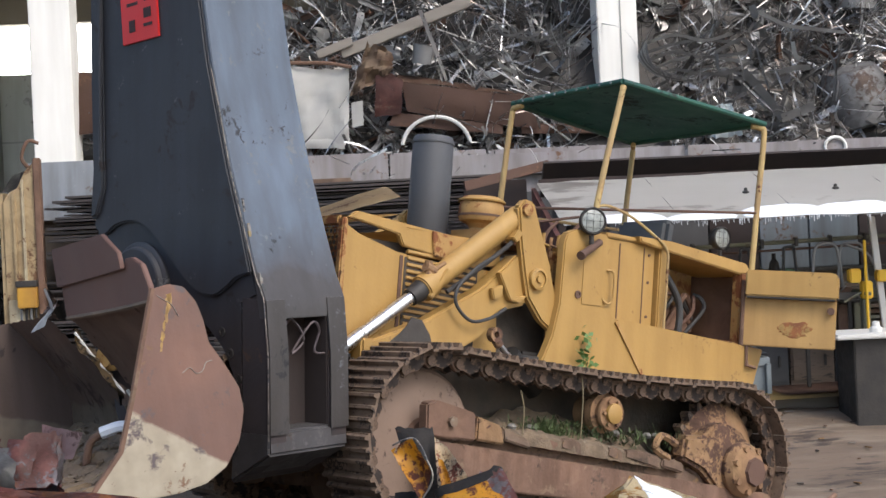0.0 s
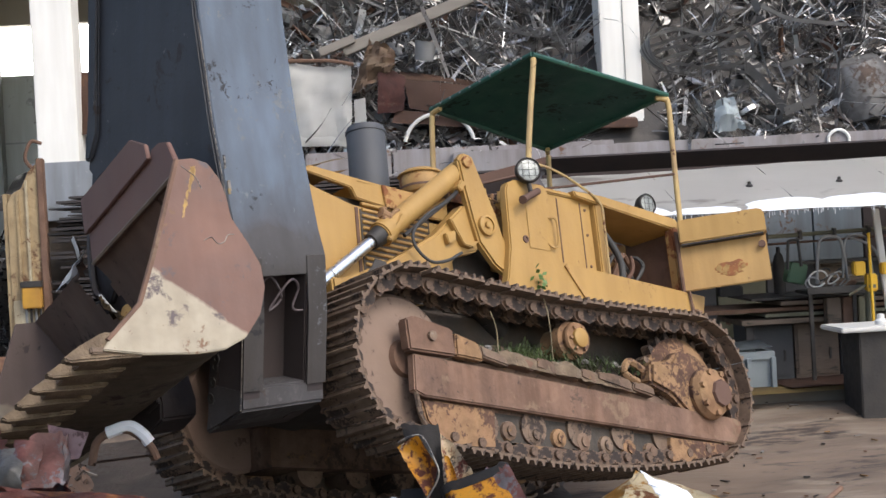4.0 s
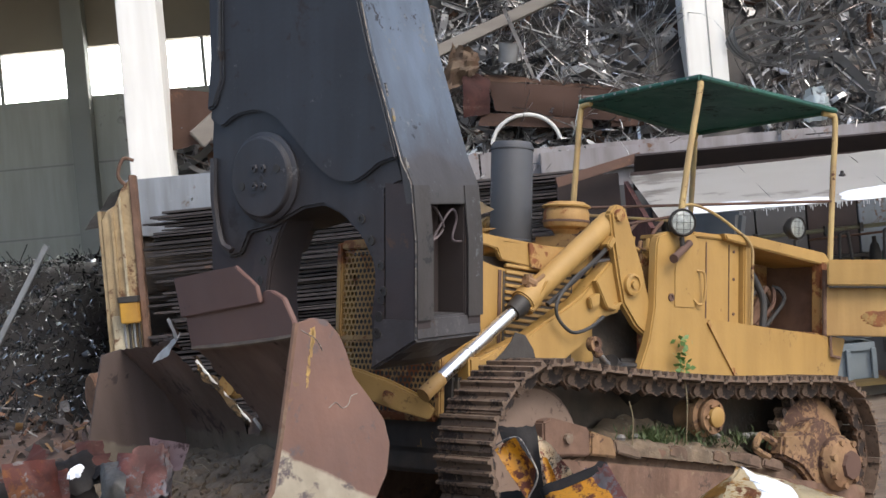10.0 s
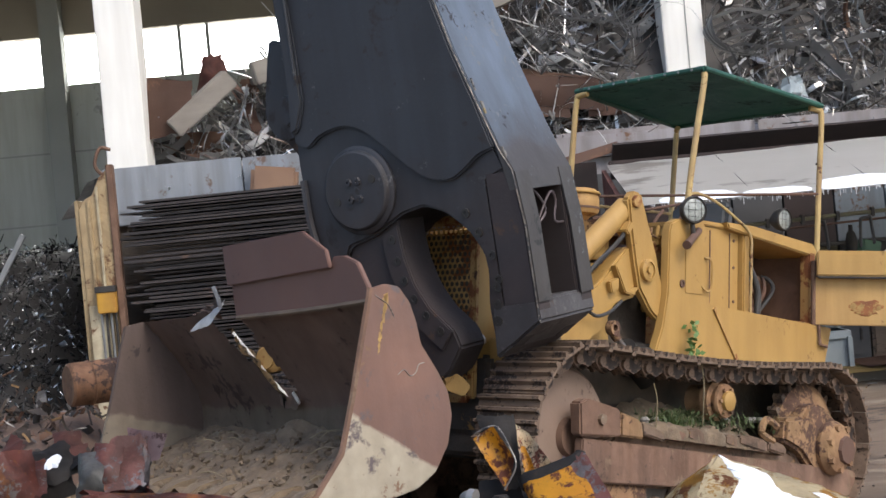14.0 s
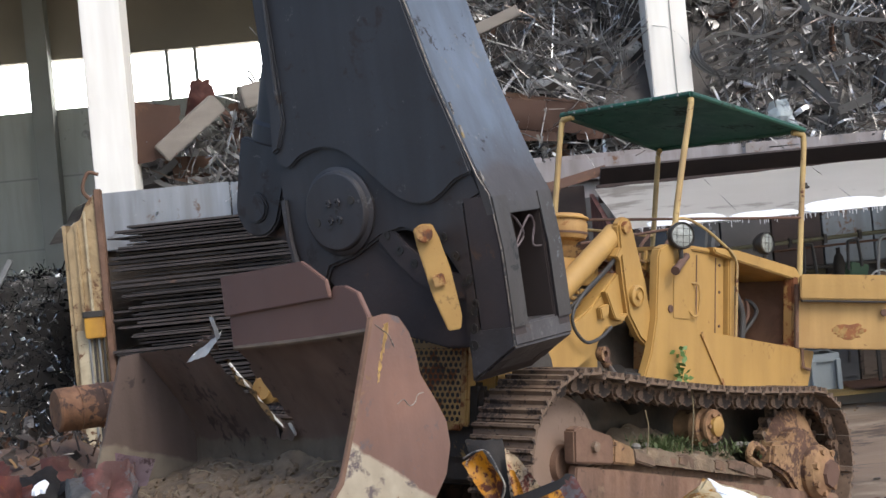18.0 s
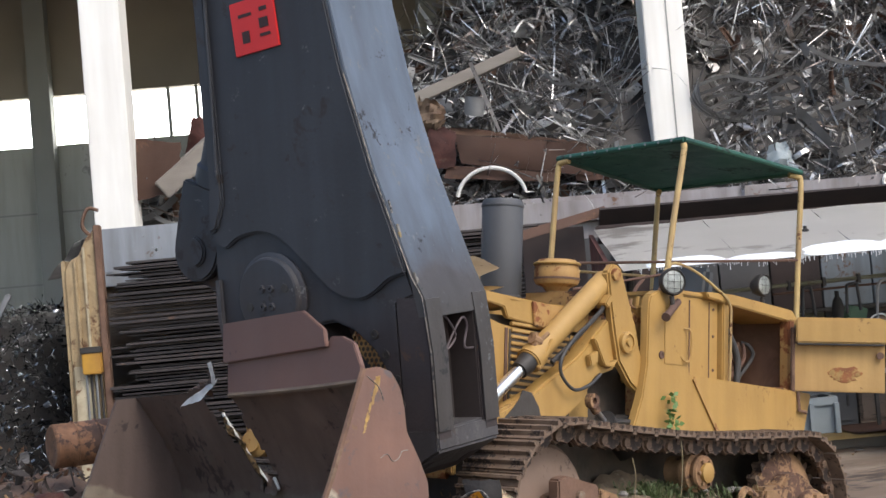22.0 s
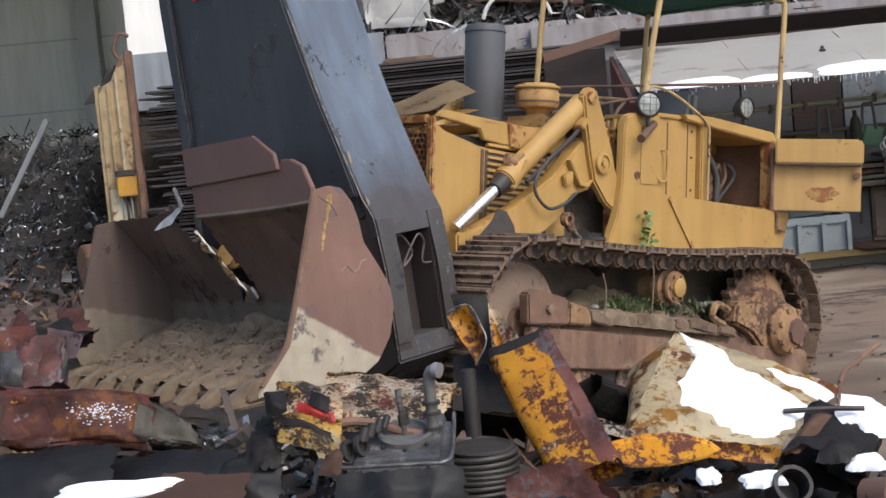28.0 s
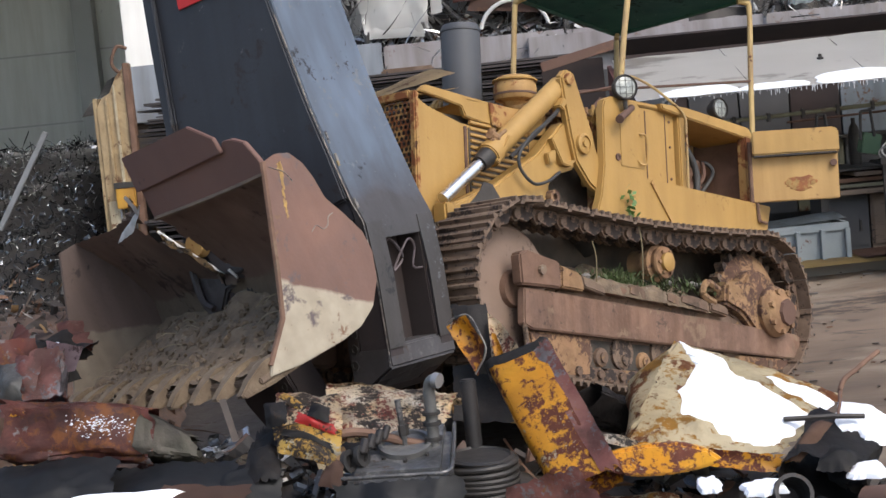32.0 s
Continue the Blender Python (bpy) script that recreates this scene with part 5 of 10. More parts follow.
pale_panel = surf("pale blue grey steel panel", (0.17, 0.2, 0.225), (0.12, 0.145, 0.165), 1.2, (0.5, 0.75), 0.1, wear=((0.14, 0.09, 0.06), 0.3, 2.0, 0.9, 0.0), bump=0.15, streak=0.5)
olive_metal = surf("olive grey painted steel", (0.16, 0.155, 0.1), (0.11, 0.105, 0.07), 3.0, (0.5, 0.8), wear=(RUST, 0.3, 5.0, 0.9, 0.0), bump=0.2)
brown_board = surf("grimy brown boards and plates", (0.17, 0.125, 0.09), (0.11, 0.08, 0.058), 2.0, (0.6, 0.9), wear=((0.06, 0.05, 0.042), 0.36, 3.0, 0.8, 0.1), bump=0.35, stretch=(0.3, 2, 2))
green_paint = surf("dull green paint", (0.09, 0.17, 0.1), (0.06, 0.12, 0.07), 4.0, (0.5, 0.7), bump=0.1)
thing("wall_workshop", box(1.6, 9.5, 15.2, 15.3, GROUND, 2.1), workshop_dark, "dark back wall of the open workshop", "wall", kind="structure")
thing("workshop_floor", box(1.6, 9.5, 12.6, 15.2, GROUND - 0.02, YARD + 0.06), concrete, "stained workshop floor", "floor", kind="structure")
for i in range(11):
    x = 1.9 + i * 0.5
    m, l = ((pale_panel, "pale blue grey panel on the workshop wall") if i in (4, 5) else (workshop_dark, "dark grey panel on the workshop wall") if i % 3 else (flat_black, "black panel on the workshop wall"))
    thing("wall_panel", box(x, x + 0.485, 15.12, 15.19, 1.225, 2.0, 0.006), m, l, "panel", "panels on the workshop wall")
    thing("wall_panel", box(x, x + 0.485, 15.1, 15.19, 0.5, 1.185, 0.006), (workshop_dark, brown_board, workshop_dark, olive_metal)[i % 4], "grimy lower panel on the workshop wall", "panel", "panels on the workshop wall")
thing("wall_rail", box(1.9, 9.4, 15.02, 15.1, 1.19, 1.22, 0.004), black_metal, "dark rail along the workshop wall", "rail")
for x in (1.72, 7.0):
    thing("roof_post", rod((x, 12.9, GROUND), (x, 12.9, 1.75), 0.035, seg=10), black_metal, "dark steel roof post", "post", "posts of the workshop")
thing("white_post", moved(box(-0.028, 0.028, -0.02, 0.02, -0.55, 0.5, 0.006), pose(4.38, 13.05, 1.2, 0, -5, 0)), white_metal, "white painted steel post under the roof", "post")
hang = root("hanging_rail", "olive steel rail hung with cables under the roof", "rail")
part("tube", rod((1.9, 13.2, 1.48), (8.5, 13.2, 1.6), 0.018, seg=10), olive_metal, hang)
for k in range(11):
    part("clip", box(2.2 + 0.3 * k, 2.23 + 0.3 * k, 13.17, 13.23, 1.44 + 0.006 * k, 1.52 + 0.006 * k, 0.004), black_metal, hang)
part("lower_tube", rod((3.0, 13.35, 1.43), (6.5, 13.35, 1.5), 0.01, seg=8), brown_steel, hang)
for k, (x, w, z0, m, l) in enumerate(((3.83, 0.25, 1.08, grey_sheet, "pale grey hose bent over the rail"), (4.06, 0.24, 1.12, grey_sheet, "grey hose bent over the rail"), (3.58, 0.1, 1.22, rubber, "black cable hung over the rail"), (4.5, 0.3, 1.0, grey_sheet, "pale grey hose bent over the rail"), (3.2, 0.09, 1.2, rubber, "black cable hung over the rail"), (4.9, 0.2, 1.05, rubber, "black cable hung over the rail"))):
    thing("hose", tube(curve([(x, 13.15, z0), (x + 0.012, 13.14, z0 + 0.22), (x + w * 0.2, 13.14, 1.465), (x + w * 0.8, 13.14, 1.47), (x + w * 0.97, 13.14, z0 + 0.24), (x + w + 0.02, 13.15, z0 + 0.02)], 7), 0.011 if k % 2 else 0.014, 7), m, l, "hose", "hoses in the workshop")
thing("cable", tube(curve([(4.12, 13.1, 1.47), (4.3, 13.08, 1.38), (4.38, 13.06, 1.22), (4.5, 13.06, 1.12), (4.62, 13.06, 1.2)], 7), 0.012, 7), grey_sheet, "pale cable looping down from the rail", "cable")
for k in range(7):
    cx, cz, r = 3.78 + 0.055 * k, 1.09 + 0.035 * (k % 3), 0.06 + 0.022 * (k % 2)
    thing("wire_coil", tube([(cx + r * math.cos(q / 16 * 6.28), 13.12 + 0.02 * k, cz + r * 0.85 * math.sin(q / 16 * 6.28 + 0.2 * k)) for q in range(15)], 0.008, 6), (grey_sheet, white_metal, rubber)[k % 3], "loose coil of grey wire on the tray", "wire coil", "coils on the tray")
tray = root("cable_tray", "dark steel tray heaped with cables", "tray")
part("pan", box(3.7, 4.18, 13.02, 13.4, 1.0, 1.03, 0.006), black_metal, tray)
part("lip", box(3.7, 4.18, 13.0, 13.02, 1.0, 1.06, 0.004), black_metal, tray)
for x in (3.74, 4.12):
    part("leg", box(x, x + 0.03, 13.1, 13.13, YARD, 1.0), black_metal, tray)
thing("switch_box", moved(box(-0.085, 0.085, -0.06, 0.06, -0.09, 0.09, 0.01), pose(3.74, 13.5, 1.17, 0, 14, 8)), green_paint, "dull green tilted switch box", "box")
thing("gas_bottle", lathe([(0.0, 0), (0.055, 0), (0.055, 0.75), (0.04, 0.82), (0.02, 0.85), (0.02, 0.9), (0.0, 0.9)], 18, pose(3.73, 14.0, 0.5)), black_metal, "tall black gas bottle", "gas bottle")
torch = root("cutting_machine", "bright yellow machine head with a pole and cables", "machine")
part("housing", box(4.1, 4.2, 12.95, 13.05, 1.14, 1.26, 0.012), bright_yellow, torch)
part("lower_housing", box(4.2, 4.29, 12.93, 13.03, 1.0, 1.15, 0.012), bright_yellow, torch)
part("side_housing", box(4.34, 4.46, 12.95, 13.05, 1.14, 1.24, 0.012), bright_yellow, torch)
part("pole", rod((4.235, 12.92, YARD), (4.225, 12.92, 1.5), 0.013, seg=10), bright_yellow, torch)
part("arm", rod((4.05, 12.98, 0.98), (4.3, 12.98, 1.1), 0.012, seg=8), olive_metal, torch)
part("stand", box(4.2, 4.27, 12.96, 13.04, YARD, 1.0, 0.01), olive_metal, torch)
part("name_plate", box(4.21, 4.27, 12.925, 12.93, 1.03, 1.06), olive_metal, torch)
bench = root("workbench", "long grimy bench of stacked boards and plates", "workbench")
wb_rng = np.random.default_rng(5)
for k, (z0, z1, xa) in enumerate(((0.74, 0.785, 3.2), (0.8, 0.83, 3.42), (0.845, 0.88, 2.9), (0.9, 0.935, 3.55), (0.95, 0.97, 3.3))):
    part("board", moved(box(xa, 6.6 + 0.2 * (k % 2), 13.32 + 0.05 * (k % 3), 14.3, z0, z1, 0.006), pose(0, 0, 0, 0, 0, 0)), (brown_board, olive_metal, rust_steel, brown_board, black_metal)[k], bench)
for x in (3.25, 4.6, 6.3):
    part("leg", box(x, x + 0.07, 13.4, 13.47, YARD + 0.05, 0.74), black_metal, bench)
for k in range(8):
    x = 3.3 + 0.41 * k
    cab = root("steel_cabinet", "dark brown steel cabinet with a worn front under the bench", "cabinet")
    tagged(cab, "dark brown steel cabinet with a worn front under the bench", "cabinet", "cabinets under the bench")
    part("body", box(x, x + 0.395, 13.52, 14.1, YARD + 0.06, 0.72, 0.008), brown_board if k % 2 else workshop_dark, cab)
    part("door", box(x + 0.02, x + 0.375, 13.505, 13.52, YARD + 0.1, 0.68, 0.004), (workshop_dark, brown_board, rust_steel)[k % 3], cab)
    part("handle", box(x + 0.3, x + 0.32, 13.49, 13.505, 0.4, 0.5, 0.003), black_metal, cab)
for i in range(18):
    x, w, h = wb_rng.uniform(3.0, 6.3), wb_rng.uniform(0.06, 0.24), wb_rng.uniform(0.05, 0.17)
    thing("tool_box", moved(box(-w / 2, w / 2, -0.1, 0.1, 0, h, 0.01), pose(x, wb_rng.uniform(13.5, 14.1), 0.97, 0, 0, wb_rng.uniform(-25, 25))), (black_metal, engine_grey, brown_board, olive_metal, rust_steel)[i % 5], "grimy box on the workbench", "box", "boxes in the workshop")
for x, m in ((3.92, brown_board), (4.06, rust_steel), (4.2, olive_metal)):
    thing("tool_box", box(x, x + 0.125, 13.2, 13.31, 0.72, 0.95, 0.008), m, "upright brown steel box before the bench", "box", "boxes in the workshop")
table = root("white_table", "white topped low table with a black block below", "table")
part("table_top", box(3.64, 5.3, 11.9, 12.5, 0.74, 0.78, 0.012), white_metal, table)
# solid black block fills the space below the top
part("skirt", box(3.8, 5.24, 11.98, 12.45, GROUND, 0.74, 0.01), black_metal, table)
part("fitting", lathe([(0.0, 0), (0.05, 0), (0.05, 0.03), (0.03, 0.05), (0.03, 0.08), (0.0, 0.09)], 14, pose(4.02, 12.1, 0.78)), white_metal, table)
crate = root("metal_crate", "blue grey steel crate frame on the yard", "crate")
part("rim", joined(box(2.78, 3.46, 13.6, 13.64, 0.5, 0.57, 0.005), box(2.78, 3.46, 14.1, 14.14, 0.5, 0.57, 0.005), box(2.78, 2.82, 13.64, 14.1, 0.5, 0.57, 0.005), box(3.42, 3.46, 13.64, 14.1, 0.5, 0.57, 0.005)), grey_paint, crate)
part("side_panel", box(2.82, 3.42, 13.62, 13.63, 0.27, 0.5), grey_paint, crate)
part("tray", box(2.81, 3.43, 13.63, 14.11, 0.3, 0.33), grey_paint, crate)
for x in (2.79, 3.0, 3.21, 3.42):
    part("rib", box(x, x + 0.04, 13.57, 13.61, 0.24, 0.52, 0.004), grey_paint, crate)
part("skid", box(2.76, 3.48, 13.6, 14.14, YARD - 0.05, 0.27, 0.01), black_metal, crate)
part("lid", moved(sheet((-0.33, -0.26, 0), (0.33, -0.26, 0.0), (0.33, 0.26, 0.03), (-0.33, 0.26, 0.02), 8, 6, 0.012, 0.012, 3.0), pose(3.12, 13.87, 0.585, 0, -3, 0)), pale_panel, crate, "pale blue bent lid")
crate.location = (-0.1, -0.72, -0.02)
for i in range(5):
    thing("yard_plate", moved(sheet((-0.8, -0.35, 0), (0.8, -0.35, 0), (0.8, 0.35, 0.01), (-0.8, 0.35, 0), 8, 4, 0.012, 0.015, i * 4.0), pose(3.6 + i * 0.6, 12.75 + 0.28 * (i % 3), YARD + 0.075 + 0.012 * (i % 2), 0, 0, rng.uniform(-15, 15))), (surf("yellow plate", (0.3, 0.21, 0.075), (0.2, 0.14, 0.06), 3.0, bump=0.3), brown_steel, rust_steel)[i % 3], "flat rusty plate lying on the yard", "plate", "plates on the yard")
litter = Pieces()
for _ in range(260):
    x, y = rng.uniform(2.2, 6.5), rng.uniform(8.8, 14.0)
    a = rng.uniform(0, 6.28)
    litter.bar((x, y, ground_height(x, y) + 0.012), (math.cos(a), math.sin(a), 0), (-math.sin(a), math.cos(a), 0), rng.uniform(0.02, 0.08), rng.uniform(0.006, 0.02), 0.008)
litter.done("yard_litter", scrap_rust, "small rusty bits and chips on the mud", "litter")


# ---- crawler loader ----
loader = root("crawler_loader", "old yellow crawler loader with green canopy, rusty tracks and brown bucket", "loader")

IDLER, SPROCKET = Vector((1.21, 0, 0.53)), Vector((-1.04, 0, 0.50))


def track_line(r, count):
    """Evenly spaced (point, along) round the two wheels, with a slight sag on top."""
    pts = []
    for i in range(25):
        a = math.pi / 2 - math.pi * i / 24
        pts.append(IDLER + Vector((math.cos(a), 0, math.sin(a))) * r)
    for i in range(1, 20):
        pts.append(Vector((1.21 - 2.25 * i / 20, 0, IDLER.z - r + (SPROCKET.z - IDLER.z) * i / 20 - 0.08 * math.sin(math.pi * i / 20))))
    for i in range(25):
        a = -math.pi / 2 - math.pi * i / 24
        pts.append(SPROCKET + Vector((math.cos(a), 0, math.sin(a))) * (r - 0.01))
    for i in range(1, 20):
        u = i / 20
        pts.append(Vector((-1.04 + 2.25 * u, 0, SPROCKET.z + r - 0.01 + (IDLER.z - SPROCKET.z + 0.01) * u - 0.035 * math.sin(math.pi * u))))
    pts.append(pts[0])
    d = np.cumsum([0] + [(b - a).length for a, b in zip(pts, pts[1:])])
    out = []
    for k in range(count):
        s = d[-1] * k / count
        j = min(int(np.searchsorted(d, s, side="right")) - 1, len(pts) - 2)
        t = (s - d[j]) / max(d[j + 1] - d[j], 1e-6)
        out.append((pts[j].lerp(pts[j + 1], t), (pts[j + 1] - pts[j]).normalized()))
    return out


SHOES = 38
shoe_bm = joined(box(-0.088, 0.088, -0.19, 0.19, 0.0, 0.013), *[prism([(x - 0.014, 0.012), (x + 0.014, 0.012), (x + 0.007, 0.034), (x - 0.007, 0.034)], -0.19, 0.19) for x in (-0.07, -0.012, 0.046)], box(0.07, 0.1, -0.19, 0.19, -0.012, 0.002))
shoe_mesh = mesh_of("shoe", shoe_bm, track_steel, False)
link_bm = joined(prism([(-0.1, -0.005), (-0.085, -0.07), (-0.03, -0.095), (0.02, -0.08), (0.06, -0.095), (0.1, -0.06), (0.09, -0.005)], -0.012, 0.012), rod((0.055, -0.03, -0.055), (0.055, 0.03, -0.055), 0.026, seg=10), box(-0.05, -0.02, -0.02, 0.02, -0.03, -0.012))
link_mesh = mesh_of("link", link_bm, surf("dark oily track link", (0.1, 0.066, 0.045), (0.16, 0.1, 0.066), 11.0, (0.5, 0.85), 0.2, wear=((0.05, 0.036, 0.03), 0.42, 6.0, 0.8, 0.2), bump=0.6), False)
for side in (1, -1):
    ya, yb = sorted((0.5 * side, 0.8 * side))
    tr = part("track_frame", joined(
        prism([(1.1, 0.5), (0.9, 0.55), (-0.6, 0.46), (-1.1, 0.4), (-1.25, 0.3), (-1.05, 0.2), (0.85, 0.24), (1.05, 0.26)], 0.79 * side, 0.84 * side, 0.01),
        box(-1.1, 1.1, ya, yb, 0.2, 0.44)), frame_rust, loader, "rust brown track frame with mud")
    part("frame_bar", prism([(1.25, 0.53), (1.26, 0.34), (1.2, 0.315), (-1.36, 0.165), (-1.4, 0.18), (-1.4, 0.31), (-1.36, 0.325)], 0.85 * side, 0.905 * side, 0.008), red_bar, tr, "long red brown weathered side bar")
    part("frame_cap", prism([(1.29, 0.54), (1.3, 0.7), (1.24, 0.72), (0.98, 0.67), (0.97, 0.53)], 0.855 * side, 0.925 * side, 0.01), rust_steel, tr)
    part("frame_cap", prism([(0.965, 0.535), (0.965, 0.655), (0.8, 0.615), (0.77, 0.52)], 0.86 * side, 0.92 * side, 0.01), hub_rust, tr)
    part("frame_cap", prism([(0.775, 0.545), (0.79, 0.61), (0.6, 0.555), (0.58, 0.505)], 0.86 * side, 0.915 * side, 0.008), track_steel, tr)
    for x0, x1, dz in ((0.57, 0.37, 0.0), (0.36, 0.2, 0.012), (0.19, 0.02, 0.0), (0.01, -0.12, 0.008), (-0.13, -0.42, 0.014), (-0.43, -0.62, 0.0)):
        part("deck_plate", prism([(x0, 0.475 + 0.082 * (x0 + 0.1) * 0.9 + dz), (x0 - 0.01, 0.53 + 0.082 * x0 + dz), ((x0 + x1) / 2, 0.54 + 0.082 * (x0 + x1) / 2 + dz), (x1 + 0.006, 0.525 + 0.082 * x1 + dz), (x1, 0.46 + 0.082 * (x1 + 0.1))], 0.8 * side, 0.9 * side, 0.01), (frame_rust, rust_steel, hub_rust)[int(x0 * 50) % 3], tr)
    part("bolt", rod((1.14, 0.915 * side, 0.62), (1.14, 0.945 * side, 0.62), 0.026, seg=8), track_steel, tr)
    part("lower_plate", prism([(1.2, 0.31), (1.17, 0.2), (1.08, 0.11), (0.95, 0.07), (0.7, 0.075), (0.68, 0.285)], 0.83 * side, 0.875 * side, 0.01), hub_rust, tr, "ochre rusty rounded lower plate")
    part("strap", tube(curve([(1.24, 0.885 * side, 0.34), (1.21, 0.885 * side, 0.2), (1.1, 0.88 * side, 0.09), (0.95, 0.875 * side, 0.055)]), 0.014, 6), track_steel, tr)
    # dark plate paints in the shaded gap; no hole is cut
    part("opening", prism([(0.66, 0.27), (0.66, 0.12), (-0.95, 0.06), (-0.95, 0.185)], 0.8 * side, 0.842 * side), dark_inside, tr, "dark plate painting in the shaded gap above the rollers")
    part("roller_guard", prism([(0.55, 0.115), (0.5, 0.085), (0.1, 0.06), (-0.3, 0.05), (-0.3, 0.075), (0.1, 0.09)], 0.84 * side, 0.87 * side, 0.006), frame_rust, tr)
    part("rear_guard", prism([(-0.72, 0.19), (-0.7, 0.06)] + [(-0.74 - 0.06 * k, 0.035 + 0.028 * (k % 2) + 0.004 * k) for k in range(9)] + [(-1.3, 0.12), (-1.32, 0.165)], 0.845 * side, 0.885 * side, 0.004), hub_rust, tr, "serrated ochre rusty rear guard")
    for k in range(8):
        x = 0.58 - 0.19 * k
        part("roller_cap", lathe([(0.0, 0), (0.055, 0), (0.052, 0.02), (0.03, 0.028), (0.03, 0.04), (0.0, 0.042)], 12, pose(x, 0.842 * side, 0.175 - 0.012 * k, -90 * side, 0, 0)), (frame_rust, track_steel, hub_rust)[k % 3], tr)
    idl = part("idler", lathe([(0.0, -0.05), (0.32, -0.05), (0.345, -0.03), (0.345, 0.0), (0.325, 0.02), (0.31, 0.02), (0.1, 0.045), (0.0, 0.045)], 40, pose(IDLER.x, 0.74 * side, IDLER.z, -90 * side, 0, 0)), idler_rust, loader, "rusty brown front idler disc")
    part("idler_hub", lathe([(0.0, 0), (0.1, 0), (0.09, 0.03), (0.0, 0.035)], 20, pose(IDLER.x, 0.785 * side, IDLER.z, -90 * side, 0, 0)), rust_steel, idl)
    spr = part("sprocket", lathe([(0.0, -0.06), (0.3, -0.06), (0.33, -0.03), (0.33, 0.03), (0.28, 0.06), (0.12, 0.09), (0.0, 0.09)], 32, pose(SPROCKET.x, 0.74 * side, SPROCKET.z, -90 * side, 0, 0)), hub_rust, loader)
    for k in range(24):
        a = k / 24 * 2 * math.pi
        part("sprocket_tooth", moved(prism([(-0.035, 0.3), (0.035, 0.3), (0.012, 0.37), (-0.012, 0.37)], -0.03, 0.03), Matrix.Translation((SPROCKET.x, 0.74 * side, SPROCKET.z)) @ Matrix.Rotation(a, 4, "Y")), track_steel, spr)
    cas = part("final_drive", joined(
        prism([(-0.62, 0.63), (-0.6, 0.5), (-0.78, 0.44), (-0.95, 0.3), (-1.18, 0.31), (-1.28, 0.42), (-1.24, 0.58), (-1.1, 0.68), (-0.96, 0.72), (-0.86, 0.7), (-0.8, 0.64)], 0.8 * side, 0.9 * side, 0.02),
        lathe([(0.0, 0), (0.155, 0), (0.16, 0.03), (0.14, 0.07), (0.1, 0.09), (0.0, 0.09)], 24, pose(-1.09, 0.9 * side, 0.46, -90 * side, 0, 0))), hub_rust, loader, "ochre rusty final drive casing")
    for k in range(7):
        a = k / 7 * 2 * math.pi + 0.3
        part("flange_bolt", rod((-1.09 + 0.125 * math.cos(a), 0.96 * side, 0.46 + 0.125 * math.sin(a)), (-1.09 + 0.125 * math.cos(a), 0.995 * side, 0.46 + 0.125 * math.sin(a)), 0.02, seg=6), hub_rust, cas)
    part("cover_plate", lathe([(0.0, 0), (0.085, 0), (0.08, 0.02), (0.0, 0.022)], 8, pose(-1.12, 0.99 * side, 0.45, -90 * side, 0, 0)), brown_steel, cas)
    part("bracket", tube(curve([(-0.58, 0.86 * side, 0.58), (-0.45, 0.87 * side, 0.62), (-0.4, 0.87 * side, 0.55), (-0.5, 0.88 * side, 0.5)]), 0.022, 6), hub_rust, cas)
    car = part("carrier_roller", lathe([(0.0, -0.2), (0.085, -0.2), (0.085, -0.1), (0.11, -0.09), (0.11, -0.04), (0.085, -0.03), (0.095, 0.0), (0.09, 0.015), (0.0, 0.02)], 24, pose(-0.034, 0.86 * side, 0.72, -90 * side, 0, 0)), hub_rust, loader, "ochre carrier roller")
    part("roller_cap", lathe([(0.0, 0), (0.055, 0), (0.055, 0.02), (0.035, 0.03), (0.0, 0.03)], 16, pose(-0.034, 0.88 * side, 0.72, -90 * side, 0, 0)), yellow, car)
    for k in range(6):
        part("roller_bolt", rod((-0.034 + 0.068 * math.cos(k * 1.047), 0.878 * side, 0.72 + 0.068 * math.sin(k * 1.047)), (-0.034 + 0.068 * math.cos(k * 1.047), 0.892 * side, 0.72 + 0.068 * math.sin(k * 1.047)), 0.011, seg=6), hub_rust, car)
    for i in range(5):
        part("track_roller", rod((0.75 - 0.36 * i, 0.6 * side, 0.2), (0.75 - 0.36 * i, 0.86 * side, 0.2), 0.095, seg=16), track_steel, loader)
    chain = part("track_chain", rod((-1.04, 0.62 * side, 0.5), (-1.04, 0.7 * side, 0.5), 0.1), track_steel, loader, "muddy track chain")
    for p, d in track_line(0.435, SHOES):
        up = Vector((0, 1, 0)).cross(d)
        up = -up if (p - Vector((0.08, 0, 0.5))).dot(up) < 0 else up
        m = Matrix.Translation(p) @ Matrix((d, up.cross(d), up)).transposed().to_4x4()
        for name, mesh, yy in (("shoe", shoe_mesh, 0.765), ("link", link_mesh, 0.86), ("link", link_mesh, 0.68)):
            o = new(name, mesh)
            o.parent = chain
            o.matrix_basis = Matrix.Translation((0, yy * side, 0)) @ m

# mud, grass and weeds lying on the near track frame
mud_bm = bmesh.new()
cells = {}
for i in range(41):
    for j in range(7):
        x, y = -0.75 + 1.7 * i / 40, 0.55 + 0.3 * j / 6
        e = math.sin(math.pi * i / 40) ** 0.5 * (1 - (j / 6) ** 3 * 0.6)
        cells[i, j] = mud_bm.verts.new((x, y, 0.46 + 0.05 * x + e * (0.17 + 0.07 * bumpy(x, y, 4.0)) * (1.25 - 0.55 * j / 6) + 0.02 * bumpy(x, y, 14.0)))
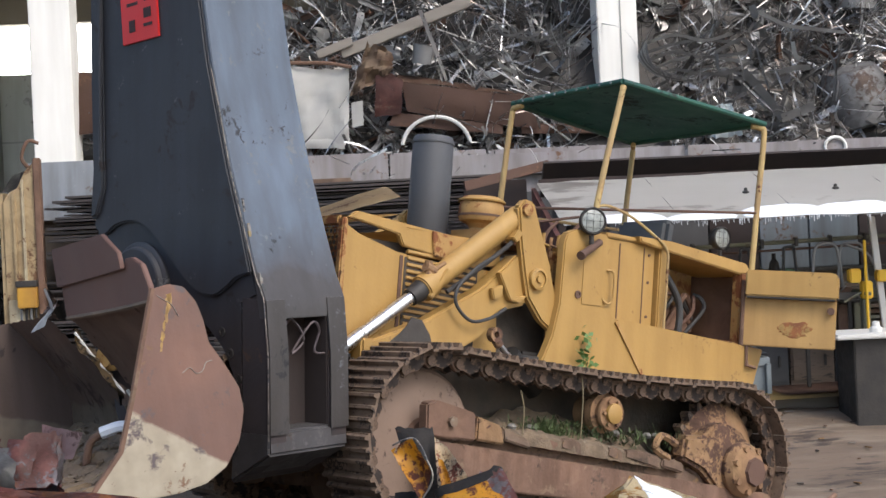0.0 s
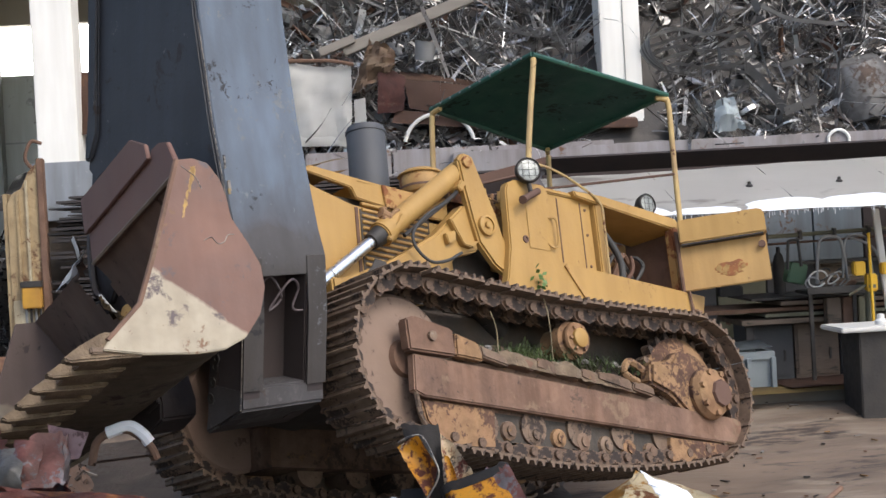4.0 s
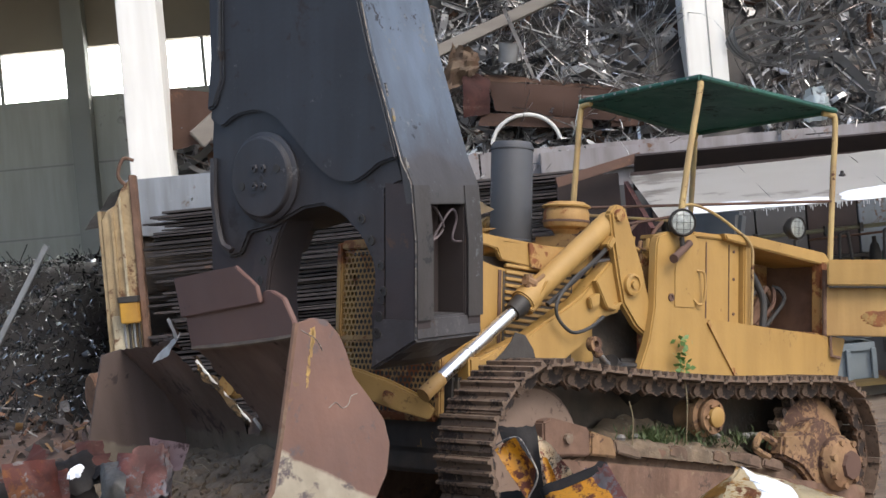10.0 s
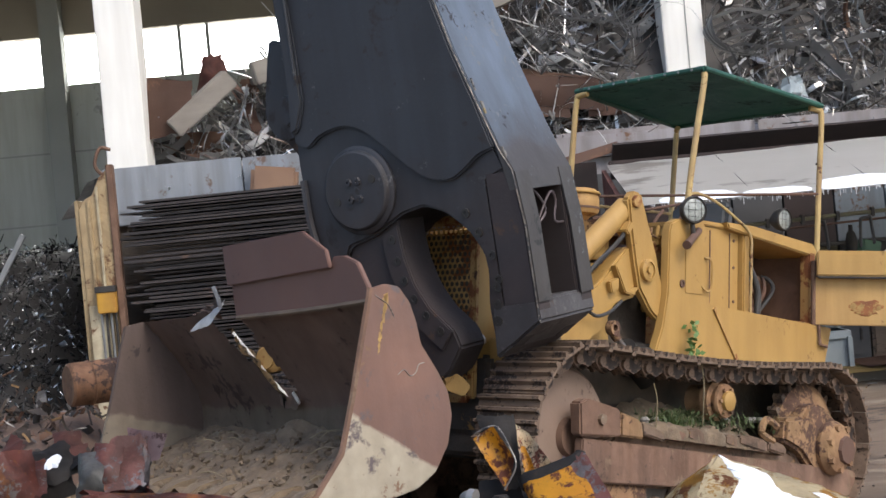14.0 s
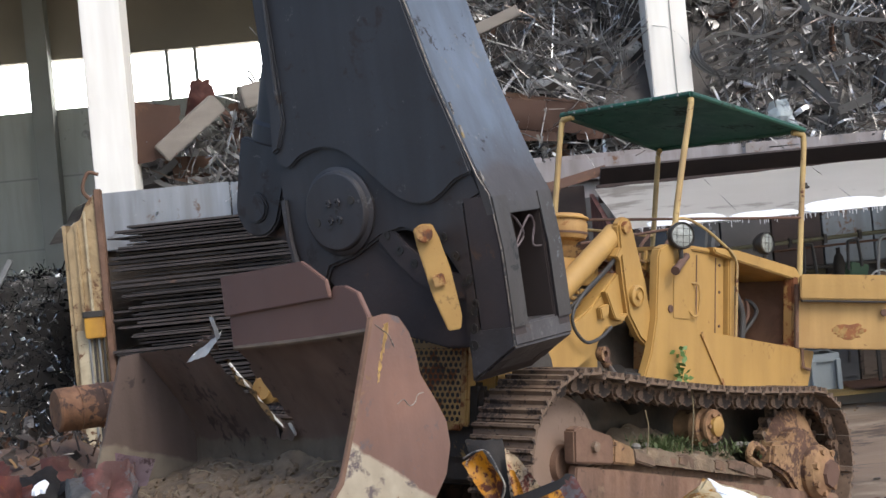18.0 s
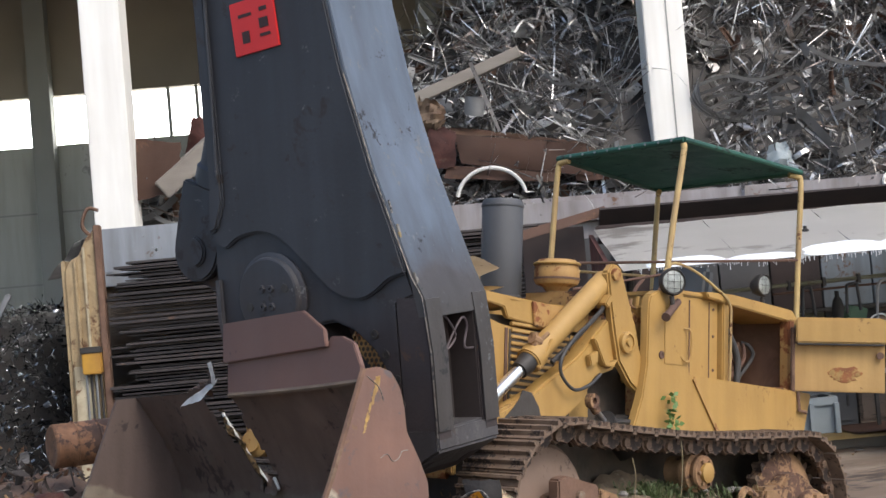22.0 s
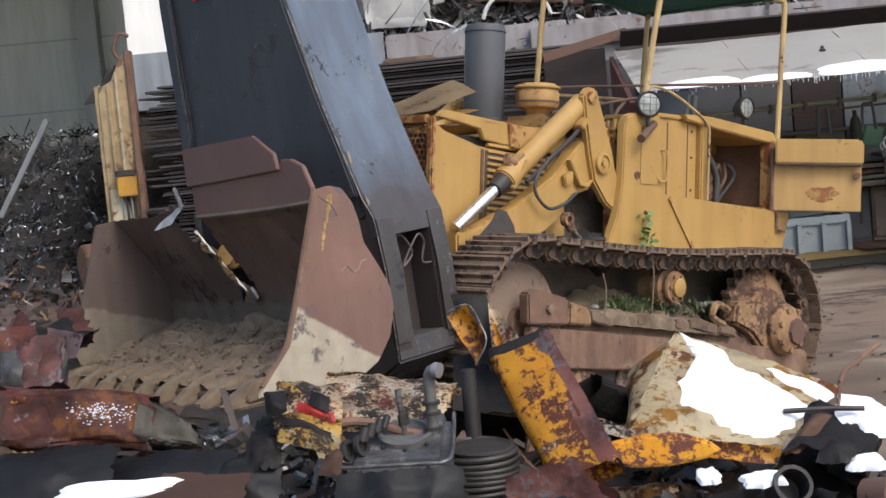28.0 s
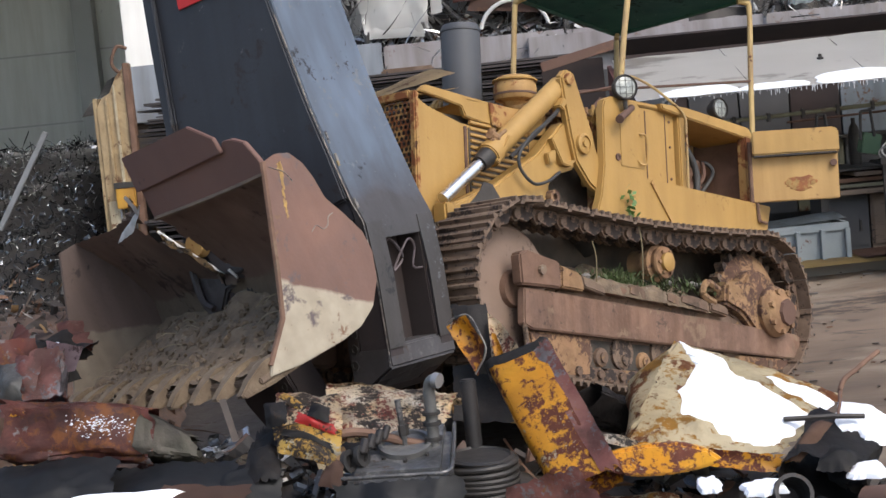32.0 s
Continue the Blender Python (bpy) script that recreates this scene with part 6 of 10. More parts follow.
for i in range(40):
    for j in range(6):
        mud_bm.faces.new((cells[i, j], cells[i + 1, j], cells[i + 1, j + 1], cells[i, j + 1]))
part("dried_mud", mud_bm, soil, loader, "dried mud lying on the track frame")
lip_mud = bmesh.new()
lip_rows = []
for i in range(61):
    x = -0.55 + 1.48 * i / 60
    r = (0.03 + 0.03 * max(0.0, bumpy(x, 0.0, 5.0, 4.0)) + 0.012 * bumpy(x, 1.0, 17.0)) * math.sin(math.pi * min(1.0, max(0.0, i / 60 * 1.1 - 0.05))) ** 0.4
    lip_rows.append([lip_mud.verts.new((x, 0.84 + (r + 0.018) * 1.25 * math.cos(math.pi * j / 7) + 0.006 * bumpy(x, j, 20.0), 0.505 + 0.082 * x + (r + 0.018) * 1.1 * math.sin(math.pi * j / 7) - 0.03 * (j == 0) + 0.008 * bumpy(x, j * 2.0, 23.0))) for j in range(8)])
for u, v in zip(lip_rows, lip_rows[1:]):
    for j in range(7):
        lip_mud.faces.new((u[j], v[j], v[j + 1], u[j + 1]))
part("caked_mud", lip_mud, soil, loader, "caked mud along the frame edge")
weed_rng = np.random.default_rng(31)
weed = bmesh.new()
for _ in range(520):
    cx, sx = ((0.33, 0.1), (0.1, 0.12), (-0.25, 0.12))[weed_rng.integers(3)]
    x, y = cx + weed_rng.normal() * sx, weed_rng.uniform(0.66, 0.88)
    zb = 0.54 + 0.05 * x + weed_rng.uniform(0, 0.1)
    a, h = weed_rng.uniform(0, 6.28), weed_rng.uniform(0.005, 0.05)
    b = Vector((x, y, zb))
    out = Vector((math.cos(a), math.sin(a), 0)) * weed_rng.uniform(0.015, 0.05) + Vector((0, 0, h))
    w = Vector((-math.sin(a), math.cos(a), 0)) * weed_rng.uniform(0.004, 0.01)
    weed.faces.new([weed.verts.new(q) for q in (b, b + out * 0.55 - w, b + out, b + out * 0.55 + w)])
part("weed_patch", weed, weed_green, loader, "low dark green weeds in the mud")["kind"] = "stuff"
tuft = bmesh.new()
for _ in range(520):
    x, y = (0.33 + rng.normal() * 0.075, rng.uniform(0.7, 0.84)) if rng.uniform() < 0.8 else (rng.uniform(-0.7, 0.8), rng.uniform(0.7, 0.86))
    zb = 0.56 + rng.uniform(0, 0.04)
    h, a = rng.uniform(0.03, 0.1), rng.uniform(0, 6.28)
    lean_ = Vector((math.cos(a), math.sin(a), 0)) * rng.uniform(0.01, 0.07)
    w = Vector((-math.sin(a), math.cos(a), 0)) * 0.0028
    b = Vector((x, y, zb))
    tuft.faces.new([tuft.verts.new(q) for q in (b - w, b + w, b + lean_ + Vector((0, 0, h)))])
part("grass_tuft", tuft, grass_green, loader, "green grass growing on the track frame")["kind"] = "stuff"
for x0, h in ((0.62, 0.22), (0.2, 0.36)):
    part("dry_stalk", tube(curve([(x0, 0.88, 0.58), (x0 + 0.02, 0.9, 0.58 + h * 0.6), (x0 + 0.05, 0.9, 0.58 + h)]), 0.0035, 5), straw_dry, loader)
for k in range(6):
    part("stone", lathe([(0.0, 0), (0.02, 0.002), (0.028, 0.015), (0.015, 0.03), (0.0, 0.032)], 7, pose(rng.uniform(-0.6, 0.75), rng.uniform(0.72, 0.86), 0.6, 0, 0, 40 * k)), concrete, loader)
weed = bmesh.new()
for k in range(46):
    c = Vector((0.0 + 0.05 * math.sin(k * 0.3) + rng.normal() * 0.022, 0.655 + rng.uniform(0, 0.04), 0.92 + 0.005 * k + rng.normal() * 0.012))
    d, s = unit()
    d, s = Vector(d) * 0.042, Vector(s) * 0.014
    weed.faces.new([weed.verts.new(q) for q in (c, c + d * 0.5 + s, c + d, c + d * 0.5 - s)])
part("weed", weed, leaf_green, loader, "small green weed sprouting on the track guard")["kind"] = "stuff"

# chassis and engine hood
part("chassis", joined(box(-1.45, 1.45, -0.5, 0.5, 0.42, 0.9, 0.02), box(1.0, 1.45, -0.42, 0.38, 0.5, 0.95, 0.02)), dark_inside, loader, "dark greasy chassis under the hood")
part("belly_guard", prism([(1.0, 0.9), (1.46, 0.92), (1.47, 0.6), (1.4, 0.42), (1.0, 0.38)], -0.4, 0.47, 0.02), scorched, loader, "blackened yellow belly plate")
HOOD = [(1.5, 0.9), (1.49, 1.57), (1.41, 1.53), (1.15, 1.465), (0.8, 1.44), (0.45, 1.44), (0.42, 1.0), (1.1, 0.88)]
STRIP = [(1.49, 1.6), (1.44, 1.64), (1.1, 1.615), (0.8, 1.595), (0.45, 1.6), (0.45, 1.46), (0.8, 1.46), (1.13, 1.5), (1.16, 1.555), (1.4, 1.59)]
hood = part("hood", joined(prism(HOOD, 0.39, 0.42, 0.006), prism(HOOD, -0.42, -0.39, 0.006)), yellow, loader, "faded yellow engine hood side sheets")
part("hood_top", joined(sheet((1.48, -0.42, 1.585), (1.48, 0.42, 1.585), (1.16, 0.43, 1.65), (1.16, -0.43, 1.66), 10, 8, 0.02, 0.012, 2.0, 0.03), sheet((1.12, -0.43, 1.6), (1.12, 0.44, 1.59), (0.42, 0.42, 1.6), (0.42, -0.42, 1.6), 8, 10, 0.015, 0.012, 4.0, 0.02)), yellow, hood, "bent yellow hood top sheet")
part("hood_flap", sheet((1.5, -0.15, 1.6), (1.5, 0.36, 1.62), (1.1, 0.34, 1.77), (0.98, 0.05, 1.85), 14, 12, 0.02, 0.01, 7.0, 0.02, 0.02, 3.0), surf("scuffed tan sheet", (0.36, 0.26, 0.14), (0.25, 0.18, 0.1), 4.0, wear=(RUST, 0.3, 5.0, 0.9, 0.0)), hood, "torn and lifted hood corner")
part("hood_strip", prism(STRIP, 0.4, 0.435, 0.006), yellow, hood, "bent yellow hood edge above a torn gap")
part("scorch_mark", prism([(0.92, 0.93), (0.93, 1.02), (0.915, 1.09), (0.95, 1.13), (0.99, 1.1), (1.03, 1.12), (1.06, 1.06), (1.09, 1.04), (1.075, 0.97), (1.1, 0.92), (1.0, 0.915)], 0.4195, 0.422), scorch_black, hood, "black scorched patch on the hood")
part("hood_seam", box(1.118, 1.138, 0.415, 0.426, 0.92, 1.45), brown_steel, hood)
part("hood_side_panel", prism([(0.95, 1.6), (0.7, 1.585), (0.7, 1.45), (0.93, 1.47)], 0.436, 0.45, 0.004), yellow_rusty, hood)
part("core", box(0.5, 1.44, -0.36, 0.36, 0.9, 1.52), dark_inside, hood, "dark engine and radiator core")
part("grille_frame", joined(box(1.485, 1.52, -0.43, -0.385, 0.7, 1.6, 0.008), box(1.485, 1.52, 0.385, 0.43, 0.7, 1.6, 0.008), box(1.485, 1.52, -0.385, 0.385, 1.56, 1.61, 0.008), box(1.485, 1.52, -0.385, 0.385, 0.68, 0.72, 0.008), box(1.485, 1.512, -0.385, 0.385, 1.085, 1.105)), yellow_rusty, hood)
mesh_bm = bmesh.new()
pitch = 0.034
for r in range(29):
    for c in range(23):
        y, z = -0.375 + (c + 0.5 * (r % 2)) * pitch * 0.98, 0.735 + r * pitch * 0.87
        ring = [(0.0205 if k % 2 else 0.0205) for k in range(6)]
        o_, i_ = [], []
        for k in range(6):
            a = math.pi / 6 + k * math.pi / 3
            o_.append(mesh_bm.verts.new((1.503, y + 0.0198 * math.cos(a), z + 0.0198 * math.sin(a))))
            i_.append(mesh_bm.verts.new((1.503, y + 0.0125 * math.cos(a), z + 0.0125 * math.sin(a))))
        for k in range(6):
            mesh_bm.faces.new((o_[k], o_[(k + 1) % 6], i_[(k + 1) % 6], i_[k]))
part("grille_mesh", mesh_bm, yellow_rusty, hood, "rusty yellow perforated radiator grille")
for k in range(14):
    part("louvre", moved(box(-0.24, 0.24, 0.424, 0.447, -0.009, 0.009, 0.003), pose(0.86, 0, 1.425 - 0.034 * k, 14, -3, 0)), yellow, hood)
# dark sheet on the hood paints in the shade between the louvres
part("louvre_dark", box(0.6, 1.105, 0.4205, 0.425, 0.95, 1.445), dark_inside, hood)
air = part("air_cleaner", lathe([(0.0, 0), (0.062, 0), (0.062, 0.11), (0.08, 0.135), (0.12, 0.15), (0.13, 0.17), (0.13, 0.23), (0.12, 0.26), (0.12, 0.275), (0.105, 0.29), (0.0, 0.295)], 32, pose(0.31, 0.09, 1.6)), yellow_rusty, loader, "dusty yellow mushroom air cleaner")
part("air_cleaner_lid", lathe([(0.0, 0), (0.136, 0), (0.138, 0.008), (0.128, 0.016), (0.0, 0.03)], 32, pose(0.31, 0.09, 1.86)), yellow, air)
part("air_cleaner_band", lathe([(0.12, 0), (0.134, 0), (0.134, 0.012), (0.12, 0.012), (0.12, 0.001)], 32, pose(0.31, 0.09, 1.775)), brown_steel, air)
muf = part("muffler", lathe([(0.0, 0), (0.11, 0), (0.12, 0.02), (0.12, 0.6), (0.11, 0.62), (0.0, 0.625)], 32, pose(0.46, -0.2, 1.62)), muffler_grey, loader, "dark grey upright exhaust silencer")
for h in (0.05, 0.575):
    part("muffler_band", lathe([(0.118, 0), (0.125, 0.002), (0.125, 0.012), (0.118, 0.014), (0.118, 0.001)], 32, pose(0.46, -0.2, 1.62 + h)), muffler_grey, muf)

# lift arms, levers and cylinders
ARM = [(0.42, 1.54), (0.30, 1.49), (0.34, 1.27), (0.52, 1.22), (0.63, 1.08), (0.80, 0.98), (0.97, 0.93), (1.3, 0.88), (1.42, 0.84), (1.43, 1.0), (1.35, 1.0), (1.02, 1.13), (0.66, 1.33)]
BELL = [(0.47, 1.79), (0.42, 1.84), (0.35, 1.83), (0.30, 1.72), (0.20, 1.5), (0.17, 1.4), (0.10, 1.24), (0.09, 1.17), (0.16, 1.14), (0.25, 1.19), (0.36, 1.31), (0.40, 1.45), (0.44, 1.62)]
for side, y in ((1, 0.44), (-1, -0.56)):
    arm = part("lift_arm", prism(ARM, y, y + 0.1, 0.012), yellow, loader, "chipped yellow lift arm, scorched near its end")
    yo = y + 0.1 if side > 0 else y
    part("arm_web", prism([(0.52, 1.42), (0.44, 1.3), (0.36, 1.32), (0.42, 1.27), (0.49, 1.28), (0.58, 1.42)], yo - 0.005, yo + 0.04, 0.006), yellow, arm)
    part("arm_pad", prism([(1.13, 1.13), (1.06, 1.12), (1.0, 1.05), (0.96, 0.94), (1.02, 0.925), (1.2, 0.885), (1.36, 0.862), (1.41, 0.85), (1.42, 0.92), (1.3, 0.96), (1.2, 1.04), (1.16, 1.08)], yo + 0.001, yo + 0.006), scorched, arm, "black scorched patch")
    part("arm_lug", prism([(0.62, 1.33), (0.54, 1.36), (0.54, 1.3), (0.6, 1.27)], yo, yo + 0.035, 0.006), yellow, arm)
    bell = part("lever", prism(BELL, y + 0.08, y + 0.135, 0.012), yellow, loader, "curved yellow tilt lever")
    part("pin_boss", lathe([(0.0, 0), (0.06, 0), (0.06, 0.025), (0.045, 0.03), (0.045, 0.02), (0.022, 0.02), (0.02, 0.035), (0.0, 0.035)], 24, pose(0.303, y + 0.133, 1.415, -90, 0, 0)), yellow, bell)
    part("pin_boss", lathe([(0.0, 0), (0.035, 0), (0.033, 0.02), (0.0, 0.025)], 16, pose(0.41, y + 0.133, 1.78, -90, 0, 0)), yellow_rusty, bell)
    cy = part("tilt_cylinder", joined(rod((0.4, y + 0.06, 1.755), (1.02, y + 0.07, 1.3), 0.06, seg=24, bevel=0.006), rod((0.985, y + 0.07, 1.326), (1.05, y + 0.07, 1.278), 0.072, seg=24, bevel=0.008)), yellow, loader, "yellow hydraulic tilt cylinder")
    part("end_plate", moved(box(-0.014, 0.014, -0.05, 0.05, -0.125, 0.07, 0.006), pose(0.965, y + 0.085, 1.34, 0, -36, 0)), yellow, cy)
    part("pipe_fitting", joined(rod((0.99, y + 0.09, 1.38), (1.05, y + 0.09, 1.4), 0.028, seg=10), rod((1.03, y + 0.09, 1.36), (1.03, y + 0.09, 1.43), 0.022, seg=10), rod((0.93, y + 0.1, 1.43), (1.02, y + 0.1, 1.37), 0.012, seg=8)), hub_rust, cy, "greasy rusty pipe fitting")
    part("gland", rod((1.05, y + 0.07, 1.28), (1.12, y + 0.07, 1.23), 0.058, 0.046, seg=18), black_metal, cy, "oily black gland")
    part("chrome_rod", rod((1.1, y + 0.07, 1.245), (1.4, y + 0.055, 1.02), 0.034, seg=18), chrome, cy, "scratched chrome piston rod")
    part("clamp", moved(box(-0.02, 0.02, -0.03, 0.05, -0.035, 0.035, 0.006), pose(0.47, y + 0.1, 1.63, 0, -36, 0)), yellow, cy)
    part("hydraulic_pipe", tube(curve([(0.46, y + 0.1, 1.63), (0.5, y + 0.12, 1.585), (0.6, y + 0.125, 1.51), (0.82, y + 0.125, 1.35), (0.92, y + 0.12, 1.28)]), 0.013, 8), black_metal, cy)
    part("hose", tube(curve([(0.62, y + 0.13, 1.5), (0.75, y + 0.14, 1.42), (0.87, y + 0.15, 1.31), (0.875, y + 0.15, 1.22), (0.77, y + 0.15, 1.145), (0.63, y + 0.14, 1.17), (0.5, y + 0.12, 1.235)], 8), 0.0095, 8), rubber, loader, "looped black hydraulic hose")
    part("drop_pin", joined(lathe([(0.018, 0), (0.04, 0), (0.04, 0.04), (0.018, 0.04), (0.018, 0.001)], 18, pose(0.56, y + 0.09, 1.09, -90, 0, 0)), rod((0.545, y + 0.11, 1.06), (0.52, y + 0.11, 1.035), 0.026, seg=12)), hub_rust, loader)
    part("lift_rod", rod((0.53, y + 0.11, 1.045), (0.42, y + 0.1, 0.97), 0.017, seg=12), chrome, loader, "short chrome lift rod")
    part("lift_cylinder", joined(rod((0.44, y + 0.1, 0.99), (0.2, y + 0.06, 0.82), 0.062, seg=16), box(0.16, 0.36, y + 0.02, y + 0.12, 0.84, 1.02, 0.02), rod((0.38, y + 0.13, 0.98), (0.24, y + 0.13, 0.98), 0.02, seg=8)), black_metal, loader, "oily lift cylinder")
    TOWER = [(0.15, 1.64), (0.13, 1.69), (0.06, 1.72), (-0.18, 1.72), (-0.21, 1.68), (-0.255, 1.26), (-1.62, 1.19), (-1.52, 0.9), (0.3, 0.9), (0.2, 1.12), (0.16, 1.3)]
    yt = 0.56 if side > 0 else -0.62
    tower = part("side_tower", prism(TOWER, yt, yt + 0.06, 0.008), yellow, loader, "yellow side tower and track guard plate")
    part("tower_inner", prism([(0.1, 1.6), (-0.15, 1.6), (-0.2, 1.2), (0.15, 1.2)], yt - 0.14 * side, yt - 0.08 * side, 0.01), yellow_rusty, tower)
    yf = yt + 0.06 if side > 0 else yt
    part("weld_rib", moved(box(-0.012, 0.012, -0.012 + yf, 0.012 + yf, -0.21, 0.21), pose(-0.42, 0, 1.08, 0, 40, 0)), yellow_rusty, tower)
    part("eye", lathe([(0.0, 0), (0.022, 0), (0.022, 0.008), (0.012, 0.008), (0.011, 0.003), (0.0, 0.004)], 16, pose(0.03, yf, 1.36, -90 * side, 0, 0)), brown_steel, tower)
    part("hatch_plate", box(-0.17, 0.0, *sorted((yf, yf + 0.004 * side)), 1.31, 1.58, 0.002), yellow, tower)
    part("grab_hook", tube(curve([(-0.19, yf, 1.52), (-0.22, yf + 0.03 * side, 1.5), (-0.22, yf + 0.03 * side, 1.36), (-0.19, yf + 0.02 * side, 1.33), (-0.16, yf, 1.36)]), 0.0075, 6), yellow, tower)
part("cross_pipe", joined(rod((-0.1, 0.64, 1.665), (0.1, 0.7, 1.565), 0.021, seg=14), rod((0.085, 0.695, 1.572), (0.105, 0.702, 1.563), 0.025, seg=14)), brown_steel, loader, "stub pipe with a dark open end")
part("valve_bank", joined(box(0.12, 0.42, -0.1, 0.38, 1.58, 1.7, 0.03), rod((0.2, 0.3, 1.6), (0.3, 0.42, 1.74), 0.03), rod((0.3, 0.1, 1.66), (0.14, 0.42, 1.64), 0.035)), yellow_rusty, loader, "rusty yellow valve bank")
for k in range(7):
    x, yv = 0.26 - 0.04 * k, 0.42 + 0.02 * (k % 3)
    part("valve_lever", joined(rod((x, yv, 1.56), (x - 0.01, yv + 0.01, 1.66 + 0.015 * (k % 3)), 0.011, seg=8), box(x - 0.016, x + 0.016, yv - 0.02, yv + 0.03, 1.56 + 0.012 * (k % 2), 1.6 + 0.02 * (k % 2), 0.005), rod((x - 0.03, yv + 0.03, 1.62), (x + 0.03, yv + 0.04, 1.63), 0.008, seg=6)), (yellow_rusty, hub_rust, yellow)[k % 3], loader)
part("engine_bay", joined(box(0.0, 0.5, -0.38, 0.38, 0.95, 1.5, 0.03)), dark_inside, loader)

# seat box, tanks and open side door
tank = part("side_tank", box(-0.7, -0.27, 0.14, 0.52, 1.2, 1.73, 0.012), yellow, loader, "yellow side tank with rusty edges")
part("lid", box(-0.71, -0.26, 0.13, 0.535, 1.72, 1.75, 0.008), yellow, tank)
# dark lines stand in for the shading on the tank's bevels
part("tank_seam", box(-0.395, -0.387, 0.518, 0.524, 1.25, 1.7), brown_steel, tank)
part("tank_seam", box(-0.6, -0.594, 0.518, 0.524, 1.25, 1.7), brown_steel, tank)
for z in (1.3, 1.5, 1.66):
    part("rivet", rod((-0.64, 0.518, z), (-0.64, 0.526, z), 0.009, seg=8), brown_steel, tank)
part("post", box(-0.765, -0.7, 0.46, 0.555, 1.2, 1.74, 0.008), yellow, loader)
part("top_beam", prism([(-0.5, 1.755), (-0.78, 1.76), (-1.48, 1.71), (-1.53, 1.66), (-1.5, 1.63), (-0.8, 1.69), (-0.52, 1.72)], 0.16, 0.57, 0.008), yellow, loader, "bent yellow top plate")
part("bay_back", box(-1.5, -0.7, -0.55, 0.12, 0.9, 1.66, 0.01), yellow_rusty, loader, "rusty inner bulkhead")
part("bay_rear", box(-1.53, -1.5, -0.55, 0.5, 0.95, 1.66, 0.006), rust_steel, loader, "rust stained rear bulkhead")
part("brake_line", rod((0.3, 0.2, 1.72), (-0.2, 0.5, 1.84), 0.008, seg=6), brown_steel, loader)
part("bay_floor", box(-1.5, -0.78, 0.12, 0.56, 1.16, 1.22, 0.006), yellow_rusty, loader)
part("bay_post", box(-1.5, -1.43, 0.5, 0.57, 1.18, 1.66, 0.008), yellow_rusty, loader, "rust stained rear post")
for k in range(5):
    part("linkage", tube(curve([(-0.85 - 0.1 * k, 0.3, 1.26), (-0.9 - 0.11 * k, 0.36, 1.38 + 0.03 * (k % 3)), (-1.05 - 0.07 * k, 0.34, 1.48), (-1.3, 0.3, 1.3 + 0.05 * k)]), 0.014 + 0.006 * (k == 2), 6), (brown_steel, rubber, rust_steel)[k % 3], loader, "rusty control linkage")
part("bay_casting", joined(box(-1.34, -1.0, 0.14, 0.3, 1.24, 1.42, 0.03), rod((-1.1, 0.2, 1.42), (-1.1, 0.2, 1.56), 0.05)), rust_steel, loader, "rusty casting in the open bay")
dm = Matrix.Translation((-1.42, 0.6, 0)) @ Matrix.Rotation(math.atan2(0.47, -0.3), 4, "Z")
door = part("side_door", moved(box(0, 0.56, -0.012, 0.012, 1.2, 1.5, 0.006), dm), yellow_door, loader, "open yellow side door with a rust patch")
part("door_box", moved(prism([(0.02, 1.5), (0.57, 1.5), (0.57, 1.64), (0.54, 1.66), (0.02, 1.66)], -0.07, 0.03, 0.01), dm), yellow, door)
part("door_lip", moved(box(0.03, 0.55, -0.066, -0.012, 1.49, 1.5), dm), black_metal, door)
part("rust_patch", blob(*[dm @ Vector(q) for q in ((0.2, -0.0125, 1.25), (0.44, -0.0125, 1.25), (0.46, -0.0125, 1.37), (0.16, -0.0125, 1.36))], 0.002, 5.0, lumps=0.4, rings=5, seg=70), surf("orange rust patch", (0.3, 0.12, 0.04), (0.16, 0.06, 0.03), 9.0, (0.8, 0.95), wear=((0.42, 0.26, 0.09), 0.46, 9.0, 0.8, 0.0), bump=0.4), door, "orange rust patch on the door")
part("door_latch", moved(rod((0.53, -0.02, 1.43), (0.53, -0.045, 1.43), 0.022, seg=12), dm), brown_steel, door)
part("hinge", rod((-1.42, 0.605, 1.2), (-1.42, 0.605, 1.6), 0.016, seg=8), rust_steel, door)
part("latch_hook", tube([(-1.44, 0.63, 1.2), (-1.44, 0.64, 1.08), (-1.52, 0.64, 1.07)], 0.012, 6), rust_steel, loader)
part("fender_rear", box(-1.5, -0.3, -0.55, 0.56, 0.9, 0.96, 0.01), yellow_rusty, loader)
part("seat_base", box(-1.45, -0.85, -0.5, 0.1, 1.6, 1.72, 0.03), dark_inside, loader)
part("seat_back", joined(moved(box(-0.05, 0.05, -0.22, 0.22, 0, 0.3, 0.03), pose(-1.35, -0.2, 1.7, 0, -8, 0))), surf("grey vinyl", (0.06, 0.065, 0.07), (0.09, 0.095, 0.1), 5.0, bump=0.2), loader, "worn dark seat back")
for k in range(3):
    part("control_lever", tube(curve([(-0.2 - 0.1 * k, 0.05 + 0.1 * k, 1.55), (-0.24 - 0.1 * k, 0.06 + 0.1 * k, 1.75), (-0.32 - 0.1 * k, 0.07 + 0.1 * k, 1.84)]), 0.011, 6), brown_steel, loader)
part("grab_rail", tube(curve([(-0.12, 0.5, 1.8), (-0.24, 0.5, 1.9), (-0.42, 0.52, 1.88), (-0.6, 0.56, 1.79), (-0.72, 0.585, 1.7), (-0.735, 0.585, 1.55), (-0.735, 0.58, 1.24)], 8), 0.0085, 8), pale_yellow, loader, "thin bent grab rail")
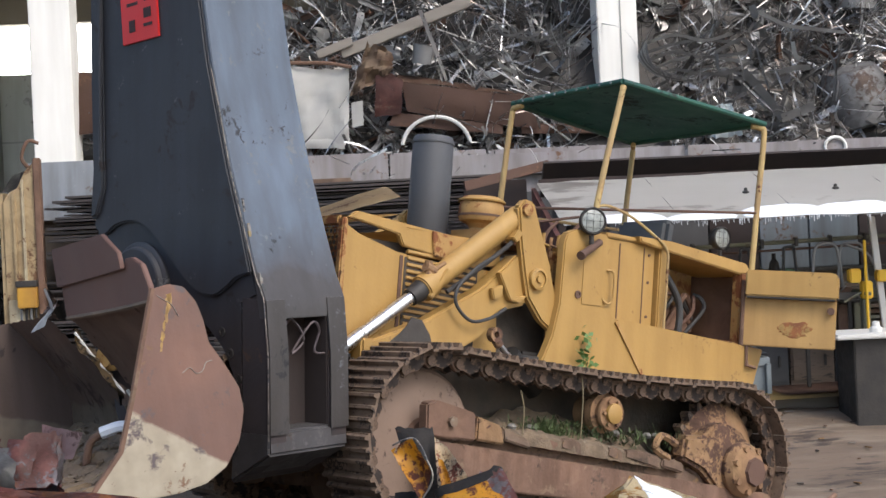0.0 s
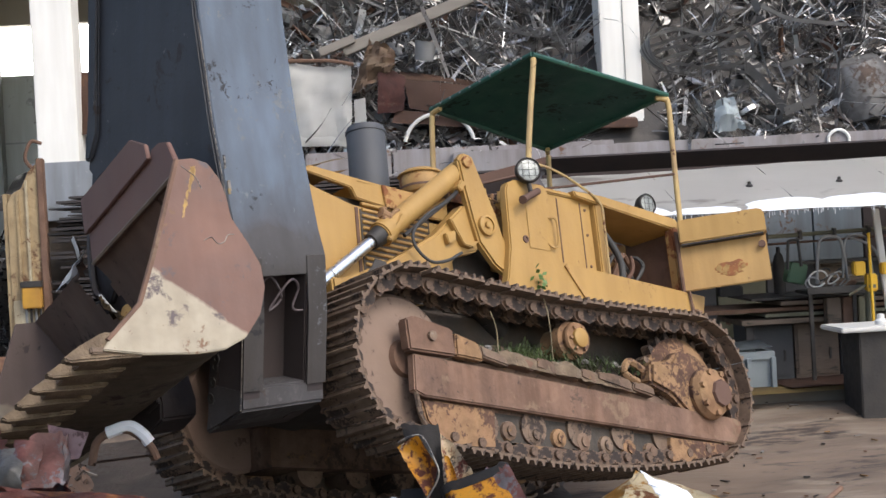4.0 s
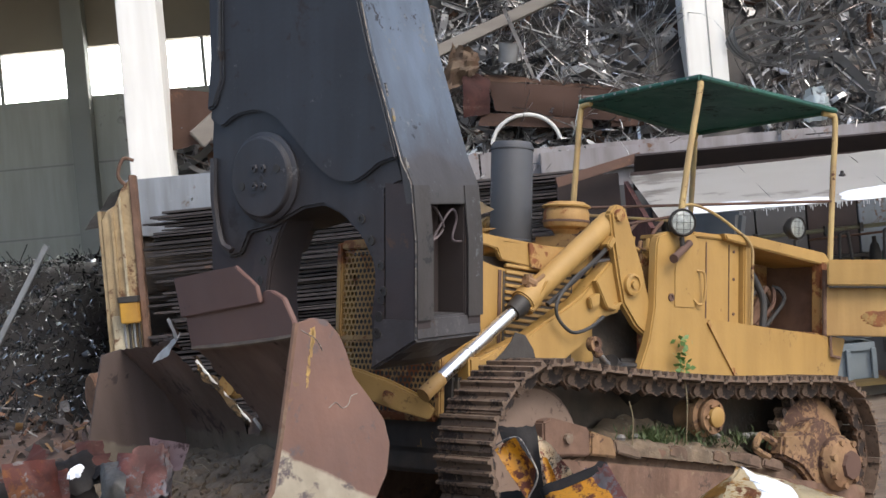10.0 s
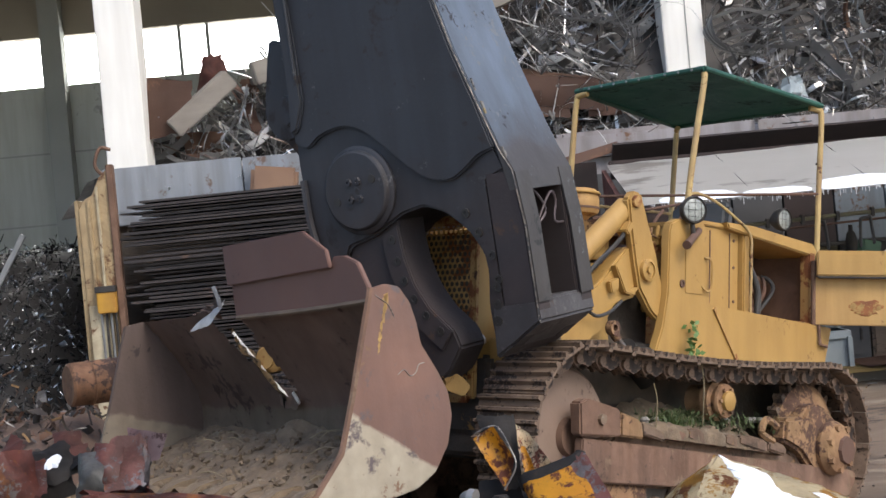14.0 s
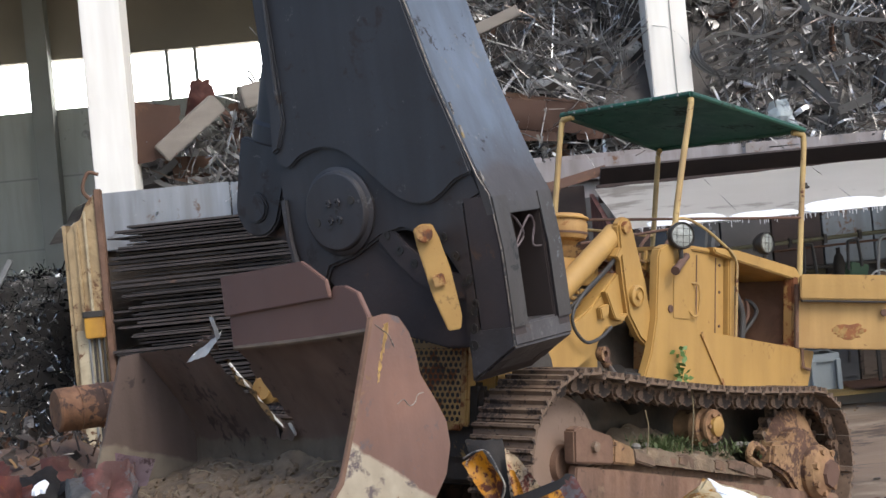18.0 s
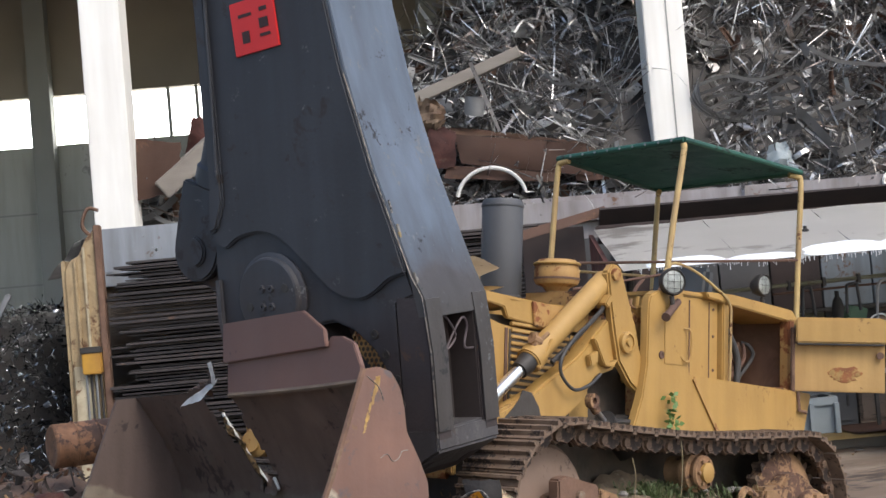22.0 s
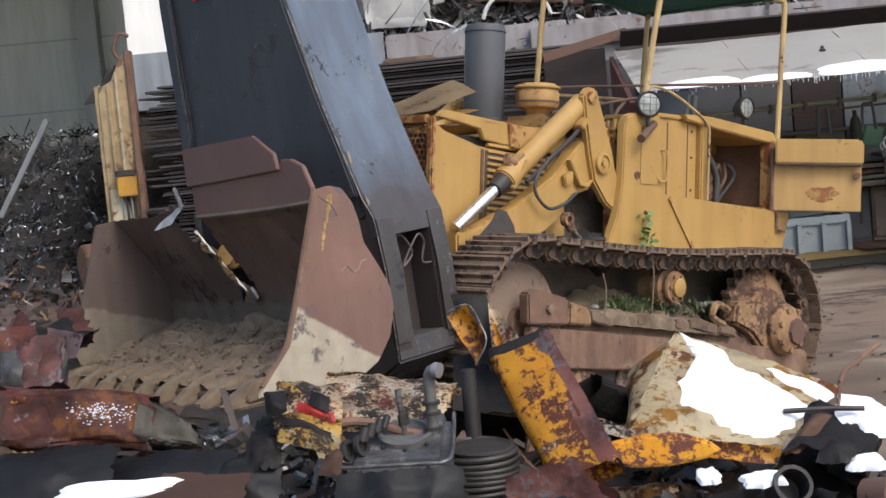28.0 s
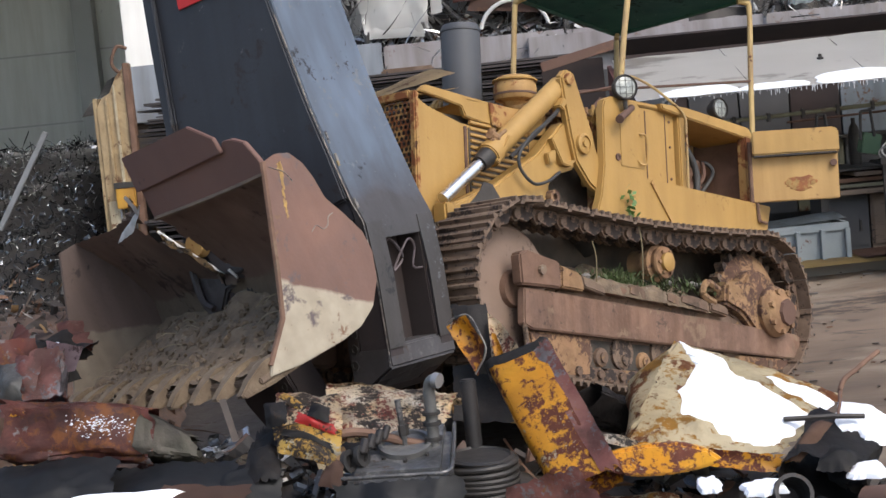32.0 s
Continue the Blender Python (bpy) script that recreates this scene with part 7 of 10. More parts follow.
part("bay_hose", tube(curve([(-0.78, 0.4, 1.66), (-0.9, 0.44, 1.56), (-1.0, 0.46, 1.4), (-1.0, 0.46, 1.22)], 8), 0.022, 10), rubber, loader, "thick black hose in the open bay")


def work_lamp(x, y, z, turn, r, tilt=0):
    q = pose(x, y, z, 0, 90 + tilt, turn)
    lamp = part("work_lamp", lathe([(0.0, -0.075), (r * 0.5, -0.07), (r * 0.9, -0.03), (r, 0.0), (r, 0.02), (r * 0.92, 0.028), (r * 0.9, 0.02), (0.0, 0.018)], 24, q), black_metal, loader, "round black work lamp")
    part("lamp_glass", lathe([(0.0, 0.016), (r * 0.88, 0.018), (r * 0.6, 0.024), (0.0, 0.027)], 24, q), lens, lamp, "cloudy lamp glass")
    bars = []
    for k in (-0.5, 0.0, 0.5):
        h = r * 0.86 * math.cos(k * 1.2)
        bars += [rod(q @ Vector((k * r, -h, 0.03)), q @ Vector((k * r, h, 0.03)), 0.0013, seg=5), rod(q @ Vector((-h, k * r, 0.03)), q @ Vector((h, k * r, 0.03)), 0.0013, seg=5)]
    part("lamp_guard", joined(*bars), black_metal, lamp)
    part("lamp_stem", rod((x, y, z - r), (x - 0.01, y, z - r - 0.07), 0.014, seg=8), black_metal, lamp)


work_lamp(-0.01, 0.66, 1.77, 60, 0.078)
work_lamp(-1.5, 0.33, 1.88, 84, 0.074)

# canopy
FL, FR, RL, RR = Vector((-0.36, 0.49, 2.65)), Vector((-0.40, -0.49, 2.63)), Vector((-1.62, 0.54, 2.615)), Vector((-1.62, -0.58, 2.59))
can = part("canopy", sheet(FL, FR, RR, RL, 14, 16, 0.012, 0.012, 3.0, -0.02, 0.0, 4.0), green_sheet, loader, "dark green canopy sheet with flaked spots")
part("canopy_edge", joined(tube(curve([FL, FL.lerp(FR, 0.5), FR]), 0.018), tube(curve([FL, FL.lerp(RL, 0.5), RL]), 0.018), tube(curve([FR, RR]), 0.018), tube(curve([RL, RR]), 0.018)), green_sheet, can)
for k in range(9):
    part("rivet", rod(FL.lerp(FR, 0.08 + 0.1 * k) + Vector((0.012, 0, 0.0)), FL.lerp(FR, 0.08 + 0.1 * k) + Vector((0.022, 0, 0)), 0.008, seg=6), grey_sheet, can)


def canopy_post(top, foot, inward):
    top, foot, inward = Vector(top), Vector(foot), Vector(inward)
    part("canopy_post", tube(curve([top + inward * 0.09 + Vector((0, 0, -0.022)), top + inward * 0.03 + Vector((0, 0, -0.03)), top + Vector((0, 0, -0.08)), top.lerp(foot, 0.5), foot], 6), 0.0185, 10), pale_yellow, loader, "bent pale yellow canopy post")


canopy_post(FL, (-0.16, 0.5, 1.68), (-0.7, -0.5, 0))
canopy_post(FR, (-0.33, -0.5, 1.6), (0, 1, 0))
canopy_post(RL, (-1.55, 0.55, 1.62), (0.8, -0.5, 0))
canopy_post(RR, (-1.55, -0.58, 1.6), (0.5, 0.5, 0))
part("rail", rod((-1.57, 0.55, 2.04), (-0.3, -0.42, 1.95), 0.009, seg=8), brown_steel, loader)
part("rail", rod((-1.57, -0.58, 1.98), (-0.34, -0.5, 1.92), 0.010, seg=8), pale_yellow, loader)

# bucket, torn open at its back
PROFILE = [(0.0, 0.02), (-0.12, 0.01), (-0.25, 0.005), (-0.4, 0.0), (-0.52, 0.015), (-0.61, 0.05), (-0.68, 0.12), (-0.715, 0.21), (-0.72, 0.31), (-0.69, 0.42), (-0.64, 0.52), (-0.58, 0.62), (-0.52, 0.71), (-0.45, 0.8)]
TEAR = [(-0.5, 0.9), (-0.44, 0.74), (-0.4, 0.66), (-0.37, 0.58), (-0.31, 0.52), (-0.27, 0.42), (-0.21, 0.35), (-0.13, 0.33), (-0.14, 0.42), (-0.17, 0.52), (-0.19, 0.62), (-0.18, 0.76), (-0.16, 0.9)]


def inside(y, z, poly):
    hit = False
    for (a, b), (c, d) in zip(poly, poly[1:] + poly[:1]):
        if (b > z) != (d > z) and y < a + (z - b) / (d - b) * (c - a):
            hit = not hit
    return hit


fine = []
for (a, b), (c, d) in zip(PROFILE, PROFILE[1:]):
    fine += [(a + (c - a) * k / 3, b + (d - b) * k / 3) for k in range(3)]
fine.append(PROFILE[-1])
shell = bmesh.new()
NY = 90
rows_ = []
for x, z in fine:
    row = []
    for j in range(NY + 1):
        y = -1.16 + 2.11 * j / NY
        dent = 0.05 * math.exp(-((y + 0.55) / 0.35) ** 2 - ((z - 0.55) / 0.25) ** 2) + 0.012 * bumpy(y, z, 2.5, 3.0)
        jit = 0.008 * noise.noise((y * 21, z * 23, 0))
        row.append(shell.verts.new((x + dent * (z > 0.1), y + jit * 0.6, z + jit)))
    rows_.append(row)
for i in range(len(rows_) - 1):
    for j in range(NY):
        q = (rows_[i][j], rows_[i][j + 1], rows_[i + 1][j + 1], rows_[i + 1][j])
        c = sum((v.co for v in q), Vector()) / 4
        if c.x < -0.4 and inside(c.y, c.z, TEAR):
            continue
        shell.faces.new(q)
bmesh.ops.solidify(shell, geom=shell.faces[:], thickness=-0.014)
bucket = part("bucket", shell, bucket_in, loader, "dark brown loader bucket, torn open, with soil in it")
NEAR = [(-0.03, 0.01), (-0.06, 0.05), (-0.21, 0.2), (-0.29, 0.4), (-0.45, 0.84), (-0.52, 0.85), (-0.585, 0.83), (-0.63, 0.76), (-0.65, 0.68), (-0.66, 0.58), (-0.72, 0.47), (-0.765, 0.37), (-0.77, 0.27), (-0.73, 0.15), (-0.65, 0.05), (-0.55, 0.0), (-0.43, -0.015), (-0.2, -0.012)]
part("side_plate", prism(NEAR, 0.935, 0.96, 0.005), bucket_out, bucket, "brown side plate with pale dried concrete at its foot")
# far plate takes the darker copy because it catches more light
part("side_plate", prism([(-0.03, 0.01), (-0.05, 0.05), (-0.12, 0.2), (-0.2, 0.4), (-0.34, 0.79), (-0.45, 0.8)] + NEAR[8:], -1.175, -1.15, 0.005), bucket_side, bucket, "brown side plate darkened to offset the light, dusty at its foot")
part("front_edge", tube([(-0.06, 0.948, 0.05), (-0.21, 0.948, 0.2), (-0.29, 0.948, 0.4), (-0.45, 0.948, 0.84)], 0.014, 6), rust_steel, bucket)
for pts in (((-0.52, 0.475), (-0.555, 0.49), (-0.58, 0.462), (-0.61, 0.47), (-0.63, 0.5), (-0.66, 0.505)), ((-0.46, 0.81), (-0.485, 0.79), (-0.52, 0.76), (-0.54, 0.71))):
    part("scratch", tube(curve([(x, 0.961, z) for x, z in pts], 6), 0.0022, 5), edge_bare, bucket, "bright curled scratch")
paint_flake = surf("ochre paint streak", (0.5, 0.32, 0.1), (0.3, 0.18, 0.08), 19.0, bump=0.3)
wear_rng = np.random.default_rng(77)
for k in range(40):
    t = wear_rng.uniform() ** 1.5
    w, h = wear_rng.uniform(0.002, 0.011) * (1.15 - t), wear_rng.uniform(0.006, 0.024)
    part("paint_flake", moved(prism([(-w, -h), (w * wear_rng.uniform(0.2, 1), -h * wear_rng.uniform(0.4, 1)), (w, h * wear_rng.uniform(0.1, 0.6)), (w * wear_rng.uniform(-0.6, 0.4), h), (-w * wear_rng.uniform(0.4, 1), h * 0.3)], 0.9595, 0.9612), pose(-0.515 + 0.08 * t + wear_rng.normal() * 0.004, 0, 0.8 - 0.23 * t, 0, -18, 0)), paint_flake, bucket)
flip = Matrix(((0, 1, 0, -0.45), (1, 0, 0, 0), (0, 0, 1, 0), (0, 0, 0, 1)))
part("spill_plate", moved(prism([(-0.17, 0.765), (-0.17, 0.95), (0.7, 0.965), (0.72, 0.99), (0.8, 0.985), (0.89, 0.95), (0.945, 0.85), (0.94, 0.78)], -0.012, 0.012, 0.004), flip), spill_brown, bucket, "brown spill plate above the rim")
part("spill_plate", moved(prism([(-0.175, 0.925), (-0.175, 1.11), (0.53, 1.115), (0.7, 1.02), (0.715, 0.945)], 0.014, 0.034, 0.004), flip), spill_brown, bucket, "brown upper spill plate with cut corner")
part("rim_weld", tube(curve([(-0.442, -0.16, 0.775), (-0.438, 0.2, 0.775), (-0.44, 0.6, 0.78), (-0.445, 0.93, 0.79)]), 0.012, 6), lip_steel, bucket)
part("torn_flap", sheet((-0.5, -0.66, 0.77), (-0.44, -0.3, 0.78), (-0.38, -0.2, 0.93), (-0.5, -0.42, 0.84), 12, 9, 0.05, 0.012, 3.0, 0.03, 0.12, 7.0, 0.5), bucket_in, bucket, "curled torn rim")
part("bright_sliver", sheet((-0.4, -0.245, 0.82), (-0.4, -0.2, 0.83), (-0.38, -0.21, 0.94), (-0.38, -0.25, 0.93), 4, 10, 0.02, 0.008, 16.0, 0.01, 0.1, 9.0), bare_cut, bucket, "bright sliver of torn steel standing up")
part("tear_lip", tube(curve([(-0.55, -0.42, 0.7), (-0.59, -0.34, 0.58), (-0.655, -0.27, 0.44), (-0.69, -0.2, 0.35), (-0.69, -0.13, 0.335), (-0.665, -0.13, 0.39)], 7), 0.008, 6), bare_cut, bucket, "bright lip of the tear")
part("bright_tear", sheet((-0.35, -0.46, 0.72), (-0.37, -0.24, 0.79), (-0.43, -0.22, 0.87), (-0.42, -0.45, 0.78), 10, 6, 0.02, 0.01, 6.0, 0.02, 0.1, 8.0), bare_cut, bucket, "bright torn steel edge")
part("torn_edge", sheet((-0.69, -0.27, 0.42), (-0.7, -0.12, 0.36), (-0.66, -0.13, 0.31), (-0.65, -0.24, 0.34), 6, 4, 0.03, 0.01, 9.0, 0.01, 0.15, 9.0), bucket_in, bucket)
part("torn_sheet", sheet((-0.56, -0.5, 0.72), (-0.52, -0.34, 0.66), (-0.66, -0.17, 0.34), (-0.72, -0.3, 0.34), 10, 12, 0.03, 0.008, 15.0, 0.03, 0.12, 9.0, 0.6), ochre_torn, bucket, "crumpled ochre brown sheet along the tear")
part("hinge_boss", lathe([(0.0, 0), (0.075, 0), (0.075, 0.1), (0.05, 0.12), (0.05, 0.14), (0.0, 0.14)], 18, pose(-0.76, -0.34, 0.56, 0, 90, 20)), yellow_rusty, bucket, "yellow hinge boss behind the tear")
part("hinge_plate", prism([(-0.82, 0.5), (-0.82, 0.74), (-0.66, 0.74), (-0.7, 0.5)], -0.42, -0.38, 0.005), yellow_rusty, bucket)
part("lip", slab([(0.015, -1.16), (0.015, 0.95), (-0.14, 0.95), (-0.14, -1.16)], 0.0, 0.028, 0.006), lip_steel, bucket, "worn cutting edge")
for k in range(10):
    y = -1.12 + 0.224 * k
    claw = prism([(-0.22, 0.03), (-0.13, 0.085), (-0.04, 0.08), (0.06, 0.035), (0.12, -0.004), (0.1, -0.022), (-0.06, -0.022), (-0.2, -0.014)], y - 0.055, y + 0.055, 0.008)
    for v in claw.verts:
        v.co.y = y + (v.co.y - y) * min(1.0, max(0.3, 0.9 - 4.0 * v.co.x)) + 0.008 * noise.noise(v.co * 20)
        v.co.z += 0.01 * noise.noise(v.co * 14)
    part("tooth", claw, caked_mud, bucket, "worn muddy bucket tooth")
dirt = bmesh.new()
cells = {}
for i in range(37):
    for j in range(73):
        x, y = 0.0 - 0.7 * i / 36, -1.13 + 2.05 * j / 72
        zb = 0.045 + 0.16 * (i / 36) ** 1.2 + 0.055 * max(0, bumpy(x, y, 3.0, 2.0)) * (i / 36 + 0.3) + 0.026 * bumpy(x, y, 11.0, 5.0) + 0.012 * bumpy(x, y, 31.0)
        cells[i, j] = dirt.verts.new((x, y, zb))
for i in range(36):
    for j in range(72):
        dirt.faces.new((cells[i, j], cells[i + 1, j], cells[i + 1, j + 1], cells[i, j + 1]))
soil_ob = part("soil", dirt, soil, bucket, "clods of brown soil with straw in the bucket")
clods = bmesh.new()
for k in range(420):
    i, j = int(rng.integers(2, 34)), int(rng.integers(3, 70))
    c = Vector((-0.7 * i / 36, -1.13 + 2.05 * j / 72, 0.05 + 0.16 * (i / 36) ** 1.2 + 0.05 * max(0, bumpy(-0.7 * i / 36, -1.13 + 2.05 * j / 72, 3.0, 2.0)) * (i / 36 + 0.3)))
    r = rng.uniform(0.005, 0.017) * (1 + 0.9 * (rng.uniform() < 0.06))
    lump = bmesh.ops.create_icosphere(clods, subdivisions=1, radius=r, matrix=Matrix.Translation(c))
    for v in lump["verts"]:
        v.co += Vector(rng.normal(size=3)) * r * 0.25
part("crumbled_soil", clods, soil, soil_ob, "crumbled clods of dry soil")["kind"] = "stuff"
for k in range(13):
    x, y = rng.uniform(-0.55, -0.1), rng.uniform(-0.9, 0.85)
    a = rng.uniform(0, 6.28)
    zb = 0.085 + 0.16 * (-x / 0.7) ** 1.2
    part("straw", tube(curve([(x, y, zb), (x + 0.05 * math.cos(a), y + 0.08 * math.sin(a), zb + 0.025), (x + 0.1 * math.cos(a), y + 0.16 * math.sin(a), zb + 0.02)], 4), 0.0022, 4), straw_dry, soil_ob)


def enlarge(ob, k, seen):
    """The loader's drawing, to its true size."""
    for c in ob.children:
        if c.type == "MESH" and c.data.name not in seen:
            seen.add(c.data.name)
            c.data.transform(Matrix.Scale(k, 4))
        b = c.matrix_basis.copy()
        b.translation *= k
        c.matrix_basis = b
        enlarge(c, k, seen)


enlarge(loader, 1.05, set())

# ---- hydraulic shear ----
shear = root("demolition_shear", "charcoal hydraulic demolition shear with blue grey front and a red sign", "shear")
BODY = [(-0.5, 2.7), (-0.46, 2.0), (-0.42, 1.5), (-0.37, 1.06), (-0.37, 0.6), (-0.40, 0.2), (-0.39, -0.15), (-0.355, -0.37), (-0.28, -0.41), (-0.19, -0.39), (-0.13, -0.28), (0.04, -0.245), (0.14, -0.2), (0.24, -0.155), (0.38, -0.135), (0.5, -0.18), (0.62, -0.28), (0.695, -0.4), (0.705, -0.5), (0.68, -0.66), (0.69, -0.92), (0.78, -0.87), (0.78, -0.06), (0.895, -0.02), (0.86, 0.07), (0.77, 0.32), (0.68, 0.58), (0.6, 0.86), (0.54, 1.1), (0.48, 1.42), (0.43, 1.9), (0.42, 2.7)]
body = part("shear_body", prism(BODY, 0.0, 0.5, 0.012), shear_dark, shear, "charcoal painted shear body with scuffs")
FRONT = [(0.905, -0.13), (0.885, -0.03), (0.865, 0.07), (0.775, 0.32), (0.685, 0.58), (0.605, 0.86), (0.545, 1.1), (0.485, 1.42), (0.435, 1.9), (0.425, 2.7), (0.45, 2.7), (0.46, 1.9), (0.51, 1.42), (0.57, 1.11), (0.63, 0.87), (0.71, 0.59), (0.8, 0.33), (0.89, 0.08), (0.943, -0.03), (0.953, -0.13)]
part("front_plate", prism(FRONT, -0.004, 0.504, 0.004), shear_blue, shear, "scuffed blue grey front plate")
JAWSIDE = [(0.77, -0.02), (0.94, -0.03), (0.965, -0.3), (0.965, -0.76), (0.77, -0.88)]
part("jaw_cheek", prism(JAWSIDE, -0.002, 0.115, 0.01), shear_worn, shear)
part("jaw_cheek", prism(JAWSIDE, 0.385, 0.502, 0.01), shear_worn, shear)
part("jaw_foot", prism([(0.7, -0.66), (0.962, -0.655), (0.968, -0.765), (0.68, -0.925)], -0.004, 0.504, 0.012), shear_foot, shear, "scuffed grey jaw foot")
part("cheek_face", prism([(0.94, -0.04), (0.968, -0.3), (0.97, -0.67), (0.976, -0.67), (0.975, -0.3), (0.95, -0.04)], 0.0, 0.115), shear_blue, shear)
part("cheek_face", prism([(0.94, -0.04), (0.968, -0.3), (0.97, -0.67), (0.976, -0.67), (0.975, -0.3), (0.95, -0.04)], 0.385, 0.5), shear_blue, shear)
# flat black plates put the recess's shade into its back and walls
part("recess", box(0.782, 0.79, 0.116, 0.384, -0.66, -0.03), flat_black, shear, "black plate painting in the shade of the jaw recess")
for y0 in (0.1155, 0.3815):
    part("recess_wall", box(0.79, 0.945, y0, y0 + 0.003, -0.655, -0.13), flat_black, shear)
part("rag", tube(curve([(0.88, 0.13, -0.22), (0.9, 0.2, -0.14), (0.92, 0.26, -0.24), (0.9, 0.2, -0.3), (0.93, 0.3, -0.16), (0.92, 0.36, -0.2), (0.92, 0.33, -0.3), (0.94, 0.42, -0.31)], 8), 0.0065, 6), surf("torn metal ribbon", (0.11, 0.085, 0.09), (0.07, 0.055, 0.056), 9.0, (0.4, 0.7), 0.4), shear, "twisted metal ribbon caught in the recess")
part("edge_strip", tube([(0.56, -0.004, 1.08), (0.625, -0.004, 0.86), (0.7, -0.004, 0.58), (0.79, -0.004, 0.32), (0.88, -0.004, 0.07), (0.935, -0.004, -0.03), (0.965, -0.004, -0.3), (0.965, -0.004, -0.76)], 0.0035, 6), edge_bare, shear, "bare worn steel edge")
for k in range(26):
    t = wear_rng.uniform()
    x, z = np.interp(t, (0, 0.25, 0.55, 0.8, 1), (0.965, 0.945, 0.89, 0.8, 0.71)), np.interp(t, (0, 0.25, 0.55, 0.8, 1), (-0.5, -0.08, 0.08, 0.33, 0.59))
    w, h = wear_rng.uniform(0.002, 0.006), wear_rng.uniform(0.01, 0.05)
    part("edge_scuff", moved(box(-0.003, 0.0035, 0, w * 3, -h / 2, h / 2), pose(x + 0.003, -0.001 + wear_rng.uniform(0, 0.01), z, 0, -14, 0)), (edge_bare, ochre_scuff)[k % 3 == 0], shear)
SIDE = [(-0.36, 2.6), (-0.36, 1.06), (-0.355, 0.6), (-0.385, 0.3), (-0.3, 0.26), (-0.2, 0.31), (-0.05, 0.33), (0.08, 0.29), (0.2, 0.19), (0.33, 0.07), (0.45, -0.01), (0.58, -0.03), (0.68, 0.01), (0.76, 0.06), (0.86, 0.085), (0.79, 0.32), (0.7, 0.58), (0.62, 0.86), (0.555, 1.1), (0.495, 1.42), (0.435, 2.6)]
WAVE = [(p.x, p.z) for p in curve([(x, 0, z) for x, z in SIDE[3:15]], 5)]
part("side_plate", prism(SIDE[:3] + WAVE + SIDE[15:], -0.024, 0.002, 0.01), shear_dark, shear, "raised charcoal side plate")
part("ridge", prism([(-0.37, 2.6), (-0.3, 2.6), (-0.28, 1.1), (-0.27, 0.5), (-0.33, 0.36), (-0.385, 0.34), (-0.36, 0.6), (-0.37, 1.06)], -0.05, -0.018, 0.012), shear_dark, shear)
for z0, z1, x0, x1 in ((2.5, 1.5, -0.3, -0.29), (1.5, 0.62, -0.29, -0.3)):
    part("weld_seam", tube(curve([(x0 + 0.01, -0.05, z0), ((x0 + x1) / 2 + 0.012, -0.051, (z0 + z1) / 2), (x1 + 0.01, -0.05, z1)]), 0.009, 6), shear_dark, shear)
for x, z in ((0.66, -0.3), (0.72, -0.42), (0.735, -0.54), (0.6, -0.2)):
    part("cheek_bolt", lathe([(0.0, 0), (0.024, 0), (0.024, 0.008), (0.012, 0.008), (0.012, 0.003), (0.0, 0.003)], 10, pose(x + 0.03, -0.002, z, 90, 0, 0)), black_metal, shear)
hubp = part("pivot_cover", lathe([(0.0, 0), (0.225, 0), (0.228, 0.018), (0.214, 0.028), (0.206, 0.03), (0.2, 0.05), (0.192, 0.056), (0.0, 0.058)], 48, pose(0, 0.0, 0, 90, 0, 0)), shear_dark, shear, "round charcoal pivot cover")
# black discs paint in the shade of two holes; nothing is cut
for a, r in ((20, 0.13), (200, 0.13)):
    part("cover_hole", lathe([(0.0, 0), (0.022, 0), (0.022, 0.004), (0.0, 0.004)], 14, pose(r * math.cos(radians(a)), -0.057, r * math.sin(radians(a)), 90, 0, 0)), black_metal, hubp)
for x, z in ((-0.03, 0.045), (0.03, 0.045), (-0.03, -0.045), (0.03, -0.045)):
    part("cover_bolt", lathe([(0.0, 0), (0.022, 0), (0.02, 0.012), (0.008, 0.012), (0.008, 0.004), (0.0, 0.004)], 6, pose(x, -0.057, z, 90, 0, 0)), shear_dark, hubp)
part("cheek_rib", tube(curve([(-0.37, -0.015, 0.1), (-0.36, -0.02, -0.12), (-0.31, -0.02, -0.32), (-0.24, -0.015, -0.37)]), 0.02, 6), shear_dark, shear)
part("lifting_eye", tube([(-0.39 + 0.07 * math.cos(a / 12 * math.pi + math.pi / 2) * 1.0, 0.1, 0.62 + 0.09 * math.sin(a / 12 * math.pi + math.pi / 2)) for a in range(13)], 0.014, 6), shear_dark, shear)
for k, z in enumerate((-0.58, -0.66, -0.74)):
    part("knife_bolt", lathe([(0.0, 0), (0.026, 0), (0.026, 0.006), (0.012, 0.006), (0.012, 0.002), (0.0, 0.002)], 10, pose(0.75 - 0.012 * k, -0.003, z, 90, 0, 0)), black_metal, shear)
sg = part("sign", moved(box(-0.15, 0.15, -0.006, 0.006, -0.135, 0.135, 0.003), pose(0.035, -0.03, 1.37, 0, -5, 0)), sign_red, shear, "red square sign with dark marks")
for k, (x, z, w, h) in enumerate(((0.07, -0.06, 0.07, 0.016), (0.07, 0.0, 0.06, 0.05), (0.075, 0.07, 0.05, 0.02), (-0.06, -0.05, 0.05, 0.06), (-0.05, 0.06, 0.09, 0.016))):
    part("sign_bar", moved(box(x - w / 2, x + w / 2, -0.009, -0.005, z - h / 2, z + h / 2), pose(0.035, -0.03, 1.37, 0, -5, 0)), sign_dark, sg)

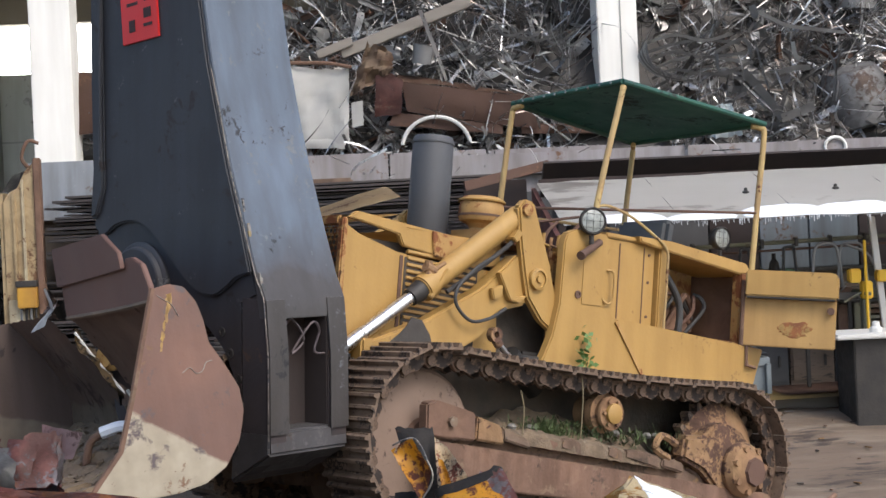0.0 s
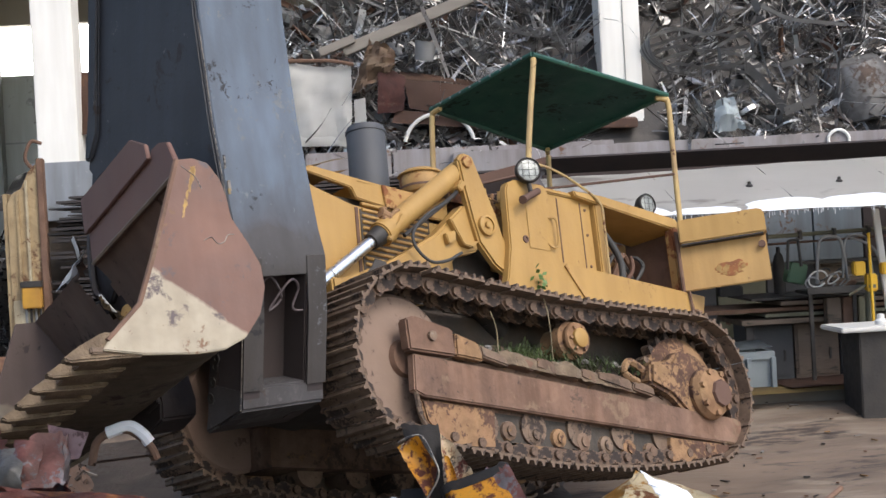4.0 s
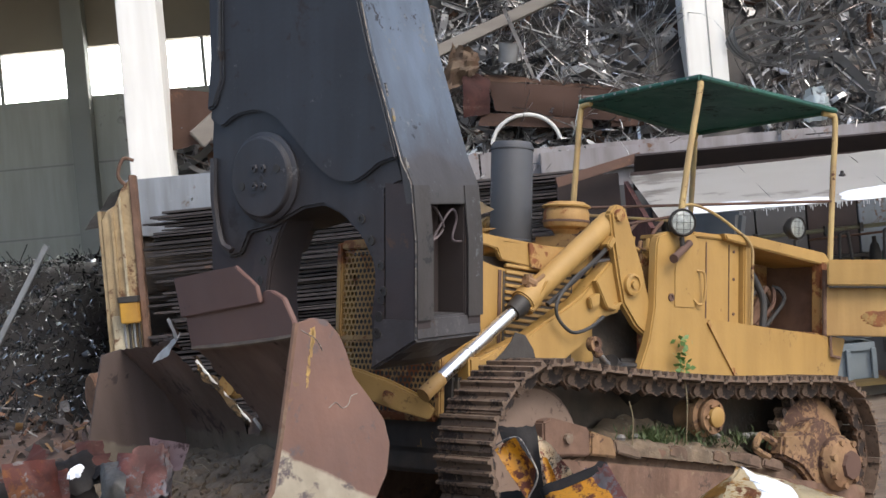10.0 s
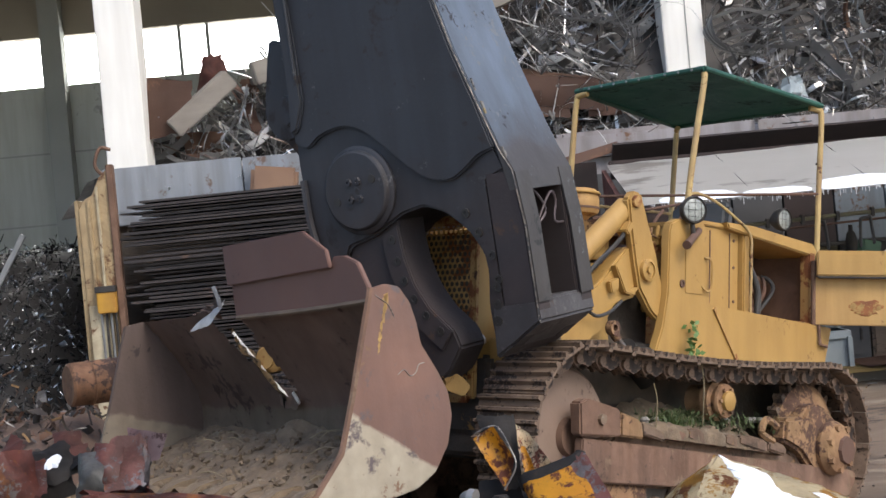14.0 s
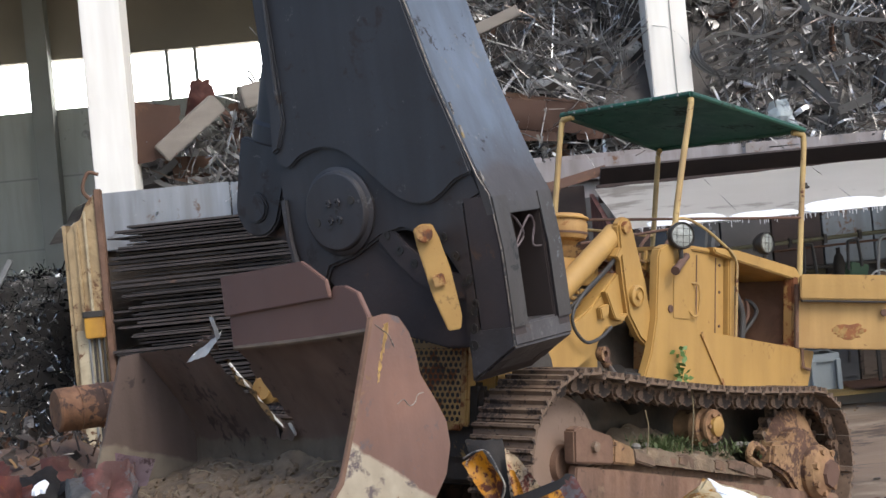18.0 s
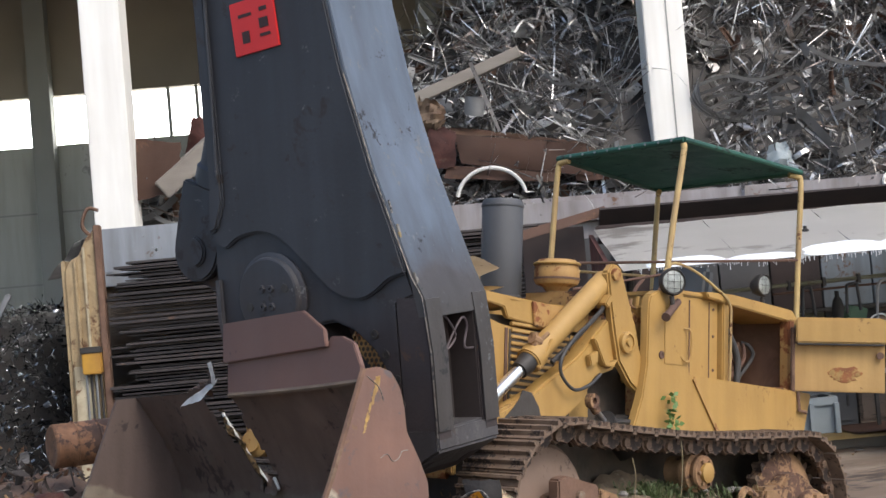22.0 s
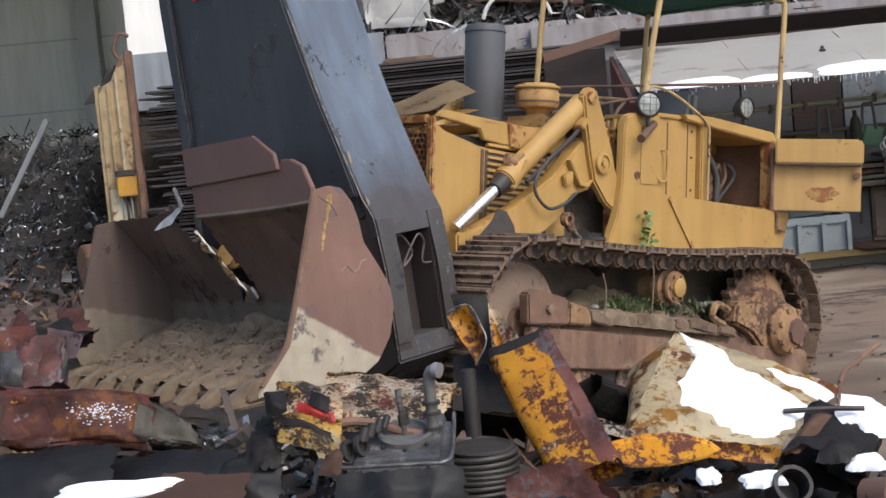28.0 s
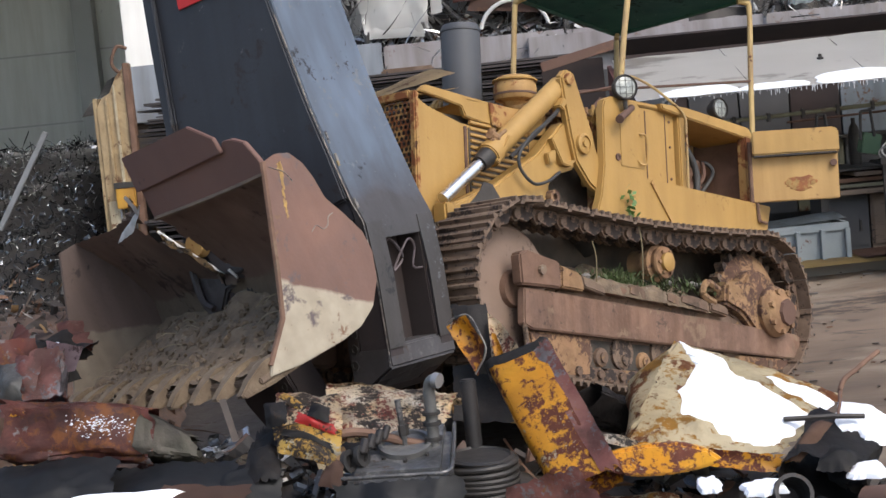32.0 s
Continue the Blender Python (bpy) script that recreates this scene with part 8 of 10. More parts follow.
BLADE = [(-0.25, 0.2), (0.0, 0.28), (0.2, 0.12), (0.17, -0.1), (0.09, -0.27), (0.045, -0.42), (0.03, -0.57), (0.055, -0.72), (0.125, -0.87), (0.12, -0.96), (-0.01, -1.04), (-0.16, -1.06), (-0.29, -0.88), (-0.38, -0.62), (-0.41, -0.35), (-0.4, -0.1), (-0.36, 0.1)]
LUG = [(-0.4, -0.1), (-0.395, 0.08), (-0.47, 0.46), (-0.53, 0.64), (-0.52, 0.75), (-0.43, 0.82), (-0.29, 0.78), (0.0, 0.28), (0.2, 0.1), (0.15, -0.12), (0.0, -0.25), (-0.25, -0.3)]
jaw = part("moving_jaw", joined(prism(BLADE, -0.22, 0.0, 0.012), prism(LUG, -0.02, 0.2, 0.012)), shear_worn, shear, "worn dark moving jaw with a rear lug")
part("jaw_pin", rod((-0.38, -0.07, 0.68), (-0.38, 0.25, 0.68), 0.1, seg=26, bevel=0.01), shear_dark, jaw, "cylinder pin boss")
part("jaw_knife", prism([(0.1, -0.26), (0.055, -0.42), (0.04, -0.57), (0.065, -0.72), (0.13, -0.87), (0.02, -0.93), (-0.06, -0.76), (-0.085, -0.58), (-0.06, -0.4), (-0.02, -0.27)], -0.245, -0.218, 0.006), shear_worn, jaw, "bolted knife on the jaw")
for k in range(6):
    t = k / 5
    part("knife_bolt", lathe([(0.0, 0), (0.024, 0), (0.024, 0.006), (0.011, 0.006), (0.011, 0.002), (0.0, 0.002)], 10, pose(0.035 - 0.055 * math.sin(math.pi * t) + 0.03 * t, -0.244, -0.31 - 0.53 * t, 90, 0, 0)), black_metal, jaw)
ram = part("jaw_cylinder", lathe([(0.0, 0.3), (0.165, 0.3), (0.185, 0.34), (0.2, 0.36), (0.2, 0.45), (0.185, 0.47), (0.185, 2.6), (0.0, 2.6)], 36), shear_dark, shear, "charcoal jaw cylinder barrel")
for y in (-0.19, 0.13):
    part("clevis", prism([(0.165 * math.cos(a), 0.165 * math.sin(a)) for a in [math.pi + math.pi * q / 12 for q in range(13)]] + [(0.18, 0.2), (0.185, 0.36), (-0.185, 0.36), (-0.18, 0.2)], y, y + 0.06, 0.012), shear_dark, ram, "clevis plate of the cylinder")
part("clevis_pin", rod((0, -0.21, 0), (0, 0.21, 0), 0.085, seg=26, bevel=0.01), shear_dark, ram)
part("clevis_neck", lathe([(0.0, 0.06), (0.11, 0.06), (0.15, 0.2), (0.18, 0.36), (0.0, 0.37)], 28), shear_dark, ram)
part("arm", joined(box(-0.5, 0.42, 0.02, 0.48, 2.6, 6.0, 0.03)), shear_dark, shear, "dark excavator arm above the shear")


# pieces that the shear cuts loose
link = root("tilt_link", "yellow tilt link of two chipped plates with a pin", "link")
for y in (-0.09, 0.05):
    part("link_plate", prism([(-0.05, 0.0), (-0.035, 0.05), (0.03, 0.062), (0.2, 0.07), (0.42, 0.055), (0.48, 0.03), (0.47, -0.03), (0.3, -0.05), (0.05, -0.05), (-0.035, -0.045)], y, y + 0.035, 0.006), yellow, link)
part("link_pin", rod((0, -0.13, 0), (0, 0.12, 0), 0.042, seg=16, bevel=0.006), yellow_rusty, link)
part("link_boss", box(0.2, 0.26, -0.115, -0.09, -0.03, 0.03, 0.006), yellow_rusty, link)
cut_rod = root("cut_piston_rod", "chrome end of a piston rod with a yellow eye", "piston rod")
part("chrome_rod", rod((1.4, 0.49, 1.02), (1.6, 0.49, 0.87), 0.034, seg=18), chrome, cut_rod)
part("rod_eye", rod((1.57, 0.49, 0.893), (1.68, 0.49, 0.81), 0.038, seg=16), yellow_rusty, cut_rod, "rusty yellow rod end")
enlarge(cut_rod, 1.05, set())


# ---- scrap heap before the loader ----
def near_height(x, y):
    edge = min(max((8.1 - y) / 1.5, 0.0), 1.0) * min(max((y - 3.6) / 1.2, 0.0), 1.0) * min(max((2.5 - x) / 0.9, 0.0), 1.0) * min(max((x + 4.2) / 1.0, 0.0), 1.0)
    body_z = 0.40 - 0.05 * x - 0.05 * max(0, 5.8 - y) * 3 - 0.10 * max(0.0, y - 6.4)
    return GROUND + (max(body_z, 0.05) + 0.1) * edge + 0.06 * bumpy(x, y, 2.2, 6.0) * edge - 0.08 * (edge < 0.02) + 0.27 * math.exp(-((x + 0.85) / 0.3) ** 2 - ((y - 6.1) / 0.22) ** 2)


mound("debris_mound", -4.2, 2.6, 3.6, 8.2, 80, 60, near_height, dark_inside, "dark oily core of the scrap pile", "scrap heap")
near = Pieces()
scatter(near, 1500, ((-3.6, 2.0), (4.8, 7.6)), near_height, (0.06, 0.26), wire=0.08, lift=0.06, flat=0.5, jut=0.5, thin=0.6, sunk=lambda x, y: x > 1.4 and y > 5.5 or 0.1 < x < 0.75 and y < 6.2)
near.done("loose_debris", scrap_rust, "rusty and oily loose scrap pieces", "scrap")


def folded_tube(p, q, side_, half, deep, seed, amp=0.03, rag=0.06, thick=0.01, n=18, seg=40, grow=1.0):
    """A flattened, box-like length of tank wall from p to q, broad along side_."""
    p, q, w = Vector(p), Vector(q), Vector(side_).normalized()
    d = (q - p).normalized().cross(w).normalized()
    bm = bmesh.new()
    rows_ = []
    for i in range(n + 1):
        u = i / n
        k = 1 + (grow - 1) * u
        row = []
        for j in range(seg):
            a = 2 * math.pi * j / seg
            c_, s_ = math.cos(a), math.sin(a)
            v = w * half * k * math.copysign(abs(c_) ** 0.4, c_) + d * deep * k * math.copysign(abs(s_) ** 0.5, s_)
            v *= 1 + amp * 3 * noise.noise((c_ * 1.3 + seed, s_ * 1.3, u * 2.2)) + amp * (1 - 3 * abs(noise.noise((c_ * 3 + seed, s_ * 3, u * 5))))
            end = rag * noise.noise((c_ * 2.5 + seed, s_ * 2.5, i * 1.0)) if i in (0, n) else 0
            row.append(bm.verts.new(p.lerp(q, u) + v + (q - p).normalized() * end))
        rows_.append(row)
    for x, y in zip(rows_, rows_[1:]):
        for j in range(seg):
            bm.faces.new((x[j], x[(j + 1) % seg], y[(j + 1) % seg], y[j]))
    bmesh.ops.solidify(bm, geom=bm.faces[:], thickness=thick)
    bmesh.ops.recalc_face_normals(bm, faces=bm.faces[:])
    return bm


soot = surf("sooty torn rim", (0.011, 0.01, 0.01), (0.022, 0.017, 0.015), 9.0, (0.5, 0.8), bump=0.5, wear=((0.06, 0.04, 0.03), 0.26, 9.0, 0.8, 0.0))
maroon_peel = surf("maroon and grey scraped steel", (0.2, 0.062, 0.05), (0.3, 0.14, 0.115), 6.0, (0.4, 0.7), wear=((0.36, 0.33, 0.35), 0.42, 7.0, 0.5, 0.3), wear2=((0.42, 0.17, 0.04), 0.3, 6.0, 0.7, 0.0), bump=0.5, grime=0.7)
tube_ = root("orange_tank_piece", "flattened orange tank tube flaking to dark red rust", "tank piece")
part("shell", folded_tube((0.37, 6.0, 0.7), (0.585, 5.58, 0.25), (0.94, 0.0, 0.3), 0.135, 0.075, 1.0, 0.02, 0.025), orange_peel, tube_)
part("red_edge", sheet((0.395, 5.95, 0.765), (0.488, 5.937, 0.79), (0.704, 5.517, 0.34), (0.63, 5.52, 0.318), 10, 24, 0.004, 0.008, 6.0, 0.004, 0.07, 6.0, 0.1), maroon_peel, tube_, "dark red folded edge")
part("rim", folded_tube((0.362, 6.016, 0.718), (0.374, 5.99, 0.69), (0.94, 0.0, 0.3), 0.142, 0.08, 1.0, 0.02, 0.02, 0.014, 3), soot, tube_, "sooty torn rim")
part("foot_flap", sheet((0.26, 5.5, 0.3), (0.54, 5.47, 0.36), (0.66, 5.42, 0.16), (0.22, 5.42, 0.12), 20, 16, 0.03, 0.01, 15.0, 0.04, 0.1, 4.0, 0.2), maroon_peel, tube_, "maroon crumpled flap at the foot")
torn = root("torn_tank_piece", "torn orange and red tank shell standing open", "tank piece")
part("leaf", sheet((0.065, 6.360, 0.829), (0.152, 6.340, 0.880), (0.226, 6.280, 0.744), (0.183, 6.280, 0.612), 14, 16, 0.012, 0.012, 14.0, 0.05, 0.03, 4.0), orange_peel, torn, "leaf-shaped torn orange wall")
part("inside", sheet((0.088, 6.500, 0.904), (0.248, 6.500, 0.893), (0.258, 6.380, 0.613), (0.168, 6.380, 0.604), 12, 14, 0.02, 0.01, 4.0, -0.03, 0.05), soot, torn, "black inside sheet")
# black sheet added to paint in the dark cavity and cover what lies behind
part("lower_wall", sheet((0.078, 6.500, 0.625), (0.282, 6.420, 0.642), (0.316, 6.300, 0.395), (0.058, 6.350, 0.412), 12, 14, 0.02, 0.01, 41.0, 0.03, 0.05), soot, torn, "added black sheet painting in the dark cavity")
part("flange", sheet((0.250, 6.440, 0.862), (0.296, 6.420, 0.827), (0.388, 6.300, 0.694), (0.249, 6.300, 0.627), 16, 14, 0.012, 0.012, 24.0, 0.03, 0.05, 5.0), mixed_peel, torn, "scraped white and red flange")
part("flange_paint", sheet((0.256, 6.360, 0.784), (0.277, 6.350, 0.778), (0.308, 6.270, 0.682), (0.262, 6.270, 0.662), 8, 12, 0.006, 0.006, 26.0, 0.012, 0.1, 5.0), orange_peel, torn, "orange painted strip")
part("torn_edge", tube(curve([(0.072, 6.350, 0.849), (0.122, 6.335, 0.873), (0.171, 6.325, 0.870), (0.209, 6.290, 0.793), (0.228, 6.265, 0.716), (0.174, 6.265, 0.623)]), 0.004, 6), edge_bare, torn, "bare torn edge")
bar_ = root("orange_strut", "flat orange and red peeling strut", "strut")
part("strut_body", moved(prism([(0.61, 0.37), (0.7, 0.385), (0.82, 0.4), (0.95, 0.395), (1.05, 0.36), (1.11, 0.31), (1.03, 0.285), (0.9, 0.27), (0.76, 0.275), (0.65, 0.31)], -0.03, 0.02, 0.012), pose(0, 5.6, 0)), orange_peel, bar_)
part("strut_end", sheet((0.55, 5.66, 0.44), (0.78, 5.64, 0.375), (0.8, 5.68, 0.4), (0.57, 5.7, 0.475), 14, 5, 0.02, 0.01, 7.0, 0.01, 0.1, 6.0, 0.1), mixed_peel, bar_, "white and maroon scraped strip")
cream = root("cream_tank_piece", "crushed cream tank wall with rust and orange patches", "tank piece")
part("shell", sheet((0.75, 5.72, 0.385), (1.34, 5.66, 0.29), (1.72, 6.2, 0.40), (1.05, 6.35, 0.68), 30, 28, 0.03, 0.014, 19.0, 0.05, 0.04, 3.0), cream_peel, cream)
part("end", sheet((0.73, 5.74, 0.33), (0.76, 5.71, 0.385), (1.05, 6.33, 0.68), (0.84, 6.36, 0.5), 10, 18, 0.03, 0.014, 20.0, 0.03, 0.06), cream_peel, cream)
part("front_lip", sheet((0.75, 5.71, 0.39), (1.36, 5.65, 0.29), (1.33, 5.62, 0.23), (0.78, 5.67, 0.32), 26, 7, 0.02, 0.012, 23.0, 0.02, 0.16, 5.0, 0.15), orange_peel, cream, "flaking orange front lip")
CREAM = ((0.75, 5.72, 0.385), (1.34, 5.66, 0.29), (1.72, 6.2, 0.40), (1.05, 6.35, 0.68))
thing("snow_patch", snow_on(*CREAM, ((1.0, 0.56), (0.97, 0.3), (0.94, 0.08), (0.85, 0.05), (0.63, 0.11), (0.42, 0.21), (0.27, 0.25), (0.18, 0.47), (0.19, 0.72), (0.1, 0.9), (0.02, 1.01), (0.17, 1.0), (0.29, 0.94), (0.35, 0.83), (0.46, 0.73), (0.62, 0.68), (0.8, 0.63)), 0.022, 3.0, 0.03, 0.05, 3.0, 19.0), snow, "thick wet snow lying on the cream tank piece", "snow")
thing("snow_patch", snow_on(*CREAM, ((0.58, 0.84), (0.72, 0.87), (0.88, 0.89), (1.0, 0.88), (1.02, 0.66), (0.9, 0.68), (0.79, 0.7), (0.69, 0.75)), 0.018, 8.0, 0.03, 0.05, 3.0, 19.0, 8), snow, "strip of wet snow on the cream tank piece", "snow")
thing("snow_patch", snow_on((1.570, 5.800, 0.341), (1.797, 5.750, 0.243), (1.951, 6.000, 0.317), (1.664, 6.050, 0.413), ((0.05, 0.3), (0.2, 0.12), (0.4, 0.3), (0.55, 0.05), (0.8, 0.1), (1.0, 0.2), (1.0, 0.8), (0.7, 0.85), (0.45, 1.0), (0.2, 0.95), (0.03, 0.9)), 0.03, 29.0, 0.02), snow, "strip of wet snow on the scrap", "snow")
red = root("red_tank", "crushed oxide red tank, scuffed orange and frosted", "tank")
red_shell = part("shell", folded_tube((-1.66, 5.63, 0.67), (-1.08, 5.6, 0.605), (0.05, 0.35, 1.0), 0.125, 0.13, 3.0, 0.06, 0.05, 0.01, 30, 56, 0.8), red_peel, red)
part("end_wall", folded_tube((-1.66, 5.63, 0.67), (-1.64, 5.63, 0.668), (0.05, 0.35, 1.0), 0.07, 0.075, 3.0, 0.06, 0.01, 0.06, 2), maroon_peel, red)
part("dark_end", folded_tube((-1.12, 5.6, 0.61), (-0.92, 5.57, 0.55), (0.0, 0.4, 1.0), 0.1, 0.11, 9.0, 0.07, 0.06, 0.01, 16, 44, 0.45), surf("grey brown scraped steel", (0.075, 0.07, 0.05), (0.115, 0.1, 0.08), 7.0, (0.4, 0.7), 0.3, wear=((0.06, 0.05, 0.04), 0.3, 5.0, 0.8, 0.1), bump=0.5, grime=0.6), red, "grey brown crushed end")
part("neck", folded_tube((-1.56, 5.74, 0.74), (-1.55, 5.86, 0.92), (1.0, 0.2, 0.1), 0.1, 0.075, 6.0, 0.08, 0.04, 0.01, 14, 40, 0.75), maroon_peel, red)
part("silver_crumple", sheet((-1.72, 5.7, 0.74), (-1.6, 5.68, 0.78), (-1.6, 5.76, 0.94), (-1.72, 5.78, 0.92), 18, 18, 0.05, 0.008, 51.0, 0.05, 0.04, 5.0, 0.2), engine_grey, red, "crumpled grey scraped sheet")
part("orange_flake", sheet((-1.62, 5.52, 0.755), (-1.56, 5.51, 0.75), (-1.56, 5.54, 0.775), (-1.62, 5.55, 0.785), 8, 5, 0.015, 0.005, 53.0, 0.01, 0.2, 12.0), orange_peel, red, "orange paint flake")
part("crumple", sheet((-1.68, 5.72, 0.8), (-1.56, 5.7, 0.8), (-1.54, 5.78, 0.93), (-1.66, 5.82, 0.95), 10, 10, 0.04, 0.01, 5.0, 0.03, 0.04, 6.0), maroon_peel, red)
lilac = thing("bent_plate", sheet((-1.54, 5.8, 0.87), (-1.42, 5.78, 0.87), (-1.39, 5.83, 0.96), (-1.55, 5.85, 1.0), 8, 8, 0.03, 0.01, 8.0, 0, 0.03), surf("lilac scraped plate", (0.3, 0.22, 0.23), (0.22, 0.13, 0.14), 6.0, (0.4, 0.7), 0.2, bump=0.3, wear=((0.1, 0.045, 0.045), 0.42, 8.0, 0.7, 0.1), grime=0.5), "lilac bent plate on the red tank", "plate")
tank_mesh = red_shell.data
tank_tree = BVHTree.FromPolygons([v.co for v in tank_mesh.vertices], [tuple(p.vertices) for p in tank_mesh.polygons])
frost_rng = np.random.default_rng(23)
for k in range(190):
    u, v = min(max(0.5 + 0.22 * frost_rng.normal(), 0), 1), min(max(0.5 + 0.24 * frost_rng.normal(), 0), 1)
    hit = tank_tree.ray_cast(Vector((-1.4 + 0.28 * u, 5.0, 0.665 + 0.085 * v - 0.05 * u)), Vector((0, 1, 0)))
    if hit[0] is None:
        continue
    c, n_ = hit[0] + Vector((0, -0.001, 0)), hit[1] if hit[1].y < 0 else -hit[1]
    s_ = n_.cross(Vector((0, 0, 1))).normalized()
    t_ = s_.cross(n_).normalized()
    w = frost_rng.uniform(0.002, 0.009)
    part("frost", blob(c + s_ * w - t_ * w * 0.45, c - s_ * w - t_ * w * 0.45, c - s_ * w + t_ * w * 0.45, c + s_ * w + t_ * w * 0.45, 0.002, k * 3.1, rings=2, seg=11, lumps=0.9), snow, red, "thin frost on the red tank")
for k in range(34):
    x, y = rng.uniform(-2.7, -1.62), rng.uniform(5.9, 7.3)
    w, h = rng.uniform(0.12, 0.42), rng.uniform(0.08, 0.26)
    q = pose(x, y, 0.5 + 0.12 * (y - 5.4) + rng.uniform(0, 0.16), rng.uniform(10, 65), rng.uniform(-20, 20), rng.uniform(-70, 70))
    thing("red_plate", sheet(*[q @ Vector(p) for p in ((-w / 2, -h / 2, 0), (w / 2, -h / 2, 0), (w / 2, h / 2, 0), (-w / 2, h / 2, 0))], 12, 9, 0.035, 0.01, k * 4.4, 0.03, 0.05, 4.0, 0.15), (maroon_peel, red_steel, red_peel, brown_steel, soot)[k % 5], ("maroon scraped bent steel plate in the pile", "oxide red bent steel plate in the pile", "scuffed red and orange bent plate in the pile", "brown bent steel plate in the pile", "sooty black bent plate in the pile")[k % 5], "plate", "plates in the pile")
mound("side_mound", -3.2, -1.4, 5.6, 7.9, 30, 36, lambda x, y: GROUND - 0.1 + min(1.0, max(0.0, (-1.5 - x) / 0.6)) * min(1.0, max(0.0, (x + 3.2) / 0.5)) * min(1.0, max(0.0, (y - 5.6) / 0.3)) * min(1.0, max(0.0, (7.9 - y) / 0.4)) * (0.98 + 0.12 * (y - 5.6) + 0.08 * bumpy(x, y, 4.0)), scrap_ground, "heaped rusty rubble under the red plates", "scrap heap")
arch = root("bent_arch", "bent orange rusty arch strip with snow lying on it", "scrap arch")
part("arch_strip", sheet((-0.14, -0.04, -0.04), (-0.14, 0.06, -0.04), (0.16, 0.06, -0.02), (0.16, -0.04, -0.02), 12, 4, 0.0, 0.014, 3.0, 0.0, 0.03), rust_steel, arch)
part("arch_rib", tube(curve([(-0.14, 0, -0.05), (-0.1, 0, 0.07), (0.03, 0, 0.11), (0.13, 0, 0.04), (0.17, 0, -0.04)]), 0.02, 8), rust_steel, arch)
part("arch_snow", tube(curve([(-0.06, 0, 0.1), (0.04, 0, 0.125), (0.1, 0, 0.09), (0.14, 0, 0.04)]), 0.03, 8), snow, arch, "wet snow on the arch")
thing("red_angle", joined(moved(box(-0.6, 0.6, -0.03, 0.03, -0.006, 0.006), pose(-1.95, 6.0, 0.62, 0, 14, -18)), moved(box(-0.6, 0.6, -0.036, -0.026, -0.05, 0.006), pose(-1.95, 6.0, 0.62, 0, 14, -18))), red_steel, "oxide red angle bar lying across the pile", "steel profile")
for k, (x, y, z, s) in enumerate(((-1.7, 6.5, 0.86, 0.04), (-2.2, 6.7, 0.82, 0.09), (1.22, 5.38, 0.22, 0.11), (1.64, 5.5, 0.22, 0.1), (1.02, 5.42, 0.24, 0.06))):
    thing("snow_patch", blob((x - s, y - 0.06, z), (x + s, y - 0.08, z + 0.01), (x + s * 0.7, y + 0.08, z + 0.04), (x - s * 0.8, y + 0.07, z + 0.03), 0.014, k * 7.0, lumps=0.3, fill=0.85, seg=64), snow, "small patch of snow on the scrap pile", "snow", "snow on the pile")
thing("snow_patch", blob((-1.5, 5.08, 0.42), (-0.84, 5.18, 0.41), (-0.86, 5.27, 0.465), (-1.44, 5.2, 0.49), 0.03, 13.0), snow, "long strip of snow on the brown plate", "snow")
thing("bent_plate", sheet((-1.15, 5.05, 0.4), (-0.68, 5.05, 0.38), (-0.68, 5.3, 0.46), (-1.0, 5.3, 0.47), 10, 8, 0.03, 0.012, 3.0, 0.01, 0.08), brown_steel, "brown muddy plate in the pile", "plate")
crushed = root("crushed_sheet", "crushed cream tank sheet with red and rust flakes", "crushed sheet")
part("main_fold", sheet((-0.47, 5.55, 0.53), (0.0, 5.58, 0.47), (0.1, 5.95, 0.6), (-0.44, 6.02, 0.69), 40, 30, 0.03, 0.01, 33.0, 0.03, 0.05, 5.0, 0.22), mixed_peel, crushed)
part("top_fold", sheet((-0.44, 6.0, 0.69), (0.1, 5.93, 0.6), (0.12, 6.15, 0.5), (-0.4, 6.2, 0.56), 34, 14, 0.03, 0.01, 36.0, 0.02, 0.08, 5.0, 0.2), mixed_peel, crushed)
part("rolled_edge", tube(curve([(-0.47, 5.54, 0.53), (-0.3, 5.55, 0.56), (-0.1, 5.56, 0.5), (0.02, 5.57, 0.47)]), 0.018, 8), rust_steel, crushed)
crumb = root("crumpled_sheet", "crumpled yellow and red painted sheet", "crushed sheet")
part("yellow_fold", sheet((-0.587, 5.400, 0.545), (-0.350, 5.360, 0.461), (-0.398, 5.470, 0.544), (-0.584, 5.480, 0.598), 26, 14, 0.015, 0.01, 58.0, 0.045, 0.05, 6.0, 0.2), gold_peel, crumb, "grimy yellow folded lip")
part("gold_wedge", sheet((-0.601, 5.640, 0.707), (-0.467, 5.580, 0.615), (-0.460, 5.620, 0.638), (-0.574, 5.680, 0.715), 18, 8, 0.012, 0.008, 59.0, 0.02, 0.06, 7.0, 0.2), gold_peel, crumb, "scraped yellow wedge")
part("upper_fold", sheet((-0.618, 5.560, 0.621), (-0.342, 5.520, 0.578), (-0.359, 5.740, 0.673), (-0.613, 5.740, 0.713), 30, 26, 0.02, 0.01, 35.0, 0.03, 0.05, 7.0, 0.25), mixed_peel, crumb)
part("lower_fold", sheet((-0.603, 5.460, 0.565), (-0.347, 5.440, 0.508), (-0.348, 5.550, 0.591), (-0.620, 5.580, 0.631), 30, 20, 0.02, 0.01, 38.0, 0.03, 0.05, 7.0, 0.25), gold_peel, crumb)
